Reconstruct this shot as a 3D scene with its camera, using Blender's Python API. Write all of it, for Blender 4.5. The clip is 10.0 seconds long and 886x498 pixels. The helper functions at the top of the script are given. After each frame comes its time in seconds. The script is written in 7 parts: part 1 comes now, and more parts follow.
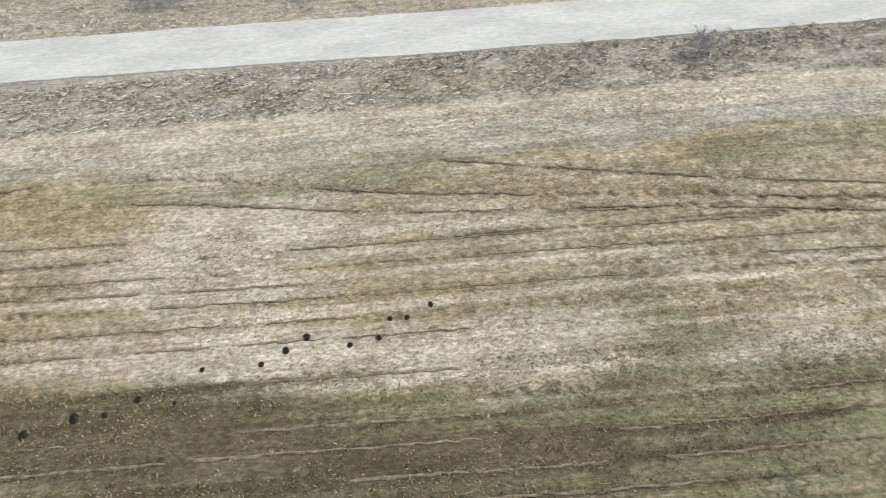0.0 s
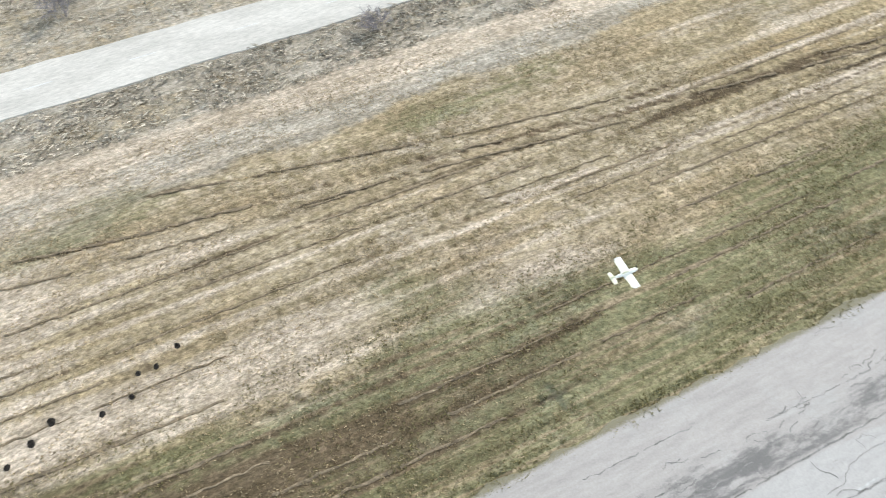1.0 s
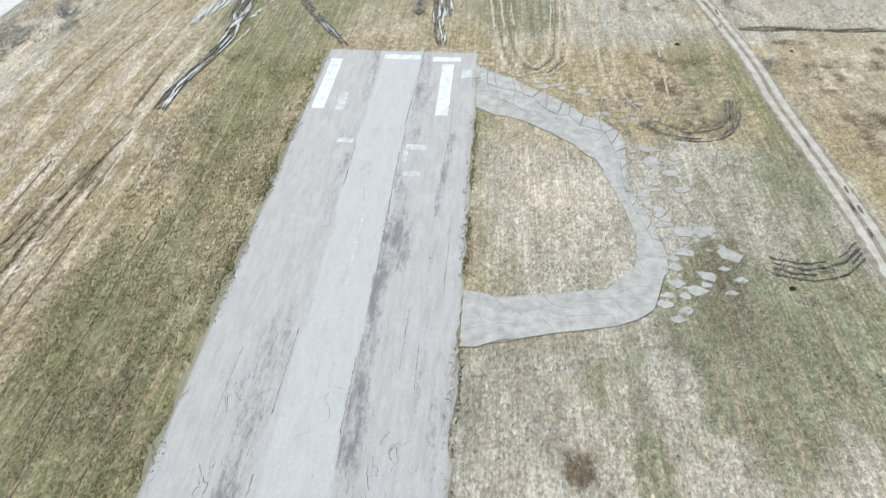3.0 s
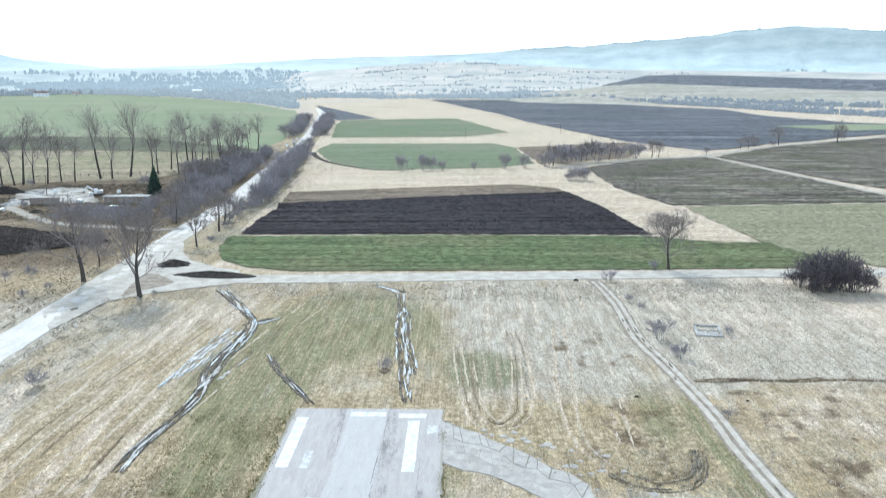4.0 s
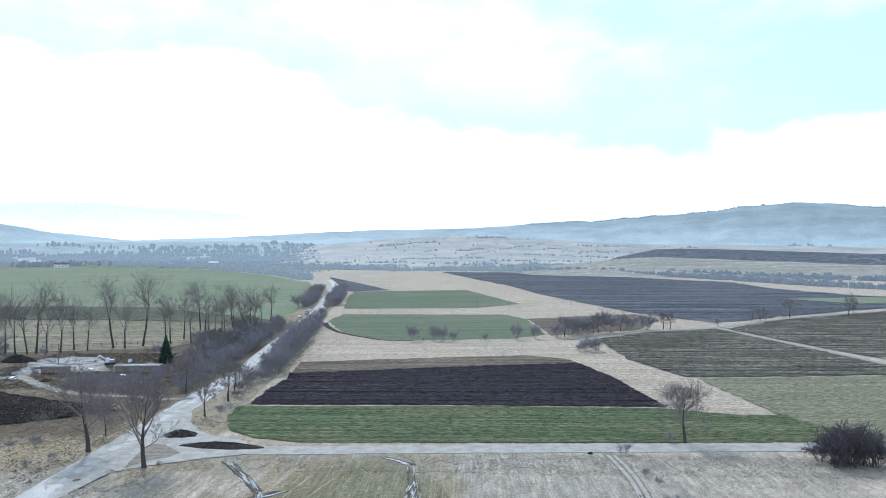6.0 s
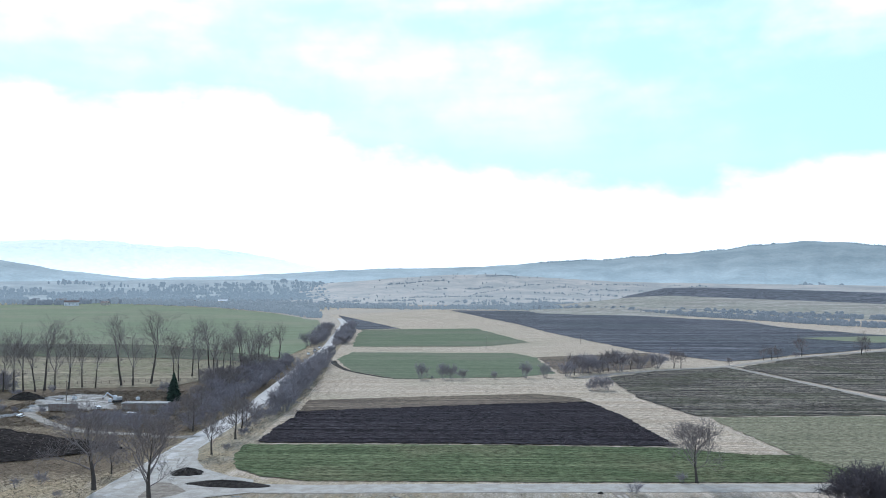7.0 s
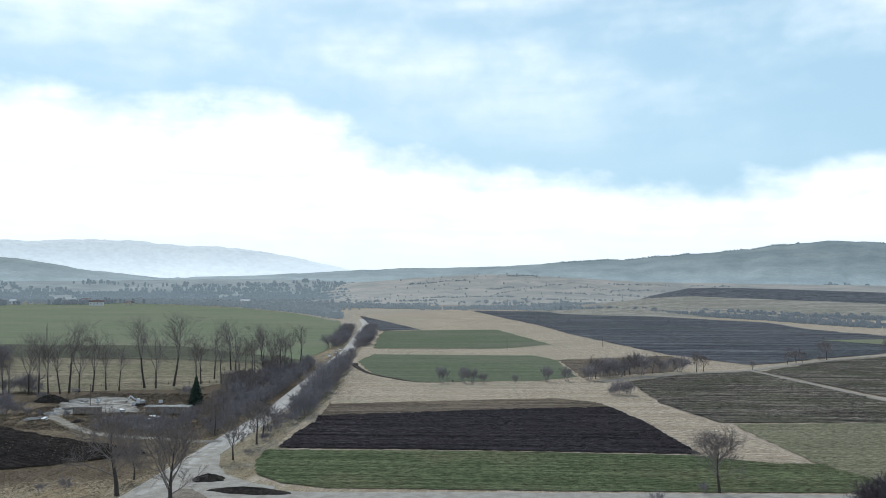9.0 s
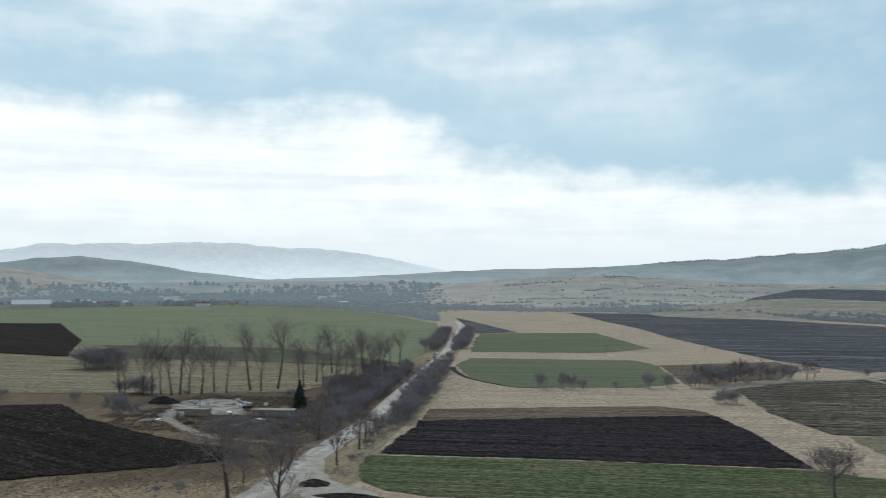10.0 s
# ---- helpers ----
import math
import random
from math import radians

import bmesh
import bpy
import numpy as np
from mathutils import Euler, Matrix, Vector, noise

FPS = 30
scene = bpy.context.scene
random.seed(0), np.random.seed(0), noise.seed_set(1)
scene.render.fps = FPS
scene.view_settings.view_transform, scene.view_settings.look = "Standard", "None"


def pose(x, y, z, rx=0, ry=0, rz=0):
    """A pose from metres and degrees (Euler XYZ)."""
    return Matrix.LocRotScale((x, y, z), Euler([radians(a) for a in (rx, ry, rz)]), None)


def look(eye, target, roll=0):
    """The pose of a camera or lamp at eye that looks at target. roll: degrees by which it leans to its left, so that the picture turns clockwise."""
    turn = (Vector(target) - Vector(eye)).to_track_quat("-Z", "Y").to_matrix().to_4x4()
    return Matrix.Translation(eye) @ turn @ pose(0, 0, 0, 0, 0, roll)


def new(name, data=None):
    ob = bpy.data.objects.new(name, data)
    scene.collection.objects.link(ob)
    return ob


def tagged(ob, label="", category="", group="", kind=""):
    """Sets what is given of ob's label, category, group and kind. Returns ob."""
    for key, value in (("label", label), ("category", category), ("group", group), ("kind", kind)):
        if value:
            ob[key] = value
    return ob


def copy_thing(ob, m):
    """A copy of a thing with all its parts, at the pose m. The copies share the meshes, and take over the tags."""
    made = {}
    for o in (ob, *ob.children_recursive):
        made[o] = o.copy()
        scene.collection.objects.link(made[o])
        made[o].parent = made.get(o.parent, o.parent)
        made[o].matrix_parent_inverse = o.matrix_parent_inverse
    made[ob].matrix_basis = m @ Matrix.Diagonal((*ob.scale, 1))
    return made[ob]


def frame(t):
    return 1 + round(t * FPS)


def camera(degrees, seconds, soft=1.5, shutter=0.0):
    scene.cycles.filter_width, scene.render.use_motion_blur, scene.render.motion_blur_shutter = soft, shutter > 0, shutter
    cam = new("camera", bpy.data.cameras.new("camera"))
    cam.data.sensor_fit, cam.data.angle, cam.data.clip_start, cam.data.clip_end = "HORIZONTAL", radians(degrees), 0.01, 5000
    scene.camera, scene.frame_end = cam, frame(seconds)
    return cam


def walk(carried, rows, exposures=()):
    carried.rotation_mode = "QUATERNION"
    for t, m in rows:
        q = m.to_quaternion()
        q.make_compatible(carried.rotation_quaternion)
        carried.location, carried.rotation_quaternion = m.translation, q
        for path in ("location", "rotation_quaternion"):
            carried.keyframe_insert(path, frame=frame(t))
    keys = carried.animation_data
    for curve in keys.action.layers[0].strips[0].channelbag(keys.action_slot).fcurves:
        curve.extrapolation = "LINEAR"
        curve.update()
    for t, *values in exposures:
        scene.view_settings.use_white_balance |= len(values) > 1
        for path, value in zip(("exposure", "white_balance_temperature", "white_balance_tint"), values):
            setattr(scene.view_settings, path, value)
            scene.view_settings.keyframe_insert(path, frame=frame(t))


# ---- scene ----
# The camera hovers about 45 m above an old airfield and turns from the grass beside the runway to the valley ahead.
cam = camera(53.78, 10.0, soft=0.95, shutter=0.15)
walk(cam, [
    (0.0, pose(-1.02, 0.09, 47.35, 43.61, 2.84, 85.90)),
    (0.5, pose(-0.94, -0.01, 47.16, 43.21, 2.16, 73.96)),
    (1.0, pose(-0.81, 0.48, 46.91, 42.87, 1.74, 62.37)),
    (1.5, pose(-0.60, 0.90, 46.44, 42.85, 0.88, 45.27)),
    (2.0, pose(-0.45, 1.53, 46.55, 45.20, -0.04, 26.73)),
    (2.2, pose(-0.17, 1.63, 46.58, 45.46, -0.40, 20.03)),
    (3.3, pose(0.10, 0.74, 45.35, 61.62, -0.12, 1.31)),
    (3.5, pose(0.01, 0.66, 45.29, 66.63, -0.19, 0.91)),
    (4.0, pose(0.02, 0.46, 45.21, 78.46, -0.09, 0.92)),
    (4.5, pose(0.00, 0.00, 45.00, 87.09, -0.08, 1.20)),
    (5.0, pose(0.00, -0.29, 44.60, 89.31, -0.12, 1.35)),
    (6.3, pose(0.07, -0.17, 44.85, 90.02, -0.25, 1.87)),
    (6.5, pose(0.19, -0.12, 44.77, 91.56, -0.26, 2.02)),
    (7.0, pose(0.24, -0.09, 44.41, 92.21, -0.31, 2.29)),
    (7.5, pose(0.30, -0.11, 44.40, 92.17, -0.33, 2.58)),
    (8.0, pose(0.33, -0.11, 44.38, 92.14, -0.33, 2.92)),
    (8.5, pose(0.33, -0.05, 45.03, 92.12, -0.34, 3.28)),
    (9.0, pose(0.42, 0.18, 46.30, 92.15, -0.36, 3.68)),
    (9.5, pose(0.33, 0.34, 47.64, 92.19, -0.23, 4.06)),
    (9.7, pose(-0.08, 0.36, 47.81, 92.19, -0.23, 4.13)),
    (9.8, pose(-0.36, 0.38, 47.93, 92.19, -0.23, 4.32)),
    (9.9, pose(-0.77, 0.40, 48.10, 92.17, -0.26, 7.03)),
    (10.0, pose(-1.04, 0.41, 48.22, 92.16, -0.29, 9.89)),
], exposures=[(0.0, 0.17, 6300, 8), (0.5, 0.30, 6300, 8), (1.0, 0.40, 6250, 7), (2.2, 0.40, 6150, 7), (3.5, 0.38, 5880, 5), (4.0, 0.52, 5600, 4), (4.5, 0.50, 5300, 2), (5.0, 0.26, 5200, 2), (6.5, -0.15, 5300, 9), (7.0, -0.28, 5350, 8), (8.0, -0.56, 5580, 7), (9.5, -0.88, 5900, 5), (10.0, -1.0, 5980, 5)])

# ---- sky and sun ----
SUN_AZ, SUN_EL = -22.0, 38.0
sun_dir = Vector((math.sin(radians(SUN_AZ)) * math.cos(radians(SUN_EL)), math.cos(radians(SUN_AZ)) * math.cos(radians(SUN_EL)), math.sin(radians(SUN_EL))))
sun = new("sun", bpy.data.lights.new("sun", "SUN"))
sun.data.energy, sun.data.angle, sun.data.color = 3.05, radians(1.0), (1.0, 0.94, 0.85)
sun.matrix_world = look(sun_dir * 300, (0, 0, 0))


class Nodes:
    """A short way to write node trees."""

    def __init__(self, tree):
        self.t = tree
        tree.nodes.clear()

    def add(self, kind, ins=None, **props):
        n = self.t.nodes.new("ShaderNode" + kind)
        if kind == "Math":
            n.operation, n.use_clamp = props["operation"], props["use_clamp"]
        elif kind == "Mix":
            n.data_type, n.blend_type = props["data_type"], props["blend_type"]
        elif kind == "MapRange":
            n.interpolation_type = props["interpolation_type"]
        elif kind == "Attribute":
            n.attribute_name = props["attribute_name"]
        for k, v in (ins or {}).items():
            if isinstance(v, bpy.types.NodeSocket):
                self.t.links.new(v, n.inputs[k])
            else:
                n.inputs[k].default_value = v
        return n

    def math(self, op, a, b=0.0, c=0.0, clamp=False):
        return self.add("Math", {0: a, 1: b, 2: c}, operation=op, use_clamp=clamp).outputs[0]

    def mix(self, fac, a, b, how="MIX"):
        n = self.add("Mix", {0: fac, 6: a, 7: b}, data_type="RGBA", blend_type=how)
        return n.outputs[2]

    def noise(self, vec, scale, detail=4.0, rough=0.55, distort=0.0):
        return self.add("TexNoise", {"Vector": vec, "Scale": scale, "Detail": detail, "Roughness": rough, "Distortion": distort}).outputs[0]

    def ramp(self, x, lo, hi, a=0.0, b=1.0):
        return self.add("MapRange", {0: x, 1: lo, 2: hi, 3: a, 4: b}, interpolation_type="SMOOTHSTEP").outputs[0]

    def scaled(self, vec, s):
        return self.add("Mapping", {"Vector": vec, "Scale": s}).outputs[0]


world = bpy.data.worlds.new("sky")
world.use_nodes = True
scene.world = world
w = Nodes(world.node_tree)
ray_dir = w.add("TexCoord").outputs["Generated"]
sep = w.add("SeparateXYZ", {0: ray_dir})
azim = w.math("ARCTAN2", sep.outputs[0], sep.outputs[1])
elev = w.math("ARCSINE", sep.outputs[2])
sky = w.add("TexSky")
sky.sky_type, sky.sun_disc, sky.sun_elevation, sky.sun_rotation = "NISHITA", False, radians(SUN_EL), radians(SUN_AZ)
sky.altitude, sky.air_density, sky.dust_density, sky.ozone_density = 400.0, 1.0, 1.6, 1.2
flat = w.add("CombineXYZ", {0: azim, 1: w.math("MULTIPLY", elev, 2.6), 2: 0.0}).outputs[0]
billow = w.noise(flat, 5.0, 5.0, 0.5, 0.2)
puffs = w.noise(w.scaled(flat, (1.0, 0.5, 1.0)), 17.0, 6.0, 0.55, 0.1)
veil = w.noise(w.scaled(flat, (1.0, 1.3, 1.0)), 2.3, 4.0, 0.5, 0.2)
layer = w.noise(w.scaled(flat, (1.0, 5.0, 1.0)), 3.0, 5.0, 0.55, 0.1)
# the upper edge of the low cloud bank falls from the west towards the north-east
edge = w.math("SUBTRACT", 0.200, w.math("MULTIPLY", w.ramp(azim, -0.30, 0.02), 0.078))
bank = w.math("SUBTRACT", w.math("ADD", edge, w.math("ADD", w.math("MULTIPLY", w.math("SUBTRACT", billow, 0.5), 0.13), w.math("MULTIPLY", w.math("SUBTRACT", puffs, 0.5), 0.055))), elev)
bank = w.ramp(bank, -0.016, 0.034)
high = w.math("MULTIPLY", w.ramp(w.math("ADD", w.math("MULTIPLY", veil, 0.85), w.math("MULTIPLY", puffs, 0.15)), 0.40, 0.64), w.ramp(elev, 0.10, 0.27))
cloud = w.math("MAXIMUM", bank, w.math("MULTIPLY", w.math("MULTIPLY", high, w.ramp(elev, 0.5, 1.0, 1.0, 0.3)), 0.72))
haze = w.ramp(elev, 0.22, 0.75, 0.74, 0.06)
blue = w.mix(haze, w.mix(1.0, sky.outputs[0], (0.12, 0.12, 0.12, 1), "MULTIPLY"), (1.08, 1.46, 1.66, 1))
white = w.mix(w.ramp(w.math("ADD", w.math("MULTIPLY", layer, 0.65), w.math("MULTIPLY", puffs, 0.35)), 0.36, 0.6), (1.88, 1.90, 1.88, 1), (2.25, 2.2, 2.1, 1))
white = w.mix(w.ramp(elev, 0.0, 0.11, 0.85, 0.0), white, (1.72, 1.80, 1.80, 1))
both = w.mix(cloud, blue, white)
below = w.ramp(elev, -0.02, 0.0)
both = w.mix(below, (0.30, 0.30, 0.27, 1), both)
w.add("OutputWorld", {0: w.add("Background", {0: both, 1: 0.95}).outputs[0]})

# ---- materials ----


def material(name, build, rough=0.9, spec=0.2, metal=0.0):
    m = bpy.data.materials.new(name)
    m.use_nodes = True
    n = Nodes(m.node_tree)
    b = n.add("BsdfPrincipled", {"Roughness": rough, "Specular IOR Level": spec, "Metallic": metal})
    n.add("OutputMaterial", {0: b.outputs[0]})
    pos = n.add("TexCoord").outputs["Object"]
    col, bump, depth = build(n, pos, b)
    n.t.links.new(col, b.inputs["Base Color"])
    if bump is not None:
        bp = n.add("Bump", {"Height": bump, "Distance": depth, "Strength": 1.0})
        n.t.links.new(bp.outputs[0], b.inputs["Normal"])
    return m


def two_tone(a, b, scale, fine=4.0, depth=0.03, stretch=(1, 1, 1), contrast=(0.35, 0.65), grain=0.35):
    """Two colours in soft patches with a grain over them."""
    def build(n, pos, bsdf):
        p = n.scaled(pos, stretch)
        big = n.ramp(n.noise(p, scale, 5.0, 0.6), *contrast)
        small = n.noise(p, scale * fine, 5.0, 0.7)
        c = n.mix(big, (*a, 1), (*b, 1))
        c = n.mix(1.0, c, n.add("CombineColor", {k: n.ramp(small, 0.2, 0.8, 1 - grain, 1 + grain) for k in range(3)}).outputs[0], "MULTIPLY")
        return c, small, depth
    return build


def island_tone(a, b):
    def build(n, pos, bsdf):
        r = n.add("NewGeometry").outputs["Random Per Island"]
        return n.mix(r, (*a, 1), (*b, 1)), None, 0
    return build


def object_tone(a, b, scale=3.0, depth=0.01):
    """Each piece has a tone of its own, with fine mottling."""
    def build(n, pos, bsdf):
        r = n.add("ObjectInfo").outputs["Random"]
        g = n.noise(pos, scale, 5.0, 0.7)
        c = n.mix(r, (*a, 1), (*b, 1))
        c = n.mix(1.0, c, n.add("CombineColor", {k: n.ramp(g, 0.2, 0.8, 0.7, 1.2) for k in range(3)}).outputs[0], "MULTIPLY")
        return c, g, depth
    return build


def ground_build(n, pos, bsdf):
    """Mown and dead grass; the soil attribute says where it is green, bleached, bare earth or grey."""
    at = n.add("Attribute", attribute_name="soil")
    s = n.add("SeparateColor", {0: at.outputs["Color"]})
    grey = at.outputs["Alpha"]
    clump = n.noise(pos, 0.9, 4.0, 0.65)
    fine = n.noise(n.scaled(pos, (1.0, 0.55, 1.0)), 4.5, 5.0, 0.75)
    wide = n.noise(pos, 0.021, 4.0, 0.6)
    mid = n.noise(n.scaled(pos, (1.0, 0.22, 1.0)), 0.55, 5.0, 0.7)
    streak = n.noise(n.scaled(pos, (2.6, 0.05, 1.0)), 1.0, 5.0, 0.7)
    straw = n.mix(n.ramp(wide, 0.35, 0.65), (0.435, 0.35, 0.215, 1), (0.465, 0.39, 0.285, 1))
    pale = n.noise(n.scaled(pos, (1.0, 0.45, 1.0)), 0.16, 7.0, 0.78)
    straw = n.mix(n.ramp(pale, 0.46, 0.68, 0.0, 0.6), straw, (0.475, 0.41, 0.335, 1))
    straw = n.mix(n.ramp(pale, 0.44, 0.30, 0.0, 0.5), straw, (0.25, 0.225, 0.12, 1))
    straw = n.mix(n.ramp(n.noise(n.scaled(pos, (1.0, 0.4, 1.0)), 0.09, 5.0, 0.7), 0.46, 0.66, 0.0, 0.45), straw, (0.455, 0.32, 0.18, 1))
    c = n.mix(n.ramp(clump, 0.3, 0.7), straw, (0.262, 0.214, 0.128, 1))
    soft = lambda ch, lo=0.25, hi=0.75: n.ramp(n.math("ADD", ch, n.math("ADD", n.math("MULTIPLY", n.math("SUBTRACT", clump, 0.5), 0.8), n.math("MULTIPLY", n.math("SUBTRACT", pale, 0.5), 0.9))), lo, hi)
    c = n.mix(n.math("MULTIPLY", soft(grey), 0.8), c, (0.405, 0.37, 0.315, 1))
    c = n.mix(soft(s.outputs[1]), c, (0.52, 0.437, 0.342, 1))
    c = n.mix(n.math("MULTIPLY", soft(s.outputs[0]), 0.7), c, n.mix(n.ramp(streak, 0.48, 0.62), n.mix(n.ramp(clump, 0.35, 0.65), (0.105, 0.13, 0.055, 1), (0.225, 0.22, 0.115, 1)), n.mix(n.ramp(clump, 0.4, 0.6), (0.17, 0.13, 0.075, 1), (0.33, 0.27, 0.18, 1))))
    c = n.mix(n.ramp(pale, 0.56, 0.72, 0.0, 0.35), c, (0.45, 0.40, 0.335, 1))
    c = n.mix(n.math("MULTIPLY", soft(s.outputs[2]), 0.9), c, (0.128, 0.094, 0.06, 1))
    c = n.mix(1.0, c, n.add("CombineColor", {k: n.ramp(fine, 0.3, 0.7, 0.58, 1.32) for k in range(3)}).outputs[0], "MULTIPLY")
    c = n.mix(1.0, c, n.add("CombineColor", {k: n.ramp(streak, 0.34, 0.66, 0.86, 1.12) for k in range(3)}).outputs[0], "MULTIPLY")
    c = n.mix(1.0, c, n.add("CombineColor", {0: n.ramp(mid, 0.33, 0.67, 0.80, 1.17), 1: n.ramp(mid, 0.33, 0.67, 0.78, 1.17), 2: n.ramp(mid, 0.33, 0.67, 0.74, 1.18)}).outputs[0], "MULTIPLY")
    spot = n.noise(n.scaled(pos, (1.0, 0.7, 1.0)), 1.7, 6.0, 0.8)
    c = n.mix(1.0, c, n.add("CombineColor", {0: n.ramp(spot, 0.36, 0.64, 0.74, 1.15), 1: n.ramp(spot, 0.36, 0.64, 0.74, 1.14), 2: n.ramp(spot, 0.36, 0.64, 0.71, 1.17)}).outputs[0], "MULTIPLY")
    return c, n.math("ADD", fine, n.math("MULTIPLY", clump, 0.8)), 0.13


def pavement_build(n, pos, bsdf):
    """Old pale asphalt; the wear attribute holds tar and patches, moss at the edges, and rubbed paint."""
    s = n.add("SeparateColor", {0: n.add("Attribute", attribute_name="wear").outputs["Color"]})
    fine = n.noise(pos, 9.0, 5.0, 0.75)
    streak = n.noise(n.scaled(pos, (1.6, 0.22, 1)), 1.0, 6.0, 0.7, 0.4)
    blot = n.noise(pos, 0.25, 5.0, 0.6)
    c = n.mix(n.ramp(streak, 0.35, 0.7), (0.386, 0.358, 0.340, 1), (0.335, 0.309, 0.292, 1))
    c = n.mix(n.ramp(blot, 0.5, 0.75, 0.0, 0.4), c, (0.412, 0.40, 0.386, 1))
    crumb = n.noise(n.scaled(pos, (2.2, 0.75, 1)), 1.3, 7.0, 0.8, 0.6)
    tar = n.ramp(n.math("ADD", s.outputs[0], n.math("ADD", n.math("MULTIPLY", n.math("SUBTRACT", streak, 0.5), 1.2), n.math("MULTIPLY", n.math("SUBTRACT", crumb, 0.5), 3.0))), 0.15, 1.15)
    c = n.mix(n.math("MULTIPLY", s.outputs[2], 0.5), c, (0.44, 0.43, 0.42, 1))
    c = n.mix(n.math("MULTIPLY", tar, 0.9), c, (0.14, 0.134, 0.13, 1))
    moss = n.ramp(n.math("ADD", s.outputs[1], n.math("MULTIPLY", n.math("SUBTRACT", fine, 0.5), 1.0)), 0.3, 0.7)
    c = n.mix(moss, c, (0.20, 0.18, 0.12, 1))
    c = n.mix(1.0, c, n.add("CombineColor", {k: n.ramp(n.math("ADD", n.math("MULTIPLY", fine, 0.5), n.math("MULTIPLY", crumb, 0.5)), 0.3, 0.7, 0.84, 1.12) for k in range(3)}).outputs[0], "MULTIPLY")
    return c, fine, 0.012


def furrow_build(a, b, c3, rows, along, patch=0.012, speck=0.6, size=1.0, lines=0.4):
    """Ploughed or sown rows; along is the direction of the rows in degrees from the x axis."""
    def build(n, pos, bsdf):
        turned = n.add("Mapping", {"Vector": pos, "Rotation": (0, 0, radians(-along))}).outputs[0]
        wob = n.noise(pos, 0.05, 3.0)
        sp = n.add("SeparateXYZ", {0: turned})
        wave = n.math("SINE", n.math("ADD", n.math("MULTIPLY", sp.outputs[1], rows), n.math("MULTIPLY", wob, 0.8)))
        strip = n.noise(n.scaled(turned, (0.008 / size, 0.22 / size, 1)), 1.0, 4.0, 0.7)
        line = n.noise(n.scaled(turned, (0.018 / size, 1.3 / size, 1)), 1.0, 4.0, 0.75)
        clod = n.noise(n.scaled(turned, (0.3 / size, 0.9 / size, 1)), 1.5, 6.0, 0.8)
        big = n.noise(pos, patch, 4.0, 0.6)
        tone = n.math("ADD", n.math("MULTIPLY", wave, 0.022), n.math("MULTIPLY", n.math("ADD", strip, line), 0.5))
        c = n.mix(n.ramp(tone, 0.42, 0.58), (*a, 1), (*b, 1))
        c = n.mix(n.ramp(big, 0.42, 0.68), c, (*c3, 1))
        c = n.mix(1.0, c, n.add("CombineColor", {k: n.ramp(clod, 0.37, 0.63, 1 - speck, 1 + speck) for k in range(3)}).outputs[0], "MULTIPLY")
        c = n.mix(1.0, c, n.add("CombineColor", {k: n.ramp(line, 0.38, 0.64, 1 - lines * 0.9, 1 + lines) for k in range(3)}).outputs[0], "MULTIPLY")
        return c, n.math("ADD", clod, n.math("MULTIPLY", wave, 0.04)), 0.16
    return build


def bark_build(a, b):
    def build(n, pos, bsdf):
        g = n.noise(n.scaled(pos, (3, 3, 0.6)), 2.0, 5.0, 0.7)
        return n.mix(g, (*a, 1), (*b, 1)), g, 0.03
    return build


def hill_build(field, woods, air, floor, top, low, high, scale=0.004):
    """Far hills and woods as a backdrop: the haze of kilometres of lit air before them is put in as emission, most in
    the valley mist.
    """
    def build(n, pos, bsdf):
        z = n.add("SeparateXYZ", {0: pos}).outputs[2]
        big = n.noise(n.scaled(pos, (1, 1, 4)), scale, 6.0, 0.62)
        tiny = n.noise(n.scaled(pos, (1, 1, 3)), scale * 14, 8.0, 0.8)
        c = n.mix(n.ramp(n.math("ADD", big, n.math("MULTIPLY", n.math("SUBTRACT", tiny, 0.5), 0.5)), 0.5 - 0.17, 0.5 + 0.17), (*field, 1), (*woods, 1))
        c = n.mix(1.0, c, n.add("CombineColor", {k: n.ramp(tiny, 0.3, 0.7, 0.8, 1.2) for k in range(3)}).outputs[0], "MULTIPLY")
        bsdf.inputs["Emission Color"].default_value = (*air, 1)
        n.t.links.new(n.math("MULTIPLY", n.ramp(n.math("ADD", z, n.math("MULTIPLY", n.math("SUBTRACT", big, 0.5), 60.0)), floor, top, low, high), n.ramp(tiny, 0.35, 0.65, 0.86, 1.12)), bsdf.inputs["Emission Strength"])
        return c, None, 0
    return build


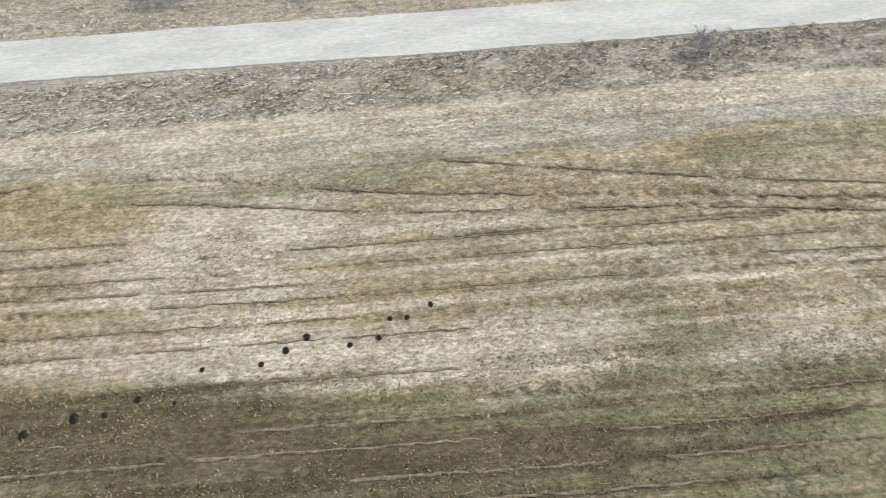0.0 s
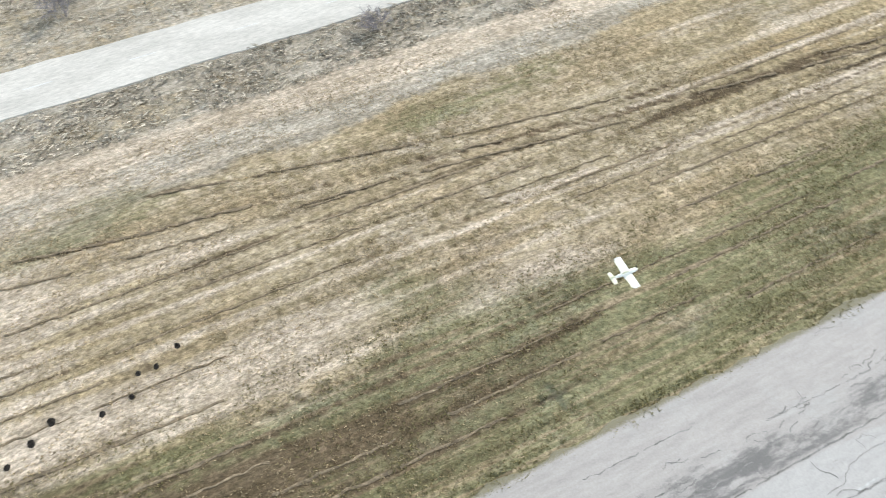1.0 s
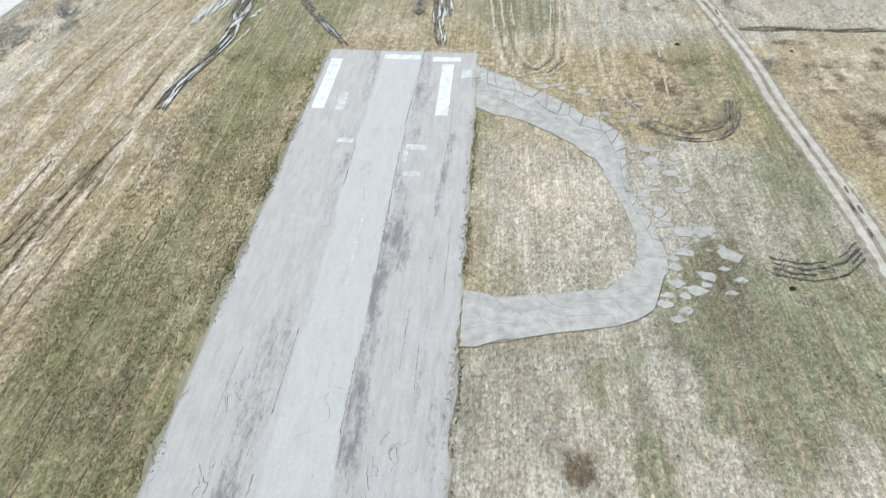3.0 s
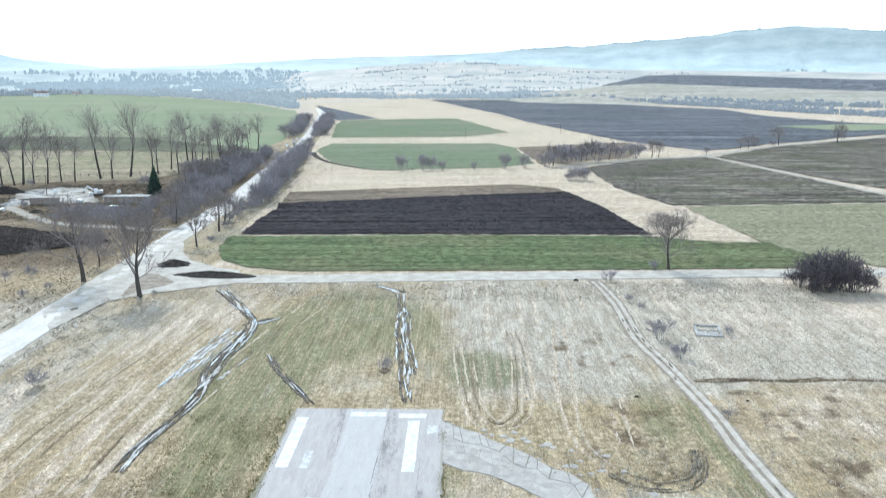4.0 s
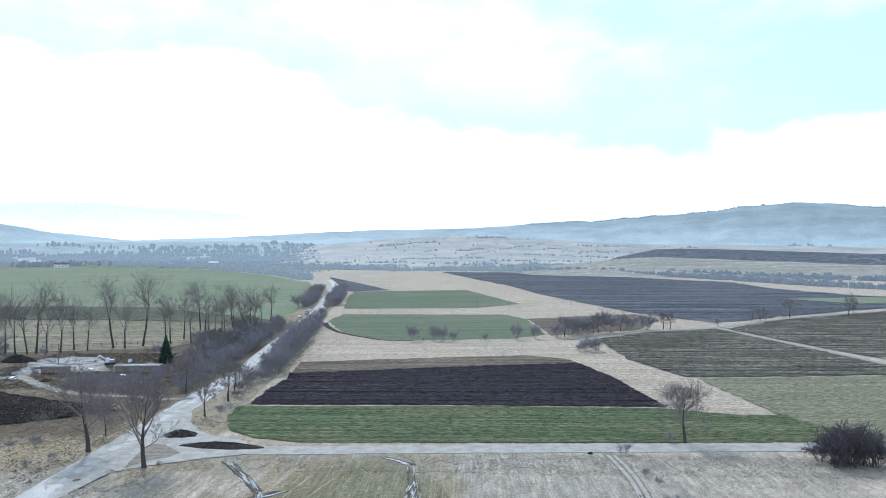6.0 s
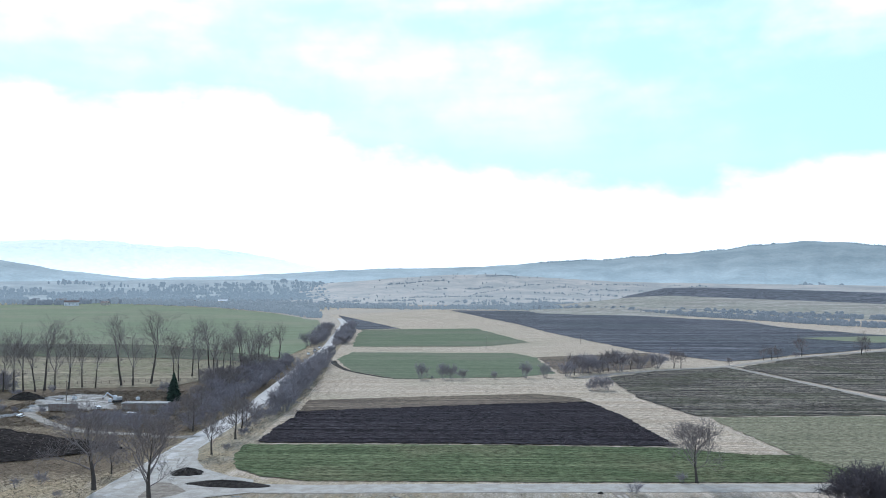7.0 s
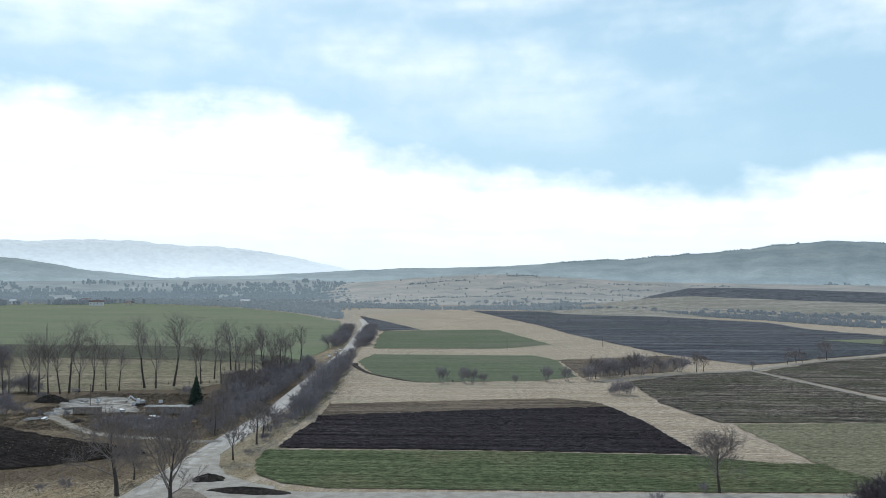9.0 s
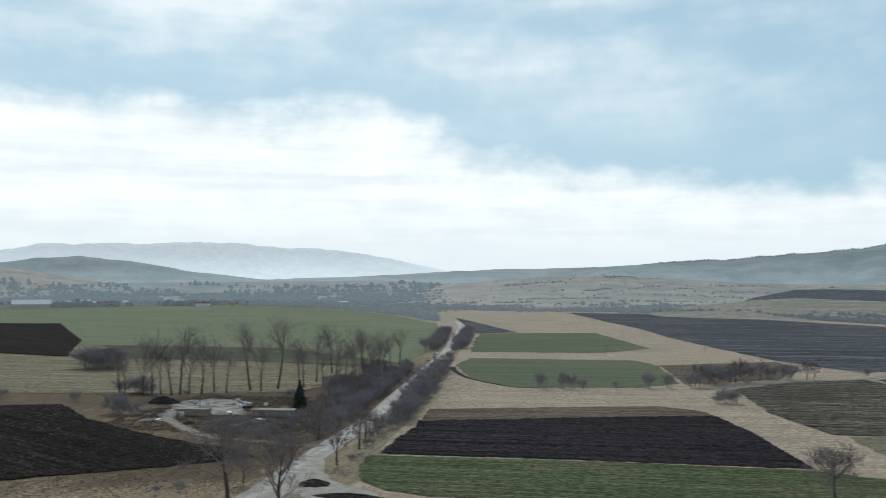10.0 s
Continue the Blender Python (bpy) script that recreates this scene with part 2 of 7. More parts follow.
MAT = {
    "ground": material("mown_grass", ground_build, 0.95, 0.1),
    "runway": material("old_asphalt", pavement_build, 0.82, 0.25),
    "road": material("country_road_surface", two_tone((0.54, 0.51, 0.47), (0.45, 0.425, 0.39), 0.35, 14, 0.012, (1, 0.3, 1), grain=0.2), 0.85, 0.2),
    "dirt": material("packed_dirt", two_tone((0.29, 0.25, 0.205), (0.19, 0.16, 0.125), 0.6, 8, 0.04, grain=0.3), 0.92, 0.1),
    "farm_dirt": material("dry_farm_dirt", two_tone((0.40, 0.365, 0.315), (0.28, 0.245, 0.2), 0.6, 8, 0.04, grain=0.3), 0.92, 0.1),
    "gravel": material("pale_gravel", two_tone((0.44, 0.408, 0.358), (0.335, 0.305, 0.262), 0.35, 14, 0.02, (1, 1, 1), grain=0.26), 0.9, 0.15),
    "rutted": material("rutted_earth", two_tone((0.125, 0.10, 0.07), (0.30, 0.235, 0.16), 1.3, 5, 0.05, contrast=(0.3, 0.7), grain=0.45), 0.95, 0.05),
    "lane": material("trodden_dirt", two_tone((0.46, 0.42, 0.365), (0.36, 0.32, 0.27), 0.6, 8, 0.03, grain=0.25), 0.92, 0.1),
    "clods": material("dry_soil_clods", island_tone((0.020, 0.017, 0.019), (0.095, 0.082, 0.085)), 1.0, 0.03),
    "grey_clods": material("pale_soil_clods", island_tone((0.026, 0.022, 0.021), (0.13, 0.108, 0.098)), 1.0, 0.03),
    "weeds": material("pale_field_weeds", island_tone((0.07, 0.07, 0.035), (0.26, 0.24, 0.15)), 1.0, 0.05),
    "young_wheat": material("young_wheat_blades", island_tone((0.045, 0.075, 0.025), (0.16, 0.18, 0.075)), 0.9, 0.1),
    "yard": material("bare_pale_yard", two_tone((0.42, 0.395, 0.355), (0.17, 0.15, 0.125), 0.16, 9, 0.03, contrast=(0.42, 0.62), grain=0.4), 0.92, 0.1),
    "mud": material("wet_mud", two_tone((0.055, 0.048, 0.04), (0.16, 0.138, 0.112), 0.9, 5, 0.06, grain=0.4), 0.85, 0.15),
    # Pale with silt and with sky glare put into the base colour.
    "water": material("puddle_water", two_tone((0.40, 0.40, 0.39), (0.28, 0.275, 0.26), 0.5, 5, 0.0, grain=0.15), 0.06, 1.0),
    "paint": material("worn_white_paint", two_tone((0.60, 0.595, 0.585), (0.45, 0.445, 0.435), 0.9, 9, 0.004, contrast=(0.4, 0.7), grain=0.2), 0.75, 0.2),
    "faded_paint": material("faded_white_paint", two_tone((0.50, 0.495, 0.485), (0.375, 0.365, 0.355), 1.2, 8, 0.004, contrast=(0.38, 0.62), grain=0.2), 0.75, 0.2),
    "straw_track": material("bleached_straw", two_tone((0.50, 0.43, 0.34), (0.36, 0.295, 0.21), 1.1, 6, 0.03, contrast=(0.35, 0.65), grain=0.35), 0.95, 0.05),
    "crack": material("crack_filler", two_tone((0.15, 0.145, 0.135), (0.27, 0.26, 0.25), 0.8, 6, 0.01), 0.95, 0.1),
    "slab": material("weathered_concrete", object_tone((0.388, 0.36, 0.332), (0.35, 0.326, 0.298), 0.8, 0.03), 0.88, 0.2),
    "soil": material("black_soil", two_tone((0.020, 0.018, 0.017), (0.055, 0.046, 0.038), 1.4, 5, 0.12, grain=0.5), 0.95, 0.1),
    "plough": material("ploughed_soil", furrow_build((0.016, 0.013, 0.016), (0.046, 0.040, 0.044), (0.028, 0.025, 0.029), 0.9, 2.5, speck=1.0, size=0.8, lines=0.3), 1.0, 0.03),
    "plough_left": material("ploughed_soil_dark", furrow_build((0.011, 0.008, 0.008), (0.030, 0.024, 0.021), (0.016, 0.013, 0.012), 0.9, -30.0, speck=1.0, size=1.2, lines=0.35), 1.0, 0.03),
    # Ploughed soil again, paler and bluer: haze is put into its base colour.
    "plough_far": material("hazed_ploughed_soil", furrow_build((0.058, 0.061, 0.074), (0.145, 0.143, 0.152), (0.088, 0.094, 0.10), 0.2, 4.0, 0.006, 0.55, 2.5, 0.24), 1.0, 0.04),
    "stubble": material("stubble", furrow_build((0.095, 0.075, 0.055), (0.20, 0.16, 0.115), (0.14, 0.11, 0.085), 2.0, 4.0, speck=0.5), 0.95, 0.05),
    "rows": material("weedy_ploughed_rows", furrow_build((0.036, 0.032, 0.031), (0.185, 0.16, 0.125), (0.085, 0.082, 0.055), 0.8, 2.0, 0.03, 0.95, 1.0, 0.45), 0.95, 0.05),
    "wheat": material("winter_wheat", furrow_build((0.074, 0.096, 0.046), (0.118, 0.138, 0.070), (0.138, 0.138, 0.076), 1.7, 2.0, 0.02, 0.7, 0.9, 0.3), 1.0, 0.04),
    # Wheat made pale and muted: distance haze is put into the base colour.
    "wheat_far": material("hazed_winter_wheat", furrow_build((0.18, 0.208, 0.125), (0.22, 0.245, 0.155), (0.235, 0.238, 0.16), 0.4, 2.0, 0.006, 0.12, 2.0, 0.07), 1.0, 0.04),
    "pasture": material("olive_pasture", furrow_build((0.17, 0.165, 0.10), (0.225, 0.21, 0.14), (0.205, 0.19, 0.125), 0.6, 3.0, 0.02, 0.6, 0.8, 0.16), 0.95, 0.05),
    "tan": material("dead_meadow", furrow_build((0.395, 0.317, 0.232), (0.48, 0.40, 0.308), (0.395, 0.338, 0.247), 0.3, 3.0, 0.012, 0.55, 0.9, 0.24), 0.95, 0.05),
    "bark": material("grey_bark", bark_build((0.045, 0.039, 0.036), (0.10, 0.088, 0.079)), 0.95, 0.1),
    "twigs": material("bare_twigs", bark_build((0.16, 0.137, 0.13), (0.27, 0.235, 0.222)), 0.95, 0.1),
    "thicket": material("thicket_twigs", bark_build((0.20, 0.183, 0.193), (0.34, 0.312, 0.322)), 0.95, 0.1),
    "needles": material("spruce_needles", island_tone((0.028, 0.046, 0.036), (0.06, 0.088, 0.064)), 0.9, 0.1),
    "dead_grass": material("dead_grass_blades", island_tone((0.35, 0.31, 0.245), (0.68, 0.615, 0.52)), 0.95, 0.1),
    "brown_weeds": material("brown_dead_weeds", island_tone((0.09, 0.07, 0.055), (0.34, 0.275, 0.205)), 0.95, 0.05),
    "beige_weeds": material("beige_dead_weeds", island_tone((0.27, 0.23, 0.175), (0.52, 0.46, 0.38)), 0.95, 0.05),
    "short_grass": material("short_grass_blades", island_tone((0.24, 0.185, 0.10), (0.60, 0.48, 0.32)), 0.95, 0.1),
    "green_grass": material("olive_grass_blades", island_tone((0.12, 0.115, 0.045), (0.38, 0.32, 0.17)), 0.95, 0.1),
    "side_dirt": material("pale_side_track_dirt", two_tone((0.36, 0.325, 0.275), (0.22, 0.195, 0.16), 0.35, 9, 0.03, grain=0.3), 0.92, 0.1),
    "olive_field": material("olive_rough_field", furrow_build((0.072, 0.078, 0.052), (0.115, 0.115, 0.078), (0.10, 0.105, 0.065), 0.5, 2.0, 0.02, 0.4, 2.0, 0.25), 0.95, 0.05),
    "meadow": material("yellow_winter_meadow", furrow_build((0.20, 0.17, 0.115), (0.29, 0.245, 0.17), (0.19, 0.178, 0.105), 0.3, 2.0, 0.014, 0.5, 1.4, 0.24), 0.95, 0.05),
    "plane_white": material("white_film_covering", two_tone((0.84, 0.84, 0.80), (0.78, 0.78, 0.74), 2.0, 4, 0.0, grain=0.05), 0.35, 0.5),
    "plane_cream": material("cream_film_covering", two_tone((0.80, 0.78, 0.60), (0.76, 0.74, 0.58), 2.0, 4, 0.0, grain=0.05), 0.4, 0.5),
    "black": material("black_rubber", two_tone((0.02, 0.02, 0.02), (0.035, 0.035, 0.035), 4.0), 0.6, 0.4),
    "glass": material("dark_window_glass", two_tone((0.02, 0.025, 0.03), (0.03, 0.035, 0.04), 2.0, 4, 0.0), 0.08, 0.6),
    "car_white": material("white_car_paint", two_tone((0.80, 0.80, 0.80), (0.74, 0.74, 0.74), 1.0, 4, 0.0, grain=0.04), 0.25, 0.5),
    "car_grey": material("silver_car_paint", two_tone((0.42, 0.43, 0.45), (0.36, 0.37, 0.39), 1.0, 4, 0.0, grain=0.04), 0.3, 0.5, 0.3),
    "concrete": material("site_concrete", two_tone((0.40, 0.39, 0.37), (0.27, 0.26, 0.245), 0.7, 6, 0.02, grain=0.25), 0.9, 0.15),
    "pale": material("pale_cladding", two_tone((0.74, 0.75, 0.76), (0.64, 0.65, 0.67), 0.3, 6, 0.0, grain=0.08), 0.6, 0.3),
    "wall": material("limewashed_wall", two_tone((0.58, 0.54, 0.48), (0.48, 0.44, 0.39), 0.4, 6, 0.0, grain=0.1), 0.9, 0.2),
    "roof": material("clay_roof_tiles", two_tone((0.21, 0.15, 0.13), (0.17, 0.125, 0.11), 0.6, 6, 0.02, grain=0.2), 0.9, 0.2),
    "rust": material("weathered_steel", two_tone((0.20, 0.15, 0.12), (0.28, 0.25, 0.23), 0.8, 6, 0.0, grain=0.2), 0.8, 0.3),
    "wood": material("grey_wooden_pole", bark_build((0.12, 0.10, 0.085), (0.22, 0.19, 0.16)), 0.9, 0.1),
    # These hills glow: emission stands in for haze in the air before them.
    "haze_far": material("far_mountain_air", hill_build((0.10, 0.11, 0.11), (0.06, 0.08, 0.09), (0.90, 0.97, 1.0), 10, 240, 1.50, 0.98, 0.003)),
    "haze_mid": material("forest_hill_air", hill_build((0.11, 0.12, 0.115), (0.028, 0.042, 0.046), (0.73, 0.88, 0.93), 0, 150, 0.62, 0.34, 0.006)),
    # Dead meadow greyed and softened by haze in its base colours.
    "far_tan": material("hazed_dead_meadow", furrow_build((0.275, 0.252, 0.21), (0.365, 0.34, 0.29), (0.30, 0.288, 0.235), 0.1, 8.0, 0.008, 0.25, 6.0, 0.2), 0.95, 0.05),
    # Some haze in the base colour, between wheat and wheat_far.
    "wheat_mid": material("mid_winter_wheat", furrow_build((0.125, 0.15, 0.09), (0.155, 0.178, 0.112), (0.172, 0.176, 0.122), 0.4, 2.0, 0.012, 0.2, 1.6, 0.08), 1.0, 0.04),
    # Farther soil still, with more haze in the base colour than plough_far.
    "plough_haze": material("hazed_slope_soil", furrow_build((0.085, 0.092, 0.108), (0.165, 0.165, 0.175), (0.12, 0.125, 0.135), 0.1, 8.0, 0.006, 0.4, 7.0, 0.25), 1.0, 0.04),
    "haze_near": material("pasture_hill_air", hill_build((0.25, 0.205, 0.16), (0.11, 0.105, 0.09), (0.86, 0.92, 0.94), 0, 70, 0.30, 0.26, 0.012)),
    # Woods and valley floor glow a little too, as emitted haze.
    "haze_hedge_woods": material("hedge_woods_air", hill_build((0.12, 0.105, 0.10), (0.05, 0.047, 0.05), (0.76, 0.90, 1.0), 0, 60, 0.21, 0.18, 0.05)),
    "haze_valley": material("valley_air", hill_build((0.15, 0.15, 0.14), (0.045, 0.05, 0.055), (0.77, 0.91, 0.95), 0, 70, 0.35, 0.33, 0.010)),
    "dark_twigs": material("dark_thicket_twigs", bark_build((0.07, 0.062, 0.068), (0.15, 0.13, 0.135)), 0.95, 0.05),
    "haze_woods": material("far_woods_air", hill_build((0.085, 0.08, 0.082), (0.045, 0.045, 0.05), (0.78, 0.90, 0.95), 0, 60, 0.32, 0.29, 0.03)),
    "haze_far_woods": material("misty_woods_air", hill_build((0.07, 0.075, 0.08), (0.035, 0.04, 0.045), (0.78, 0.92, 1.0), 0, 60, 0.37, 0.34, 0.03)),
    "silt": material("pale_wet_silt", two_tone((0.38, 0.37, 0.35), (0.23, 0.217, 0.195), 0.7, 6, 0.03, grain=0.3), 0.6, 0.3),
    "joint": material("slab_joint_dirt", two_tone((0.185, 0.175, 0.15), (0.27, 0.258, 0.23), 0.5, 8, 0.02), 0.95, 0.1),
}

# ---- small tools ----


def mesh_of(name, verts, faces, mat, smooth=False):
    me = bpy.data.meshes.new(name)
    me.from_pydata([tuple(v) for v in verts], [], [tuple(f) for f in faces])
    if mat:
        me.materials.append(MAT[mat])
    if smooth:
        me.polygons.foreach_set("use_smooth", [True] * len(me.polygons))
    me.update()
    return me


def solid(name, verts, faces, mat, parent=None, label="", smooth=False):
    """One mesh object from plain data, under a thing or part if one is given."""
    ob = new(name, mesh_of(name, verts, faces, mat, smooth))
    ob.parent = parent
    return tagged(ob, label)


def part(name, bm, mat, parent=None, label="", smooth=False):
    me = bpy.data.meshes.new(name)
    bm.to_mesh(me)
    bm.free()
    me.materials.append(MAT[mat])
    if smooth:
        me.polygons.foreach_set("use_smooth", [True] * len(me.polygons))
    ob = new(name, me)
    ob.parent = parent
    return tagged(ob, label)


def thing(name, m, label, category, group=""):
    ob = new(name)
    ob.empty_display_size = 0.5
    ob.matrix_world = m
    return tagged(ob, label, category, group)


def box(bm, size, m=None, bevel=0.0):
    r = bmesh.ops.create_cube(bm, size=1.0)["verts"]
    bmesh.ops.scale(bm, vec=size, verts=r)
    if bevel:
        es = list({e for v in r for e in v.link_edges})
        r = bmesh.ops.bevel(bm, geom=es, offset=bevel, segments=2, affect="EDGES")["verts"]
        r = list({v for v in r} | {v for v in bm.verts if v.is_valid and v.select})
    if m is not None:
        bmesh.ops.transform(bm, matrix=m, verts=r)
    return r


def boxed(name, size, at, mat, parent, label="", bevel=0.0, turn=(0, 0, 0)):
    bm = bmesh.new()
    box(bm, size, None, bevel)
    bmesh.ops.transform(bm, matrix=pose(*at, *turn), verts=bm.verts)
    return part(name, bm, mat, parent, label)


TABLES = {}


def lattice(x, y, seed):
    """Smooth value noise in the range 0 to 1 over arrays."""
    if seed not in TABLES:
        TABLES[seed] = np.random.RandomState(seed).rand(256, 256)
    table = TABLES[seed]
    xi, yi = np.floor(x).astype(int), np.floor(y).astype(int)
    u, v = x - xi, y - yi
    u, v = u * u * (3 - 2 * u), v * v * (3 - 2 * v)
    g = lambda a, b: table[(xi + a) % 256, (yi + b) % 256]
    return (g(0, 0) * (1 - u) + g(1, 0) * u) * (1 - v) + (g(0, 1) * (1 - u) + g(1, 1) * u) * v


def cloudy(x, y, seed, octaves=4):
    out, amp, tot = 0.0, 1.0, 0.0
    for k in range(octaves):
        out = out + amp * lattice(x * 2 ** k + 17.3 * k, y * 2 ** k + 5.1 * k, seed + k)
        tot += amp
        amp *= 0.55
    return out / tot


def step(x, a, b):
    t = np.clip((x - a) / (b - a), 0, 1)
    return t * t * (3 - 2 * t)


def near_line(x, y, pts):
    """Distance from each place to a polyline."""
    best = np.full(np.shape(x), 1e9)
    for (ax, ay), (bx, by) in zip(pts, pts[1:]):
        dx, dy = bx - ax, by - ay
        k = np.clip(((x - ax) * dx + (y - ay) * dy) / (dx * dx + dy * dy), 0, 1)
        best = np.minimum(best, np.hypot(x - ax - k * dx, y - ay - k * dy))
    return best


def curve_through(pts, gap):
    """Points every gap metres on a smooth line through pts."""
    p = [Vector((*q, 0)) for q in pts]
    p = [2 * p[0] - p[1], *p, 2 * p[-1] - p[-2]]
    out = []
    for a, b, c, d in zip(p, p[1:], p[2:], p[3:]):
        k = max(1, int((c - b).length / gap))
        for i in range(k):
            t = i / k
            q = 0.5 * (2 * b + (c - a) * t + (2 * a - 5 * b + 4 * c - d) * t * t + (3 * b - a - 3 * c + d) * t ** 3)
            out.append((q.x, q.y))
    out.append(pts[-1])
    return out


def ribbon(pts, half, z, drop, ragged, seed, cols=6, taper=False):
    """A strip of ground with a crown, ragged edges and sides that go into the earth. half: half width, or one per end."""
    rng = random.Random(seed)
    h0, h1 = half if isinstance(half, tuple) else (half, half)
    verts, faces, n = [], [], len(pts)
    for i, (x, y) in enumerate(pts):
        a, b = pts[max(i - 1, 0)], pts[min(i + 1, n - 1)]
        d = Vector((b[0] - a[0], b[1] - a[1])).normalized()
        s = Vector((d.y, -d.x))
        h = (h0 + (h1 - h0) * i / (n - 1)) * (0.15 + 0.85 * max(math.sin(math.pi * i / (n - 1)), 0.0) ** 0.7 if taper else 1.0)
        ragged = min(ragged, h * 0.6) if taper else ragged
        l, r = h + rng.uniform(-ragged, ragged), h + rng.uniform(-ragged, ragged)
        for j in range(cols + 1):
            k = -l + (l + r) * j / cols
            verts.append((x + s.x * k, y + s.y * k, z + 0.02 * (1 - (k / h) ** 2)))
        skirt = min(0.1, h * 0.25)
        verts += [(x - s.x * (l + skirt), y - s.y * (l + skirt), z - drop), (x + s.x * (r + skirt), y + s.y * (r + skirt), z - drop)]
    m = cols + 3
    for i in range(n - 1):
        a, b = i * m, (i + 1) * m
        for j in range(cols):
            faces.append((a + j, a + j + 1, b + j + 1, b + j))
        faces.append((a + m - 2, a, b, b + m - 2))
        faces.append((a + cols, a + m - 1, b + m - 1, b + cols))
    return verts, faces


def sheet(name, poly, z, mat, label, gap, relief, ragged, seed):
    """A field: a sheet with a ragged outline and a relief of its own, lying on the ground."""
    from mathutils.geometry import delaunay_2d_cdt
    rng = random.Random(seed)
    rim = []
    for (ax, ay), (bx, by) in zip(poly, poly[1:] + poly[:1]):
        k = max(1, int(math.hypot(bx - ax, by - ay) / gap))
        for i in range(k):
            rim.append(Vector((ax + (bx - ax) * i / k + rng.uniform(-ragged, ragged), ay + (by - ay) * i / k + rng.uniform(-ragged, ragged))))
    pts, n = list(rim), len(rim)
    xs, ys = [p.x for p in rim], [p.y for p in rim]
    y = min(ys)
    while y < max(ys):
        x = min(xs)
        while x < max(xs):
            pts.append(Vector((x + rng.uniform(-0.3, 0.3) * gap, y + rng.uniform(-0.3, 0.3) * gap)))
            x += gap
        y += gap
    co, _, tri, *_ = delaunay_2d_cdt(pts, [], [list(range(n))], 1, 1e-4)
    verts = [(c.x, c.y, z + rng.uniform(0, relief)) for c in co]
    faces = [f if (co[f[1]] - co[f[0]]).cross(co[f[2]] - co[f[0]]) > 0 else f[::-1] for f in tri]
    ob = solid(name, verts, faces, mat)
    return tagged(ob, label, "field", kind="structure")

# ---- ground ----


def rows_of(lo, a, b, hi, fine, k):
    """Grid lines: close together between a and b, wider and wider outside."""
    t = np.linspace(0, 1, k)
    left = a - (a - lo) * (t[1:] ** 2.2)[::-1]
    right = b + (hi - b) * (t[1:] ** 2.2)
    return np.concatenate([left, np.arange(a, b + fine / 2, fine), right])


gx = rows_of(-4700, -100, 66, 4700, 0.5, 28)
gy = rows_of(-900, -62, 190, 4800, 0.5, 28)
X, Y = np.meshgrid(gx, gy)
near = step(X, -112, -98) * (1 - step(X, 64, 80)) * step(Y, -80, -60) * (1 - step(Y, 186, 200))
green, bleach, earth, grey = (np.zeros_like(X) for _ in range(4))
hgt = -0.06 + 0.05 * (cloudy(X * 0.8, Y * 0.8, 3) - 0.5) * near
band = lambda x0, x1, soft=2.0: step(X, x0 - soft, x0 + soft) * (1 - step(X, x1 - soft, x1 + soft))
span = lambda y0, y1, soft=4.0: step(Y, y0 - soft, y0 + soft) * (1 - step(Y, y1 - soft, y1 + soft))
blob = lambda x, y, rx, ry: np.exp(-(((X - x) / rx) ** 2 + ((Y - y) / ry) ** 2))
close = span(-110, 175, 15)
drift = 9.0 * (cloudy(X * 0.05, Y * 0.04, 81) - 0.5) + 4.0 * (cloudy(X * 0.25, Y * 0.2, 85, 3) - 0.5)
loose = lambda x0, x1, soft=3.0: step(X + drift, x0 - soft, x0 + soft) * (1 - step(X + drift, x1 - soft, x1 + soft))
n1, n2, n3 = cloudy(X * 0.06, Y * 0.03, 11), cloudy(X * 0.15, Y * 0.08, 21), cloudy(X * 0.9, Y * 0.02, 31)
n4, n5 = cloudy(X * 0.4, Y * 0.25, 23), cloudy(X * 0.3, Y * 0.2, 27)

# fields and verges far off are bleached by the winter
outer = np.clip(step(Y, 178, 205) + step(-X, 108, 125) + step(X, 70, 90) + step(-Y, 75, 95), 0, 1)
east = step(X, -90, -70)
bleach += outer * east * (0.42 + 0.5 * cloudy(X * 0.012, Y * 0.012, 71))
grey += outer * (0.06 + 0.05 * east)
green += outer * (1 - step(X, -330, -120)) * step(Y, 1150, 1350) * 0.7
grey += outer * (1 - step(X, -200, 60)) * step(Y, 1300, 1500) * 0.6
lane_verge = band(-80, -57, 2.0) * span(205, 520, 6)
bleach *= 1 - 0.8 * lane_verge
grey += lane_verge * 0.35 + outer * (1 - east) * step(Y, 540, 700) * 0.7
green += lane_verge * (0.15 + 0.5 * cloudy(X * 0.1, Y * 0.06, 77))
earth += outer * (1 - east) * (1 - step(Y, 420, 700)) * (0.42 + 0.5 * cloudy(X * 0.03, Y * 0.03, 73))
bleach += outer * (1 - east) * step(Y, 560, 760) * (0.3 + 0.4 * cloudy(X * 0.012, Y * 0.012, 75))
# the verge beside the country road: grey dead weeds, a trodden strip, then mown grass in long swaths
grey += (loose(-76, -57.5, 2.5) * (1 - 0.55 * step(Y, 100, 125)) * (0.35 + 0.6 * n2) + band(-74, -69, 0.5) * 0.4 + band(-130, -78, 0.6) * 0.6) * close
earth += band(-71.5, -65.5, 0.8) * (0.0 + 0.08 * n2) * span(-90, 105, 25)
bleach += (band(-64.5, -61.0, 0.7) * 0.4 + loose(-67, -57, 2.0) * (0.15 + 0.35 * n2)) * span(-90, 130, 20)
green += band(-59, -53, 1.5) * step(n1, 0.45, 0.7) * 0.6 * close
green += loose(-34, -19, 2.5) * (0.05 + 0.8 * n1) * span(-90, 120, 20) * (1 + 0.25 * step(Y, 20, 40) - 0.5 * step(Y, 58, 80))
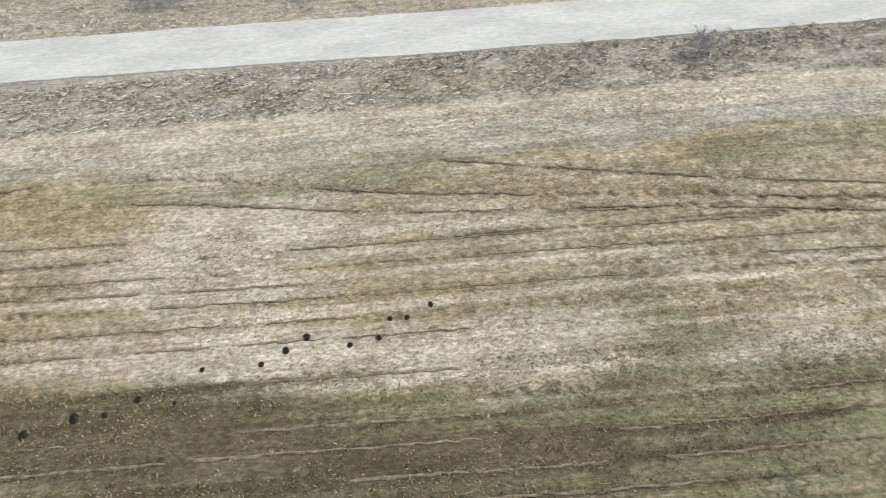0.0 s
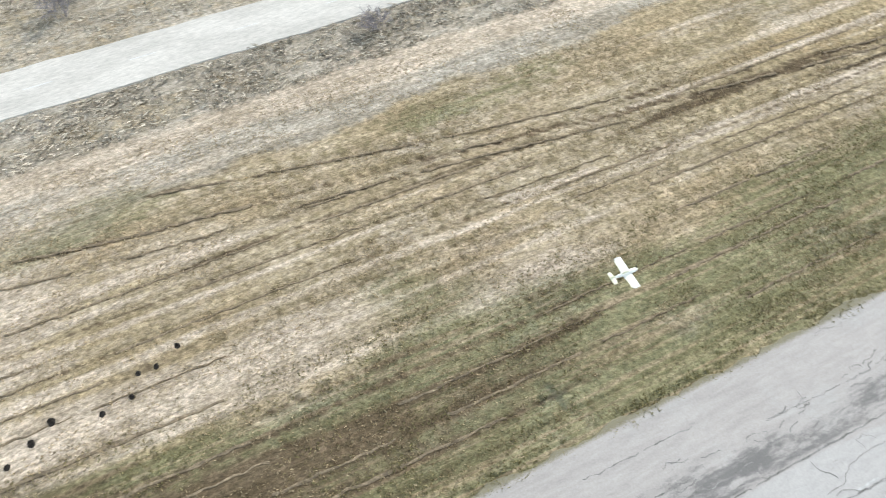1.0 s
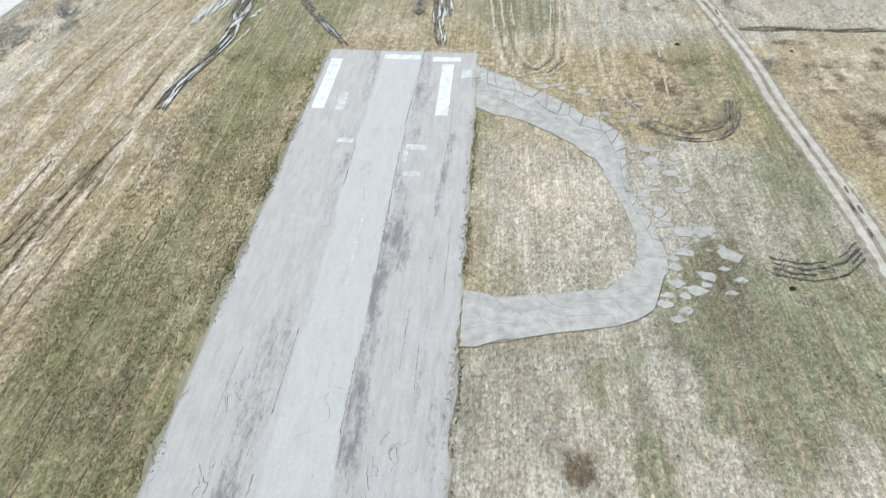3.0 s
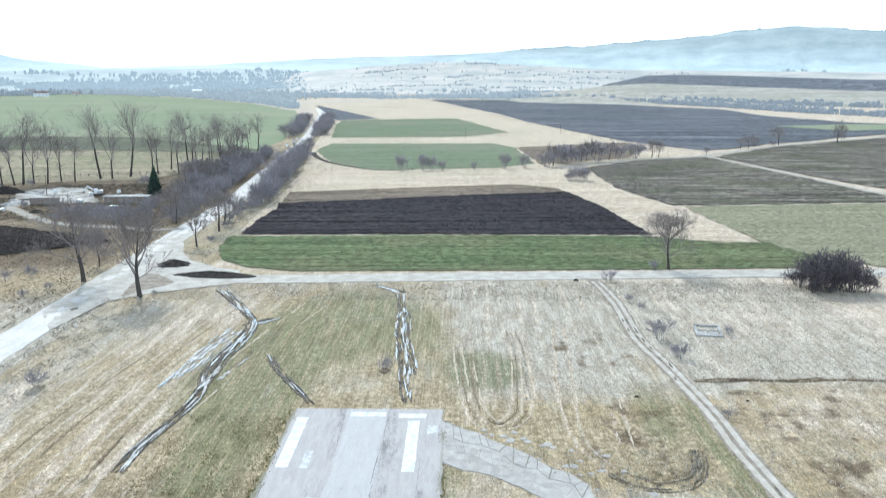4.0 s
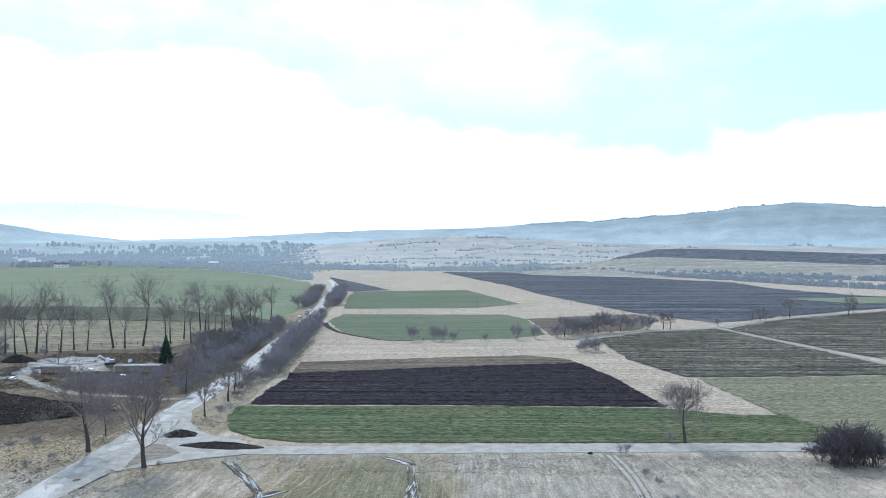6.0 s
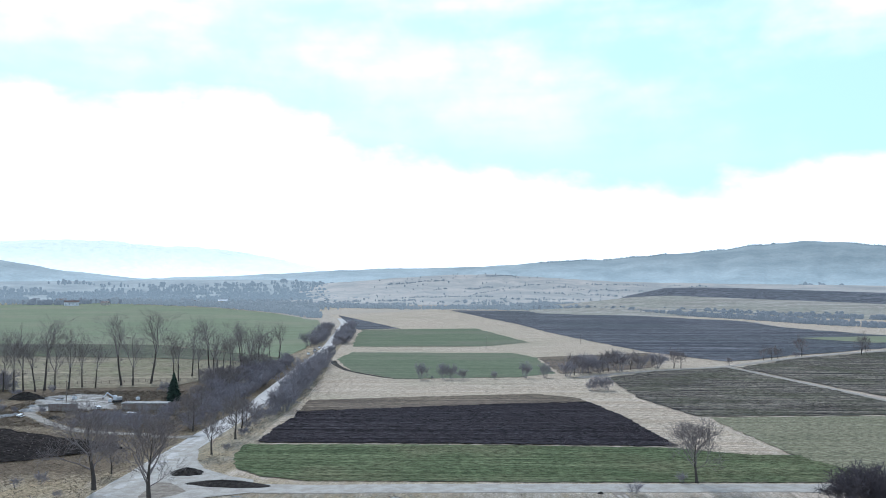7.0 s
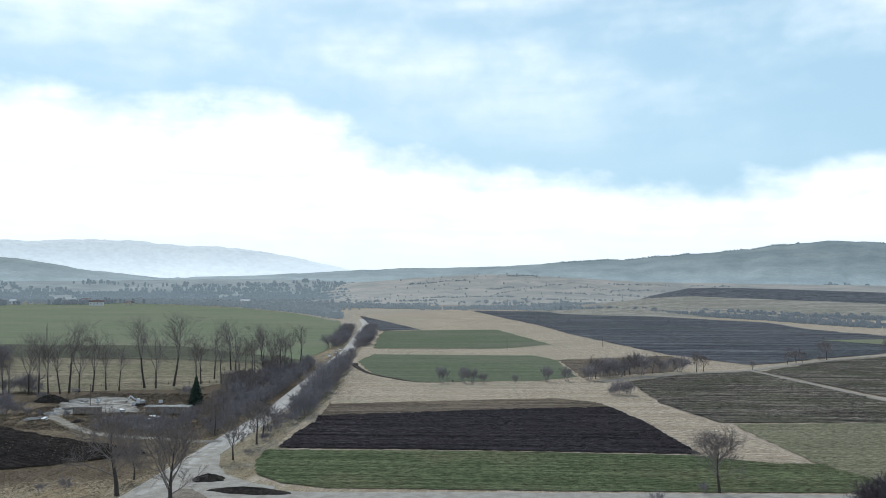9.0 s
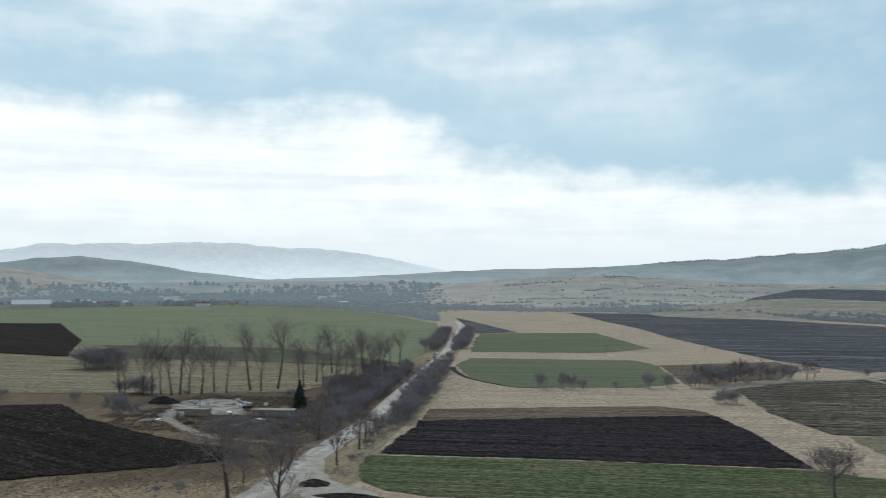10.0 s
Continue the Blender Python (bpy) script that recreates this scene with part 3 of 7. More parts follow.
earth += loose(-35, -20, 2.0) * (0.08 + np.clip(n2 - 0.38, 0, 1) * 0.8) * (span(-70, 22, 12) + 0.1 * span(22, 90, 12))
earth += loose(-43, -22, 3.0) * span(-60, 0, 10) * 0.08 * n2 + blob(-29, 22, 4, 12) * 0.2 + loose(14, 33, 2) * span(48, 96, 5) * 0.3 * n2 
green += blob(-28, 22, 5, 13) * 0.45 + loose(14, 34, 2) * span(45, 92, 5) * 0.4 * n1
bleach += blob(-54, -14, 6, 14) * 0.5 + blob(-50, 2, 3, 9) * 0.35 + blob(-45, -20, 3, 6) * 0.4
green += loose(-40, -22, 3.0) * span(-60, 4, 8) * 0.3 * n1
bleach += (blob(-38, -12, 3.5, 9) + blob(-36, 4, 3, 10) + blob(-47, -16, 4, 9) + blob(-35, 27, 2.5, 6) + blob(-29, -4, 2, 6) * 0.6) * 0.55
bleach += band(-58, -38) * step(n3, 0.52, 0.72) * 0.45 * close
earth += band(-58, -36) * step(n3, 0.30, 0.18) * 0.5 * close
earth += (blob(-31, -18, 5, 14) + blob(-28, -2, 3.5, 10) + blob(-33, -36, 5, 12)) * 0.45
green += (blob(-30, -14, 4, 14) * 0.7 + blob(-30, 19, 2.4, 9) + blob(-33, -22, 3, 9) + blob(-28, 2, 3, 12) * 0.7 + blob(-36, 17, 2.0, 5) * 0.6) * 0.8
# beyond the runway: greener by the muddy tracks, bleached to the right of it
green += (blob(-34, 130, 9, 22) * 0.75 + blob(-25, 152, 9, 18) * 0.8 + blob(-14, 150, 7, 20) * 0.5 + blob(5, 128, 6, 9) * 0.7 + blob(27, 112, 4, 16) * 0.7 + blob(31, 56, 3.0, 12) * 1.2 + blob(-29, 100, 4, 25) * 0.6 + blob(30, 82, 3, 8) * 0.5)
bleach += blob(55, 160, 26, 30) * 0.3 + blob(5, 172, 20, 20) * 0.1
grey += (blob(20, 165, 26, 25) * 0.25 + blob(-60, 150, 12, 30) * 0.2)
grey += band(-2, 40, 3) * span(-30, 90, 8) * (0.25 + 0.5 * n2) + band(-2, 12, 1) * span(-30, 52, 3) * 0.3 + band(36, 200, 2) * span(120, 200, 5) * 0.5
grey += blob(24, 74, 8, 9) * 0.5
grey += loose(-2, 40, 4) * span(112, 200, 10) * (0.1 + 0.45 * n1)
bleach += loose(-2, 40, 5) * span(100, 200, 12) * (0.2 * n2) + loose(36, 90, 3) * span(40, 125, 8) * (0.15 + 0.4 * n2)
bleach += band(0, 14, 2) * span(60, 100, 4) * 0.3 + band(-1, 32, 1) * span(-40, 52, 3) * (0.25 + 0.4 * n1)
bleach += band(-56, -36, 5) * span(60, 170, 15) * 0.5 * n1
green += band(-3, 3, 2) * span(-30, 100, 6) * 0.35 * n1 + band(0, 30, 4) * span(-30, 86, 6) * step(n2, 0.5, 0.75) * 0.6
earth += blob(7, 41, 1.6, 2.2) * 0.9 + (blob(24, 110, 4, 12) * 0.3) * 0.4
earth += blob(-60, 122, 2, 2) * 0.3
grey += blob(24, 68, 9, 18) * 0.75
green += blob(25, 60, 9, 12) * 0.75 * n2 + blob(22, 80, 6, 8) * 0.4 * n2
earth += blob(24, 66, 8, 14) * 0.4 * n2 
green += loose(38, 90, 2) * span(40, 123, 3) * 1.2 * np.clip(n5 - 0.48, 0, 1)
bleach += loose(38, 90, 2) * span(40, 123, 3) * np.clip(0.46 - n5, 0, 1) * 0.8
green += band(-2, 13, 1) * span(-40, 56, 2) * (0.12 + 0.45 * n2) + band(-2, 3, 1) * span(56, 96, 3) * 0.3
grey += band(-2, 32, 1) * span(-40, 52, 2) * 0.25
green += blob(-30, 118, 7, 16) * 0.7 + blob(-20, 165, 9, 14) * 0.5 + blob(-5, 150, 4, 16) * 0.5 + blob(4, 130, 5, 8) * 0.7 + blob(32.6, 105, 1.6, 14) * 1.1 + blob(33.6, 86, 1.6, 10) * 0.9 + blob(0, 104, 3, 5) * 0.6 + blob(24, 60, 4, 5) * 0.6 + blob(34, 52, 3, 8) * 0.6
earth += band(12, 30, 3) * span(92, 150, 8) * (0.04 + 1.5 * np.clip(n4 - 0.42, 0, 1)) + loose(38, 90, 2) * span(40, 123, 3) * 2.0 * np.clip(n4 - 0.42, 0, 1)
grey += loose(38, 110, 2) * span(126, 192, 2) * 0.3
bleach += loose(38, 110, 2) * span(126, 192, 2) * 0.2

# bleached and grey blotches, olive and brown patches between the road and the runway
bleach += (blob(-38, -25, 3, 7) + blob(-36.5, -13.6, 3, 6) + blob(-34.7, 19.5, 2.4, 6) * 0.8 + blob(-36, 2, 2.2, 8) * 0.5 + blob(-49, -13, 4, 8) * 0.6) * 0.5
grey += (blob(-38, -25, 3, 7) + blob(-36.5, -13.6, 3, 6) + blob(-34.7, 19.5, 2.4, 6) + blob(-28.9, -14.3, 1.6, 4) + blob(-32, 6, 2.2, 6)) * 0.5 + loose(-66, -56, 1.5) * span(-90, 120, 15) * 0.4
green += blob(-55, 21, 1.8, 14) * 0.2 + blob(-29, 18, 2.8, 6) * 0.5 + blob(-39, 15, 2.2, 4) * 0.5 + blob(-32, -5, 2.0, 8) * 0.4
earth += blob(-29, 4, 1.8, 10) * 0.3 + blob(-33, 9, 1.0, 8) * 0.25
inside_loop = blob(6, 77, 7, 15)
green *= 1 - 0.85 * inside_loop
bleach += inside_loop * 0.3
grey += inside_loop * 0.25
grey += span(116, 190, 8) * band(-60, 40, 6) * (0.1 + 0.5 * n1)
bleach += span(112, 190, 8) * band(-60, 40, 6) * 0.08
green += span(118, 186, 6) * band(-34, 2, 4) * 0.35 * n1
# tussocks in the ditch beside the road
hgt += band(-72.3, -65.5, 0.6) * close * (0.5 * (cloudy(X * 1.1, Y * 0.8, 91, 3) - 0.45) - 0.12 * np.exp(-((X + 70) / 1.5) ** 2))


tread_wobble = 0.25 * (cloudy(X * 0.7, Y * 0.7, 41) - 0.5)
tread_wear = 0.75 + 0.6 * cloudy(X * 0.35, Y * 0.35, 43, 3)


RUTS, PALES = [], []


def rut(pts, width, depth, dark=0.7, pale=0.0, teeth=0.0, look_of="rutted"):
    """A wheel track pressed into the grass."""
    if dark > 0.3:
        RUTS.append((pts, width * 0.27, dark, look_of))
    if pale >= 0.45 and pts[0][1] > 60:
        PALES.append((pts, width * 0.3, pale))
    line = curve_through(pts, 2.0)
    px, py = [p[0] for p in line], [p[1] for p in line]
    i0, i1 = np.searchsorted(gx, min(px) - 2), np.searchsorted(gx, max(px) + 2)
    j0, j1 = np.searchsorted(gy, min(py) - 2), np.searchsorted(gy, max(py) + 2)
    cut = (slice(j0, j1), slice(i0, i1))
    d = near_line(X[cut], Y[cut], line) + tread_wobble[cut]
    press = (1 - step(d, width * 0.3, width)) * tread_wear[cut]
    if teeth:
        press = press * (0.75 + 0.25 * np.sin((X[cut] + Y[cut]) * 7.0))
    hgt[cut] -= depth * press
    earth[cut] += (0.15 if look_of == "mud" else dark) * press
    bleach[cut] += pale * press * 0.8


rut([(-57.2, -40), (-57.0, -21), (-53.5, -4.5), (-51.5, 8.7), (-49.8, 22.4), (-47.5, 36.3), (-45.6, 48), (-43.6, 61.4), (-41.8, 76), (-40, 90)], 0.55, 0.12, 0.62, 0, 1)
rut([(-55.4, -40), (-54, -21), (-51.5, -7), (-50.1, 3.9), (-49.4, 14), (-48.2, 24), (-45.9, 38), (-44, 50), (-42.2, 62), (-40.2, 77)], 0.48, 0.10, 0.5, 0, 1)
rut([(-56.5, 2), (-52.7, 18.6), (-50, 32.5), (-47.1, 49), (-44.6, 62), (-43, 76)], 0.48, 0.10, 0.5, 0, 1)
for x0, bend, dk in ((-45.6, 1.2, 0.6), (-44.0, 1.6, 0.5), (-42.6, 1.4, 0.65), (-40.6, 0.8, 0.45), (-47.6, 1.0, 0.6), (-49.4, 1.4, 0.4), (-38.8, 0.6, 0.4), (-35.5, 0.5, 0.35), (-33.4, 0.3, 0.3), (-31.8, 0.2, 0.5), (-30.0, 0.0, 0.55), (-27.8, 0.0, 0.35), (-26.0, 0.0, 0.4), (-24.4, 0.0, 0.3)):
    rut([(x0 - bend, -50), (x0, -12), (x0 + 0.4, 15), (x0 + bend, 45), (x0 + bend + 0.4, 80)], 0.42, 0.05, dk, 0, 1)
    rut([(x0 - bend + 0.8, -50), (x0 + 0.9, -12), (x0 + 1.2, 15), (x0 + bend + 0.9, 45), (x0 + bend + 1.2, 80)], 0.4, 0.0, 0.0, 0.38)
rut([(-42.3, 26), (-42.0, 34)], 0.5, 0.0, 0.0, 1.4)
rut([(-42.3, 88), (-42.0, 92)], 0.45, 0.0, 0.0, 1.4)
# loops where a tractor turned beyond the runway and beside the dirt track
for k in range(5):
    e = k * 0.7
    rut([(-0.5 + e, 140), (1.0 + e, 115), (3.0 + e * 0.7, 107.3 + e), (5.7, 105.8 + e), (8.6 - e * 0.7, 107.6 + e), (10.6 - e, 115), (11.8 - e, 138), (11.1 - e, 150)], 0.36, 0.06, 0.42 if k % 2 else 0.0, 0.0 if k % 2 else 0.6)
for k in range(6):
    e = k * 0.75 - 0.3
    rut([(17.6 + e * 0.5, 93.6 + e * 0.4), (19.4 + e * 0.3, 91.0 + e * 0.9), (22.7, 89.6 + e), (26.4 - e * 0.2, 90.6 + e), (28.9 - e * 0.5, 94.6 + e * 0.3), (30.2 - e * 0.5, 100.5)], 0.4, 0.10, 1.0, look_of="mud")
for k in range(4):
    e = k * 0.85
    rut([(26.0, 67.2 - e), (28.9, 66.4 - e), (32.2, 67.6 - e), (34.6, 70.2 - e)], 0.34, 0.10, 1.0, look_of="mud")
for pts in ([(17.4, 152), (16.0, 135), (14.9, 123), (14.7, 104), (18, 93)], [(19.4, 152), (17.4, 124), (16.2, 104), (19, 94)], [(21.0, 112), (20.4, 102)], [(23.0, 117), (21.9, 101)], [(-33, 150), (-34, 120)], [(-28, 165), (-27, 135)], [(-22, 168), (-22, 140)]):
    rut(pts, 0.4, 0.05, 0.2, 0.7 if pts[0][0] > 0 else 0.25)
for pts in ([(-39.1, 93), (-38, 104.5), (-36.6, 118.2), (-38.2, 125.3), (-37.8, 133.3), (-36.9, 145.3), (-37.8, 155.5), (-42.0, 164.3), (-49.4, 178.3)], [(-30.9, 136.3), (-27.1, 127.4), (-23.2, 120.1), (-19.9, 114.3)], [(-14, 179), (-11.0, 172), (-10.2, 162.6), (-9.4, 147.2), (-8.1, 135.1), (-7.2, 124.6), (-6.7, 114.5)]):
    rut(pts, 1.5, 0.03, 0.3)
rut([(36, 125), (40, 124.6), (44, 125.5), (50, 125.0), (57, 125.9), (66, 125.4)], 0.9, 0.2, 0.8)
rut([(37, 125.6), (42, 125.9), (48, 125.4), (55, 126.3)], 0.5, 0.1, 0.7)
for k in range(14):
    x0 = -60 + k * 1.9
    rut([(x0 + 2, 75), (x0 + 1.0, 105), (x0 + 4 + k * 0.2, 140), (x0 + 6 + k * 0.5, 168)], 0.4, 0.03, 0.35 if k % 2 else 0.0, 0.0 if k % 2 else 0.5)
for k in range(9):
    x0 = -1 + k * 3.1
    rut([(x0, 116), (x0 + 0.5, 150), (x0 + 1.5, 182)], 0.5, 0.02, 0.22 if k % 3 == 0 else 0.0, 0.0 if k % 3 == 0 else 0.3)

verts = np.stack([X.ravel(), Y.ravel(), hgt.ravel()], 1)
ny, nx = X.shape
ids = np.arange(nx * ny).reshape(ny, nx)
quads = np.stack([ids[:-1, :-1], ids[:-1, 1:], ids[1:, 1:], ids[1:, :-1]], -1).reshape(-1, 4)
me = bpy.data.meshes.new("ground")
me.vertices.add(len(verts))
me.vertices.foreach_set("co", verts.ravel())
me.loops.add(quads.size)
me.loops.foreach_set("vertex_index", quads.ravel())
me.polygons.add(len(quads))
me.polygons.foreach_set("loop_start", np.arange(0, quads.size, 4))
me.update(calc_edges=True)
soil = me.color_attributes.new("soil", "FLOAT_COLOR", "POINT")
soil.data.foreach_set("color", np.clip(np.stack([green, bleach, earth, grey], -1), 0, 1.2).ravel())
me.materials.append(MAT["ground"])
ground = tagged(new("ground", me), "mown and dead winter grass with wheel tracks", "ground", kind="structure")

# pressed wheel lines: broken strips of bare earth in the tracks
rng = random.Random(404)
for pts, half, dark, look_of in RUTS:
    line = [(x + rng.gauss(0, 0.05), y + rng.gauss(0, 0.05)) for x, y in curve_through(pts, 0.6)]
    v, f, i = [], [], 0
    while i < len(line) - 3:
        n = rng.randint(5, 34)
        piece = line[i:i + n]
        if len(piece) > 3 and rng.random() < min(0.3 + 0.5 * dark, 0.92):
            a, b = ribbon(piece, (half * rng.uniform(0.5, 1.0), half * rng.uniform(0.3, 1.0)), -0.035, 0.03, half * 0.45, i, 2)
            k = len(v)
            v += a
            f += [tuple(q + k for q in face) for face in b]
        i += n + rng.randint(0, 6)
    tagged(solid("wheel_track", v, f, look_of, ground, "bare earth in a wheel track"), kind="stuff")

for pts, half, pale in PALES:
    line = [(x + rng.gauss(0, 0.07), y + rng.gauss(0, 0.05)) for x, y in curve_through(pts, 0.7)]
    v, f, i = [], [], 0
    while i < len(line) - 3:
        n = rng.randint(5, 24)
        piece = line[i:i + n]
        if len(piece) > 3 and rng.random() < 0.72:
            a, b = ribbon(piece, (half * rng.uniform(0.5, 1.2), half * rng.uniform(0.4, 1.2)), -0.035, 0.03, half * 0.5, i, 2)
            k = len(v)
            v += a
            f += [tuple(q + k for q in face) for face in b]
        i += n + rng.randint(0, 5)
    if v:
        tagged(solid("wheel_track", v, f, "straw_track", ground, "bleached straw in a wheel track"), kind="stuff")

# ---- runway ----
RX0, RX1, RY0, RY1 = -22.0, -1.6, -75.0, 112.6
rx = np.concatenate([[RX0 - 0.15], np.linspace(RX0, RX1, 84), [RX1 + 0.15]])
ry = np.concatenate([np.arange(RY0, RY1, 0.5), [RY1, RY1 + 0.15]])
U, V = np.meshgrid(rx, ry)
fray = 1.0 * (cloudy(V * 0.5, V * 0 + 3.0, 51, 3) - 0.5) + 0.3 * (lattice(V * 1.7, V * 0, 55) - 0.5)
W = U + np.where(U < RX0 + 0.6, fray, 0) + np.where(U > RX1 - 0.6, 0.7 * fray[::-1], 0)
top = np.where((U < RX0) | (U > RX1) | (V > RY1), -0.12, 0.035) + 0.012 * (cloudy(U * 0.4, V * 0.4, 57) - 0.5)
far = step(V, 44, 60)
Uw = U + 1.1 * (cloudy(U * 0.7, V * 0.16, 63) - 0.5)
Vw = V + 5.0 * (cloudy(U * 0.6, V * 0.25, 65) - 0.5)
dark = lambda x0, x1, y0, y1, s=0.45: step(Uw, x0 - s, x0 + s) * (1 - step(Uw, x1 - s, x1 + s)) * step(Vw, y0 - 4 * s, y0 + 4 * s) * (1 - step(Vw, y1 - 4 * s, y1 + 4 * s))
patchy = cloudy(U * 0.5, V * 0.12, 61)
SEAM_A = ((-9.3, -75), (-9.3, 42), (-9.35, 56), (-9.3, 67), (-9.4, 88), (-9.1, 100), (-9.0, 113))
SEAM_B = ((-14.6, -75), (-14.7, 40), (-14.5, 60), (-14.45, 85), (-14.8, 113))
SEAM_C = ((-4.4, -75), (-4.5, 40), (-5.0, 62), (-4.9, 76), (-4.3, 87), (-4.0, 113))
seam_x = lambda line, y: np.interp(y, [q[1] for q in line], [q[0] for q in line])
mottle = cloudy(U * 1.0, V * 0.22, 67)
crumbs = cloudy(U * 2.1, V * 0.7, 69)


def beside(line, side, wide, spread, seed):
    """Dirt that is dense at a seam of the asphalt and thins out to one side of it."""
    d = (U - seam_x(line, V)) * side
    reach = wide * (0.35 + 1.3 * cloudy(V * 0.09, V * 0 + seed, seed, 3))
    share = 0.4 * step(V, 40, 60) + (1 - 0.4 * step(V, 40, 60)) * step(cloudy(V * 0.05 + 9, V * 0 + seed * 2.0, seed + 1, 3), 0.5 - spread, 0.62)
    return step(d, -0.12, 0.10) * (1 - step(d, reach * 0.25, reach)) * share


tar = (beside(SEAM_A, 1, 3.0, 0.3, 201) * 0.8 + beside(SEAM_B, -1, 2.8, 0.22, 203) * 0.7 + beside(SEAM_C, 1, 1.1, 0.1, 205) * 0.55
       + dark(-3.4, -1.9, 40, 52, 0.15) * 0.5 + dark(-17.4, -15.5, 37, 55, 0.5) * 0.5 + dark(-13.0, -12.2, 78, 92, 0.3) * 0.35 + dark(-17.5, -14.8, 18, 33, 0.6) * 0.35 * step(crumbs, 0.4, 0.6))
tar = tar * (0.55 + 0.35 * patchy + 0.5 * step(mottle, 0.42, 0.66)) + 0.18 * step(mottle, 0.62, 0.8) * step(U, -18, -14) * (1 - step(U, -6, -4))
moss = (1 - step(W - RX0, 0.1, 0.9)) * 0.7 + (1 - step(RX1 - W, 0.0, 0.7)) * 0.5
verts = np.stack([W.ravel(), V.ravel(), top.ravel()], 1)
ny, nx = U.shape
ids = np.arange(nx * ny).reshape(ny, nx)
quads = np.stack([ids[:-1, :-1], ids[:-1, 1:], ids[1:, 1:], ids[1:, :-1]], -1).reshape(-1, 4)
runway = tagged(solid("runway", verts, quads, "runway"), "old pale grey asphalt runway with tar patches", "runway", kind="structure")
wear = runway.data.color_attributes.new("wear", "FLOAT_COLOR", "POINT")
wear.data.foreach_set("color", np.stack([tar, moss, dark(-14.3, -9.3, 20, 112, 0.08), tar * 0 + 1], -1).ravel())


def marking(name, x0, x1, y0, y1, seed, paint="paint"):
    """A block of runway paint with chipped edges."""
    rng = random.Random(seed)
    rim = []
    for (ax, ay), (bx, by) in zip(((x0, y0), (x1, y0), (x1, y1), (x0, y1)), ((x1, y0), (x1, y1), (x0, y1), (x0, y0))):
        k = max(2, int(math.hypot(bx - ax, by - ay) / 0.4))
        rim += [(ax + (bx - ax) * i / k + rng.uniform(-0.05, 0.05), ay + (by - ay) * i / k + rng.uniform(-0.09, 0.09)) for i in range(k)]
    n = len(rim)
    verts = [(x, y, 0.053) for x, y in rim] + [(x, y, 0.02) for x, y in rim]
    faces = [tuple(range(n))] + [(i, i + n, (i + 1) % n + n, (i + 1) % n) for i in range(n)]
    return solid(name, verts, faces, paint, runway, "worn white runway paint")


for i, (x0, x1, y0, y1) in enumerate(((-21.0, -19.5, 94.5, 109.4), (-6.2, -4.7, 93.5, 108.5), (-18.1, -17.2, 94.2, 99.1), (-14.0, -9.3, 109.9, 111.3), (-7.6, -3.9, 109.4, 110.9), (-3.6, -2.3, 104.3, 107.0), (-8.9, -6.6, 85.0, 86.2), (-9.0, -8.5, 82.4, 85.0), (-8.6, -6.8, 79.2, 80.2), (-16.6, -14.8, 86.2, 87.2))):
    marking("runway_marking", x0, x1, y0, y1, 70 + i, "paint" if i in (0, 1, 3, 4) else "faded_paint")
for i, y0 in enumerate((60.5, 63.0, 65.6, 67.8, 70.2, 28.4, 31.5, 34.8)):
    marking("centre_line", -11.73, -11.60, y0, y0 + (1.9, 2.2, 1.4, 2.0, 2.1, 2.2, 1.6, 2.4)[i], 90 + i, "faded_paint")


def crack_mesh(name, parent, zone, count, length, lean, seed, z, width):
    """Open cracks that wander mostly one way, with side branches."""
    rng = random.Random(seed)
    verts, faces = [], []

    def wander(x, y, a, left, w, depth):
        row = []
        while left > 0 and zone[0] < x < zone[1] and zone[2] < y < zone[3]:
            row.append((x, y, w * rng.uniform(0.5, 1.4)))
            s = rng.uniform(0.12, 0.42)
            a += rng.gauss(0, 0.85)
            a += (lean - a) * 0.6 if depth == 0 else 0
            x, y = x + s * math.cos(a), y + s * math.sin(a)
            left -= s
            if depth == 0 and rng.random() < 0.022:
                wander(x, y, a + rng.choice((-1, 1)) * rng.uniform(0.6, 1.4), rng.uniform(0.8, 3.0), w * 0.7, 1)
        for (ax, ay, aw), (bx, by, bw) in zip(row, row[1:]):
            d = math.atan2(by - ay, bx - ax)
            px_, py_ = -math.sin(d), math.cos(d)
            k = len(verts)
            verts.extend([(ax + px_ * aw, ay + py_ * aw, z), (ax - px_ * aw, ay - py_ * aw, z), (bx - px_ * bw, by - py_ * bw, z), (bx + px_ * bw, by + py_ * bw, z)])
            faces.append((k, k + 1, k + 2, k + 3))
    for _ in range(count):
        wander(rng.uniform(zone[0], zone[1]), rng.uniform(zone[2], zone[3]), lean + rng.gauss(0, 0.1), rng.uniform(0.3, 1) * length, width, 0)
    return tagged(solid(name, verts, faces, "crack", parent, "dark open cracks"), kind="stuff")


def seam(line, y0, y1, width, whole, seed):
    """An open seam between two lanes of asphalt: nearly straight, chipped, with closed stretches."""
    rng = random.Random(seed)
    verts, faces, y = [], [], y0
    while y < y1:
        run, end = [], min(y + rng.uniform(2.0, 14.0), y1)
        off = rng.gauss(0, 0.05)
        while y < end:
            run.append((float(seam_x(line, y)) + off + rng.gauss(0, 0.035), y, width * rng.uniform(0.3, 1.5)))
            y += rng.uniform(0.12, 0.4)
        if rng.random() < whole:
            for (ax, ay, aw), (bx, by, bw) in zip(run, run[1:]):
                k = len(verts)
                verts.extend([(ax - aw, ay, 0.047), (ax + aw, ay, 0.047), (bx + bw, by, 0.047), (bx - bw, by, 0.047)])
                faces.append((k, k + 1, k + 2, k + 3))
    return tagged(solid("seam", verts, faces, "crack", runway, "open seam between two lanes of asphalt"), kind="stuff")


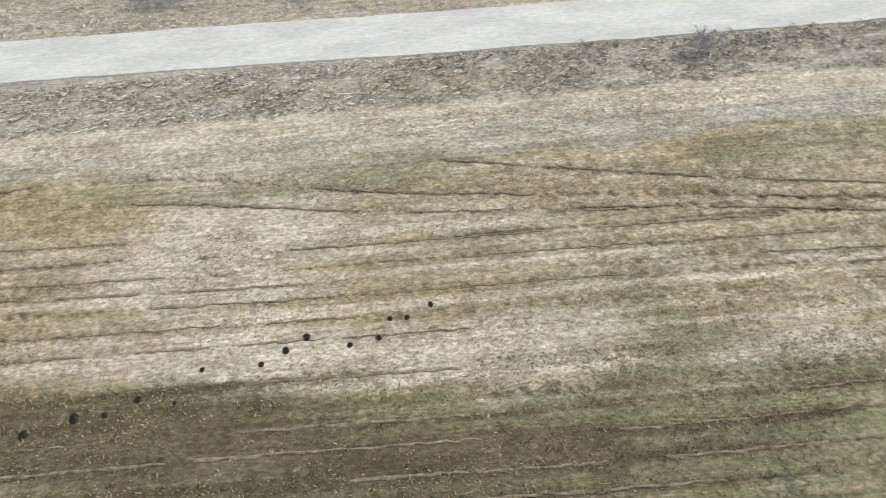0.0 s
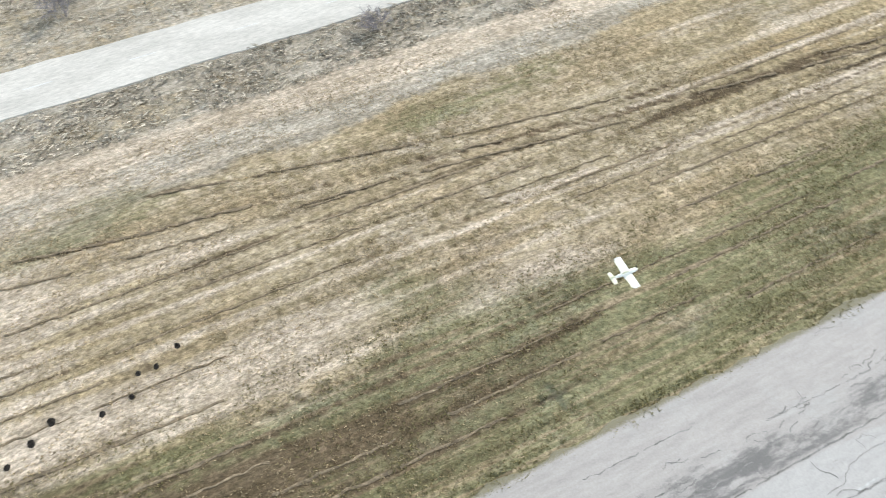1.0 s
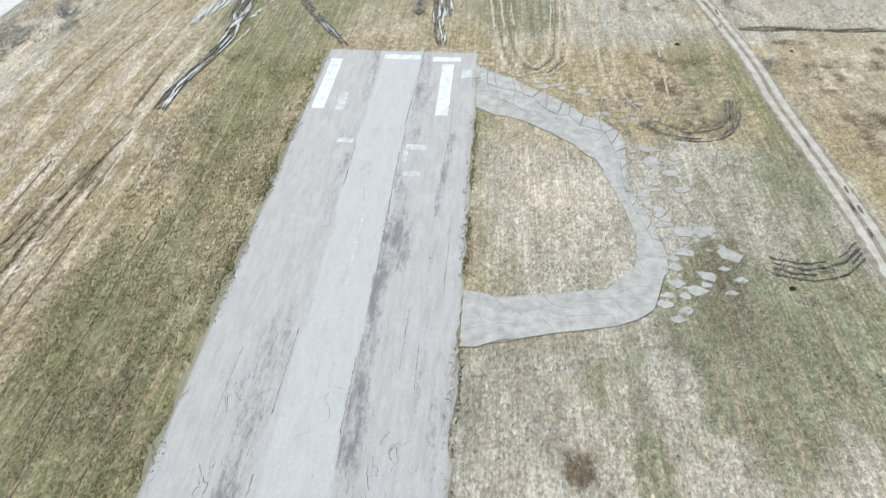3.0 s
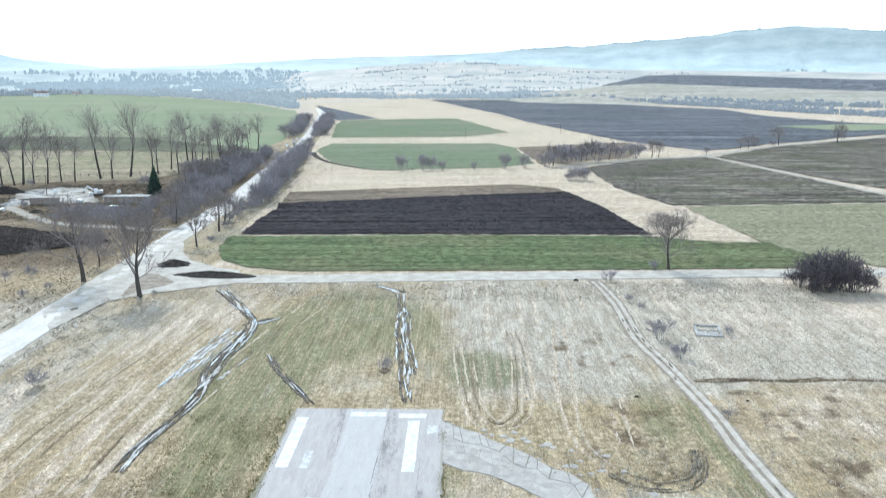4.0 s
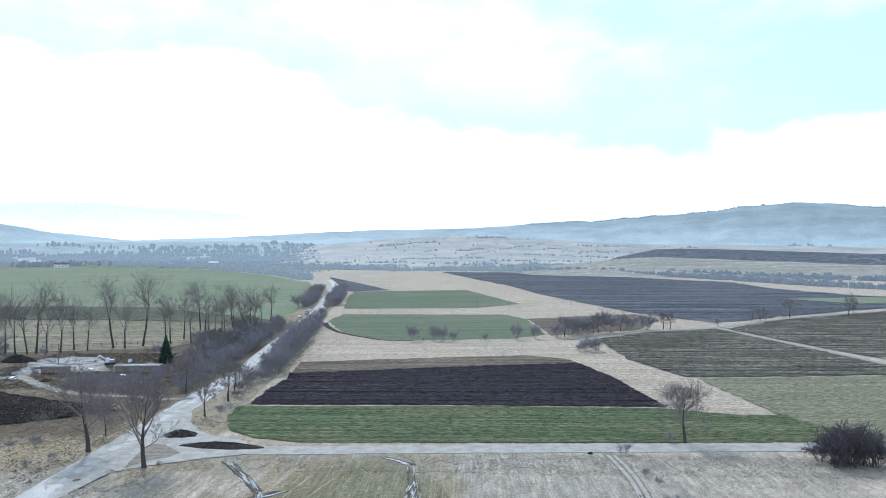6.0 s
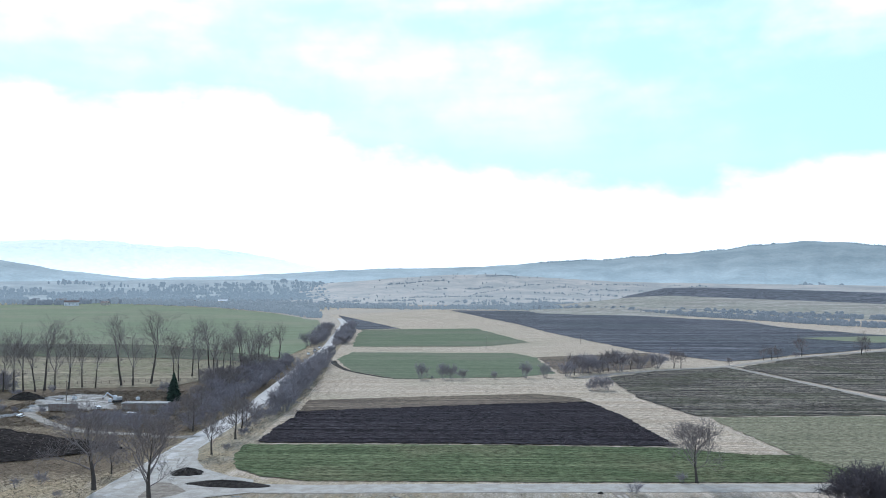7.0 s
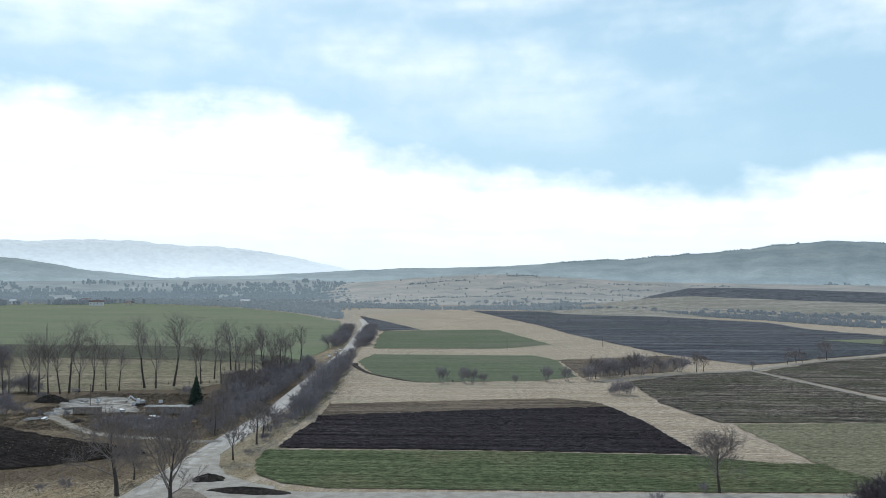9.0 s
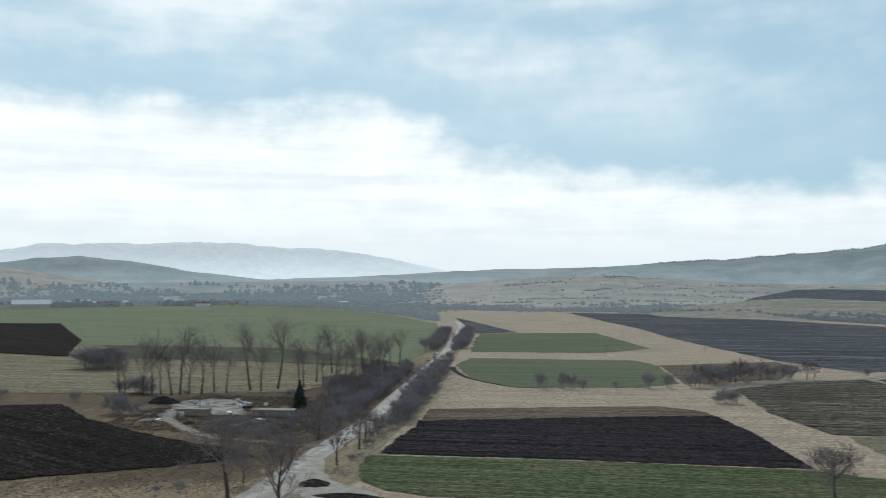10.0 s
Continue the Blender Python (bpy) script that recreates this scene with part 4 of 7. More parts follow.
seam(SEAM_A, -40, 112, 0.05, 0.8, 1)
seam(SEAM_B, -40, 112, 0.045, 0.6, 2)
seam(SEAM_C, 10, 100, 0.03, 0.35, 3)
for k, (x, y0, y1, wide) in enumerate(((-11.55, 26, 36, 0.05), (-19.65, 18, 26, 0.03), (-16.9, 12, 24, 0.04), (-8.7, 28, 32, 0.05), (-6.8, 29, 34, 0.05), (-4.4, 30, 36, 0.05), (-12.4, 20, 26, 0.03), (-17.6, 30, 36, 0.03), (-6.0, 50, 58, 0.03), (-18.6, 44, 52, 0.025), (-3.2, 60, 72, 0.03))):
    seam(((x, y0), (x + 0.15, y1)), y0, y1, wide, 1.0, 20 + k)
crack_mesh("cracks", runway, (-21.6, -2.0, -60, 112), 22, 7, math.pi / 2, 5, 0.048, 0.016)
crack_mesh("cracks", runway, (-18.5, -14.6, 8, 48), 46, 2.2, math.pi / 2 + 0.1, 6, 0.049, 0.028)
crack_mesh("cracks", runway, (-9.4, -3.5, 8, 50), 40, 2.4, math.pi / 2 - 0.05, 16, 0.050, 0.026)
crack_mesh("cracks", runway, (-14.5, -5.0, 10, 48), 9, 2.6, 0.2, 17, 0.051, 0.02)

# ---- taxi loop of cracked concrete ----
loop_outer = curve_through([(-1.5, 52.9), (6.2, 55.2), (13.4, 58.0), (16.0, 63.5), (16.8, 67.5), (16.0, 71.4), (14.7, 77.7), (14.9, 84.5), (14.6, 91.0), (10.8, 95.7), (6.5, 100.7), (1.8, 105.4), (-2.0, 109.5)], 1.0)
loop_inner = curve_through([(-1.5, 60.0), (3.0, 59.6), (9.8, 61.0), (12.6, 63.2), (13.8, 66.0), (14.1, 68.3), (14.2, 71.3), (13.4, 76.2), (12.2, 82.0), (10.6, 86.4), (7.8, 89.3), (4.2, 93.2), (-1.5, 95.9)], 1.0)


def along(line, k):
    i = min(int(k * (len(line) - 1)), len(line) - 2)
    f = k * (len(line) - 1) - i
    return (line[i][0] + (line[i + 1][0] - line[i][0]) * f, line[i][1] + (line[i + 1][1] - line[i][1]) * f)


base_v, base_f = [], []
for i in range(61):
    a, b = along(loop_outer, i / 60), along(loop_inner, i / 60)
    base_v += [(*a, -0.015), (*b, -0.015)]
base_f = [(2 * i, 2 * i + 2, 2 * i + 3, 2 * i + 1) for i in range(60)]
taxiway = tagged(solid("taxiway", base_v, base_f, "joint"), "curved taxiway of cracked concrete slabs", "taxiway", kind="structure")


def slab(verts2, z, parent, thick=0.16, gap=0.035, rim=0.05):
    c = (sum(p[0] for p in verts2) / len(verts2), sum(p[1] for p in verts2) / len(verts2))
    low = [(p[0] + (c[0] - p[0]) * gap, p[1] + (c[1] - p[1]) * gap) for p in verts2]
    n = len(low)
    inner = [(p[0] + (c[0] - p[0]) * (gap + rim), p[1] + (c[1] - p[1]) * (gap + rim)) for p in verts2]
    verts = [(x, y, z - thick) for x, y in low] + [(x, y, z - 0.03) for x, y in low] + [(x, y, z) for x, y in inner]
    faces = [tuple(range(2 * n, 3 * n))]
    for i in range(n):
        j = (i + 1) % n
        faces += [(i, j, j + n, i + n), (i + n, j + n, j + 2 * n, i + 2 * n)]
    return solid("slab", verts, faces, "slab", parent)


rng = random.Random(77)
NR, NC = 34, 3
grid = [[None] * (NC + 1) for _ in range(NR + 1)]
for i in range(NR + 1):
    for j in range(NC + 1):
        k = min(max(i / NR + (rng.uniform(-0.013, 0.013) if 0 < i < NR else 0), 0), 1)
        a, b = along(loop_outer, k), along(loop_inner, k)
        f = j / NC + (rng.uniform(-0.10, 0.10) if 0 < j < NC else rng.uniform(-0.09, 0.05) if j == 0 else rng.uniform(-0.05, 0.07))
        grid[i][j] = (a[0] + (b[0] - a[0]) * f, a[1] + (b[1] - a[1]) * f)
for i in range(NR):
    wide = i < 13
    for j in range(NC):
        quad = [grid[i][j], grid[i + 1][j], grid[i + 1][j + 1], grid[i][j + 1]]
        slab(quad, 0.03 + rng.uniform(-0.012, 0.012), taxiway, gap=0.002 if wide else (rng.uniform(0.02, 0.09), rng.uniform(0.0, 0.03), rng.uniform(0.0, 0.006))[j], rim=0.004 if wide or j else 0.02)


def broken_slab(x, y, size, seed):
    rng = random.Random(seed)
    n = rng.randint(4, 7)
    ring = [(x + size * rng.uniform(0.5, 1.3) * math.cos(a * 2 * math.pi / n), y + size * 0.8 * rng.uniform(0.5, 1.3) * math.sin(a * 2 * math.pi / n)) for a in range(n)]
    ob = slab(ring, -0.03 + rng.uniform(0, 0.025), None, gap=0.02, rim=0.05)
    ob.name = "broken_slab"
    return tagged(ob, "broken grey concrete slab sunk in dead grass", "concrete slab", "broken slabs beside the taxiway")


for i, (x, y, s) in enumerate(((18.8, 70.6, 1.5), (20.6, 71.0, 1.2), (22.4, 67.2, 1.5), (17.3, 64.9, 1.1), (19.9, 64.0, 1.1), (16.9, 62.6, 1.0), (18.5, 61.7, 0.9), (15.6, 59.6, 0.8), (17.2, 58.9, 0.9), (21.5, 65.0, 0.9), (22.8, 63.4, 0.8), (19.3, 81.8, 1.1), (17.7, 84.3, 1.4), (19.7, 78.6, 1.0), (21.5, 61.5, 0.7), (18.3, 67.4, 1.0), (16.9, 74.5, 0.9), (17.6, 87.0, 1.2), (20.2, 84.9, 0.8), (16.2, 57.6, 0.7))):
    broken_slab(x, y, s, 300 + i)
rng = random.Random(83)
for i in range(70):
    k = rng.random()
    x, y = along(loop_outer, 0.22 + 0.72 * k)
    away = abs(rng.gauss(0, 2.6)) + 0.4
    broken_slab(x + away * 0.85, y + away * 0.5, rng.uniform(0.25, 0.75), 400 + i)

# ---- roads ----
main_line = curve_through([(-77.8, -260), (-77.2, -100), (-76.6, -30), (-75.6, 10), (-75.2, 60), (-75.6, 140), (-76.2, 180), (-77.0, 215), (-78.0, 250), (-79.0, 309), (-81.8, 344), (-85.4, 390), (-89, 436), (-94, 500), (-100.5, 580), (-110.5, 670), (-128, 817), (-144, 942), (-168, 1065)], 3.0)
v, f = ribbon(main_line, (3.6, 3.9), 0.05, 0.25, 0.12, 1)
main_road = tagged(solid("road", v, f, "road"), "straight pale grey asphalt country road", "road", kind="structure")
rng = random.Random(17)
for k in range(24):
    y0 = -62 + 9.6 * k + rng.uniform(-0.3, 0.3)
    x0 = float(np.interp(y0, [q[1] for q in main_line], [q[0] for q in main_line])) + 0.05
    a, b = rng.uniform(0.05, 0.075), 2.6 * rng.uniform(0.8, 1.1)
    ring = [(x0 - a, y0), (x0 + a, y0 + 0.04), (x0 + a * 0.9, y0 + b), (x0 - a, y0 + b - 0.05)]
    solid("centre_dash", [(x, y, 0.079) for x, y in ring] + [(x, y, 0.05) for x, y in ring], [(0, 1, 2, 3), (0, 4, 5, 1), (1, 5, 6, 2), (2, 6, 7, 3), (3, 7, 4, 0)], "paint", main_road, "worn white centre dash")
cross_line = curve_through([(-66, 196), (-58, 189.6), (-48, 188.0), (-38, 187.8), (-15, 189.8), (24, 192.5), (78, 196), (150, 200), (260, 206)], 3.0)
v, f = ribbon(cross_line, (3.9, 3.1), 0.056, 0.2, 0.2, 2)
tagged(solid("cross_road", v, f, "gravel"), "pale gravel cross road along the fields", "road", kind="structure")
apron = [(-79.5, 250), (-80.5, 225), (-80, 190), (-79, 160), (-72, 148), (-69.5, 168), (-64, 173.4), (-55, 179.6), (-47, 184), (-50, 196), (-56, 199), (-64, 206), (-69, 215.5), (-74, 232), (-75.5, 247)]
junction = sheet("junction", apron, 0.064, "gravel", "wide pale junction of two country roads", 2.0, 0.012, 0.15, 3)
junction["category"] = "road"
sheet("grass_island", [(-70.2, 192), (-67.2, 191.4), (-63.5, 187.0), (-61.2, 184.0), (-62.4, 180.6), (-65.7, 176.6), (-68.2, 171.5), (-69.6, 180)], 0.10, "dirt", "strip of dead grass in the road junction", 0.8, 0.04, 0.2, 4)
side_line = curve_through([(-79, 249), (-88.5, 247.7), (-97.7, 251.5), (-111.2, 253.6), (-121.1, 258.3), (-130.4, 266.3), (-140.5, 277.1), (-148.7, 286.6), (-151.0, 293.0), (-148.0, 299.0)], 2.0)
v, f = ribbon(side_line, 1.7, 0.055, 0.2, 0.4, 5)
tagged(solid("side_track", v, f, "side_dirt"), "curved dirt track to a building yard", "road", kind="structure")
v, f = ribbon(curve_through([(29.8, 190), (30.6, 187), (31.8, 168.5), (31.4, 146.2), (33, 131.2), (34.6, 112.6), (34.8, 100), (35.6, 87.3), (36.1, 78.3), (36.4, 70), (36.2, 61), (36, 45), (35.4, 20), (35, -20)], 1.0), 1.4, 0.012, 0.2, 0.25, 6, 8)
dirt_track = tagged(solid("dirt_track", v, f, "dirt"), "straight dirt track with muddy wheel holes", "road", kind="structure")
for off in (-0.62, 0.62):
    v, f = ribbon([(x + off, y) for x, y in curve_through([(30.6, 187), (31.8, 168.5), (31.4, 146.2), (33, 131.2), (34.6, 112.6), (34.8, 100), (35.6, 87.3), (36.1, 78.3), (36.4, 70), (36.2, 61), (36, 45), (35.4, 20)], 1.0)], 0.40, 0.03, 0.02, 0.16, 66, 2)
    solid("wheel_lane", v, f, "lane", dirt_track, "pale trodden wheel lane")
rng = random.Random(8)
for i in range(18):
    t = rng.uniform(0.05, 0.99)
    line = curve_through([(31.8, 168.5), (31.4, 146.2), (33, 131.2), (34.6, 112.6), (34.8, 100), (35.6, 87.3), (36.1, 78.3), (36.4, 70), (36.2, 61)], 1.0)
    x, y = along(line, t)
    side = rng.choice((-0.62, 0.62, 0.0))
    n = 9
    ring = [(x + side + rng.uniform(0.12, 0.24) * math.cos(k * 2 * math.pi / n), y + rng.uniform(0.5, 1.7) * math.sin(k * 2 * math.pi / n), 0.058) for k in range(n)]
    solid("mud_hole", ring, [tuple(range(n))], "mud", dirt_track, "wet mud in a wheel hole")
for name, pts, half in (("farm_track", [(47, 414), (88, 450), (133, 478), (179, 526), (230, 572), (264, 595), (342, 651), (520, 780)], 2.6), ("farm_track", [(134, 477), (144, 424), (156, 351), (167, 285), (176, 210)], 1.7), ("farm_track", [(272, 1136), (321, 1064), (318, 930), (355, 800), (470, 690)], 3.0), ("farm_track", [(-190, 1012), (-293, 1243), (-441, 1463), (-560, 1590)], 4.0), ("farm_track", [(-60, 1420), (122, 1389), (270, 1150)], 4.0)):
    v, f = ribbon(curve_through(pts, 8.0), half, 0.20, 0.3, 0.4, 9)
    tagged(solid(name, v, f, "farm_dirt"), "pale dirt farm track between fields", "road", kind="structure")

# ---- fields ----
v, f = ribbon(curve_through([(-81, 492), (-76, 470), (-67, 444), (-58, 428), (-48, 415), (-38, 404.5), (-26, 404)], 2.0), (1.8, 0.5), 0.12, 0.3, 0.35, 12, 3)
tagged(solid("ditch_bank", v, f, "soil"), "dark earth bank along the edge of a green field", "bank", kind="structure")
sheet("dead_meadow", [(-62, 244), (-64, 300), (-67, 350), (-73, 420), (-86, 520), (-99, 650), (-113, 800), (-150, 960), (-200, 1180), (-60, 1415), (130, 1388), (276, 1132), (322, 930), (352, 800), (200, 558), (140, 505), (95, 454), (60, 418), (62, 342), (73, 298), (80, 236), (72, 230), (56, 240), (48, 300), (40, 333), (0, 320)], 0.0, "tan", "bleached tan meadow between the fields", 6.0, 0.03, 0.6, 19)
sheet("ploughed_field", [(-61, 241), (-61, 263), (-60, 288), (-62, 300), (-32, 309), (8, 323), (42, 331), (49, 298), (55, 243), (-4, 243)], 0.08, "plough", "freshly ploughed black field", 1.6, 0.22, 0.5, 20)
sheet("stubble_field", [(-63, 328), (-13, 343), (22, 353), (38, 344), (42, 331), (8, 323), (-32, 309), (-61, 298)], 0.08, "stubble", "strip of brown stubble", 2.0, 0.15, 0.5, 21)
sheet("wheat_field", [(-63, 238), (-2, 241.5), (54, 241), (63, 236), (71, 232), (85, 233), (90, 213), (80, 201.5), (24, 198), (-38, 195.5), (-50, 200), (-58, 209), (-62, 224)], 0.06, "wheat", "green strip of young winter wheat", 1.6, 0.10, 0.4, 22)
sheet("pasture_field", [(77, 296), (136, 304), (220, 310), (260, 215), (100, 203), (90, 214), (82, 235)], 0.05, "pasture", "olive green pasture", 4.0, 0.12, 0.8, 23)
sheet("row_field", [(61, 416), (63, 342), (74, 298), (136, 306), (163, 310), (155, 349), (133, 471), (92, 451)], 0.07, "rows", "weedy ploughed field in long rows", 3.0, 0.2, 0.8, 24)
sheet("dark_field", [(138, 472), (188, 531), (264, 591), (373, 668), (420, 480), (181, 300), (160, 365)], 0.07, "rows", "dark weedy ploughed field", 5.0, 0.2, 0.8, 25)
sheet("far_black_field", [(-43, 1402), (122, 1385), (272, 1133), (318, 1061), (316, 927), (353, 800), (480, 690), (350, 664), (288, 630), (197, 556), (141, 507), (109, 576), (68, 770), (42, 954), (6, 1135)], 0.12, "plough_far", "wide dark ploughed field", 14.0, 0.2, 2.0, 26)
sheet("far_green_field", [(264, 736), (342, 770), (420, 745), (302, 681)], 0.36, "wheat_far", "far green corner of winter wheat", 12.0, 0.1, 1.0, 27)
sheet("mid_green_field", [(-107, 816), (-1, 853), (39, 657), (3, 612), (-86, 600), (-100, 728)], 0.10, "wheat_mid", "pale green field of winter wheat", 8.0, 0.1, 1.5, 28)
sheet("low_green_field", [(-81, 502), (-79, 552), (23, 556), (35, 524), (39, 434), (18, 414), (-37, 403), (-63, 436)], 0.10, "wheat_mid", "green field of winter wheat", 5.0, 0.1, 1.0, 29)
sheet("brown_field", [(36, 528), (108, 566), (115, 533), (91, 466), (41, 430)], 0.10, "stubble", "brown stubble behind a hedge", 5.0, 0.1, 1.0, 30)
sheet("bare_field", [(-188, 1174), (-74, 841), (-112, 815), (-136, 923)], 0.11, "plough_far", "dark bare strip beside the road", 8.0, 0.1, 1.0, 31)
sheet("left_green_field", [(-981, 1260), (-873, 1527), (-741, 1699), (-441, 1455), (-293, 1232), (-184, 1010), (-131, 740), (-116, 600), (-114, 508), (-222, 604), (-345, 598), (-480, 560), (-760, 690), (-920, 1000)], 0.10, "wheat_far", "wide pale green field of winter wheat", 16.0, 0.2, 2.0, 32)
sheet("dark_strip_field", [(-364, 600), (-222, 602), (-114, 506), (-113, 477), (-183, 498), (-285, 501)], 0.10, "olive_field", "dark olive strip of rough ground", 8.0, 0.2, 1.0, 33)
sheet("left_ploughed_field", [(-300, 296), (-226, 303), (-205, 311), (-177, 282), (-145, 259), (-115, 243), (-98, 236), (-93, 229), (-111, 213), (-127, 202), (-142, 191), (-170, 172), (-300, 150)], 0.08, "plough_left", "black ploughed field beside the yard", 2.4, 0.28, 0.6, 34)
sheet("left_dark_field", [(-740, 812), (-646, 865), (-583, 880), (-405, 640), (-330, 505), (-387, 519), (-468, 514), (-700, 600)], 0.42, "plough_left", "far black ploughed field", 10.0, 0.2, 0.8, 35)
sheet("left_meadow", [(-480, 512), (-285, 498), (-183, 495), (-118, 472), (-112, 420), (-130, 365), (-200, 345), (-300, 330), (-480, 340)], 0.05, "meadow", "dead yellow meadow behind the poplars", 8.0, 0.1, 1.0, 36)
YARD = [(-154, 294), (-158, 308), (-163.9, 319.8), (-164, 331), (-155, 338), (-143.8, 336), (-136, 324), (-131, 312), (-125, 301), (-133.7, 297), (-140, 300), (-147, 293)]
yard = sheet("yard", YARD, 0.07, "yard", "bare pale building yard", 2.0, 0.10, 0.6, 37)
yard["category"] = "yard"

# ---- hills and distance ----


def ridge(name, table, d0, d1, mat, label, seed, rough=0.05, back=True):
    """A hill range: rises from the plain at d0 to its skyline at d1. table: bearing and elevation of the skyline, in degrees."""
    az = np.linspace(table[0][0], table[-1][0], 220)
    el = np.interp(az, [t[0] for t in table], [t[1] for t in table])
    crest = 45 + d1 * np.tan(np.radians(el))
    low = min(crest.max() * 0.05, 4)
    crest = np.maximum(crest * (1 + rough * (cloudy(az * 1.1, az * 0, seed, 4) - 0.5)), low)
    RIDGES[name] = (az, crest, d0, d1, seed)
    verts, faces, n = [], [], len(az)
    steps = [k / 14 for k in range(15)] + ([1.12, 1.3] if back else [])
    for t in steps:
        d = d0 + (d1 - d0) * t
        for i, a in enumerate(az):
            bump = 1 + 0.25 * (lattice(np.array(a * 1.7), np.array(t * 5.0), seed + 9) - 0.5) * math.sin(math.pi * min(t, 1))
            z = crest[i] * (t ** 1.25) * bump if t <= 1 else crest[i] * (1 - (t - 1) * 2.2)
            verts.append((d * math.sin(radians(a)), d * math.cos(radians(a)), z - 0.5 + 0.25 * (t > 0)))
    for k in range(len(steps) - 1):
        for i in range(n - 1):
            a = k * n + i
            faces.append((a, a + 1, a + n + 1, a + n))
    return tagged(solid(name, verts, faces, mat, smooth=True), label, "hills", kind="structure")


RIDGES = {}


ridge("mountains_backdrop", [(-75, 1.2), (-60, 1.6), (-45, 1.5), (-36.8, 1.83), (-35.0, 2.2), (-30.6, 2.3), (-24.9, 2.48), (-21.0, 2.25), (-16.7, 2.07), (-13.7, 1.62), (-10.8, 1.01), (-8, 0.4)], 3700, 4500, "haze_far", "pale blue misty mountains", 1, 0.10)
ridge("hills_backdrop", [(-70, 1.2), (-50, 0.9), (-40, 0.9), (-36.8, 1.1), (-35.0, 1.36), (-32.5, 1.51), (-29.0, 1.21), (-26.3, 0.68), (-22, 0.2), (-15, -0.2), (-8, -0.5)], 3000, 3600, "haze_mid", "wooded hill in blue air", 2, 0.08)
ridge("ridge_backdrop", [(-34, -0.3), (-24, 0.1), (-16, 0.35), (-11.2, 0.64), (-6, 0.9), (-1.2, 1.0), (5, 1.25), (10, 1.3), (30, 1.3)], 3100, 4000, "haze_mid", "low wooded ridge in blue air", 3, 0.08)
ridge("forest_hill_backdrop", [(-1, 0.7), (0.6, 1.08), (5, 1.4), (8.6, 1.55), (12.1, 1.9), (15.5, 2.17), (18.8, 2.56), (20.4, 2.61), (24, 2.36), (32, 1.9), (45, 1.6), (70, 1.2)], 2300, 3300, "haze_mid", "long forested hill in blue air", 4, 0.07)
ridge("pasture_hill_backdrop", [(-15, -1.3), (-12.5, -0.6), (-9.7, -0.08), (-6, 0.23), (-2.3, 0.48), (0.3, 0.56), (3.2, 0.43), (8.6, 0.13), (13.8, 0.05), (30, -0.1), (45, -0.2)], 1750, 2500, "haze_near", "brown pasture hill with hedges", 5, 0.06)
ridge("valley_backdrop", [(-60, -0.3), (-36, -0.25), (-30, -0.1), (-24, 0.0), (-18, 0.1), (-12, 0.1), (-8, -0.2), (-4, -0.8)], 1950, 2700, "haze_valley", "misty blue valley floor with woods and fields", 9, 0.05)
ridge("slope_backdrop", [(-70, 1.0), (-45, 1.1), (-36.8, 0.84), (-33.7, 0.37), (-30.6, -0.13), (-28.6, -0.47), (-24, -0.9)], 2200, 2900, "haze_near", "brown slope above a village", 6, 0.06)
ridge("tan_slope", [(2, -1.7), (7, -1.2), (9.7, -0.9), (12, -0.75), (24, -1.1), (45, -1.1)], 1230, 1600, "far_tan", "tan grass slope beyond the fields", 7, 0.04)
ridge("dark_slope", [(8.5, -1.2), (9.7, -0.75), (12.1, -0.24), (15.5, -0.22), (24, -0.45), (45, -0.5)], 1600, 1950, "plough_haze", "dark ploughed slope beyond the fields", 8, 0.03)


def on_ridge(name, a, t):
    """A place on a hill range, by its bearing in degrees and the share of the way up."""
    az, crest, d0, d1, seed = RIDGES[name]
    t = min(max(t, 0.0), 1.0)
    d = d0 + (d1 - d0) * t
    bump = 1 + 0.25 * (lattice(np.array(a * 1.7), np.array(t * 5.0), seed + 9) - 0.5) * math.sin(math.pi * t)
    return d * math.sin(radians(a)), d * math.cos(radians(a)), float(np.interp(a, az, crest) * t ** 1.25 * bump) - 0.4


def woods(name, runs, count, size, mat, label, seed, hill="", gaps=60.0, thin=0.0):
    """Far woods: many small ragged crowns on thin stems; their haze is emitted."""
    rng = random.Random(seed)
    verts, faces = [], []
    for _ in range(count):
        line, wide = rng.choice(runs)
        x, y = along(line, rng.random())
        if hill:
            x, y, base = on_ridge(hill, x + rng.gauss(0, wide * 8), y + rng.gauss(0, wide * 0.35))
        else:
            x, y, base = x + rng.gauss(0, wide), y + rng.gauss(0, wide), 0.0
        if lattice(np.array(x / gaps), np.array(y / gaps), seed) < thin:
            continue
        h = rng.uniform(*size) * (1.4 if rng.random() < 0.12 else 1)
        r = h * rng.uniform(0.2, 0.45)
        k = len(verts)
        sides = 6
        for z, q in ((-0.5, 0.25), (0.22, 0.9), (0.6, 1.0), (0.85, 0.8)):
            for s in range(sides):
                a = s * 2 * math.pi / sides + rng.uniform(-0.3, 0.3)
                e = r * q * rng.uniform(0.35, 1.5)
                verts.append((x + e * math.cos(a), y + e * math.sin(a), base + (h * (z + rng.uniform(-0.08, 0.08)) if z > 0 else -1.5)))
        verts.append((x + rng.uniform(-0.2, 0.2) * r, y, base + h * rng.uniform(0.93, 1.0)))
        for b in range(3):
            for s in range(sides):
                p, q = k + b * sides + s, k + b * sides + (s + 1) % sides
                faces.append((p, q, q + sides, p + sides))
        for s in range(sides):
            faces.append((k + 3 * sides + s, k + 3 * sides + (s + 1) % sides, k + 4 * sides))
    ob = solid(name, verts, faces, mat)
    return tagged(ob, label, "woods", kind="stuff")


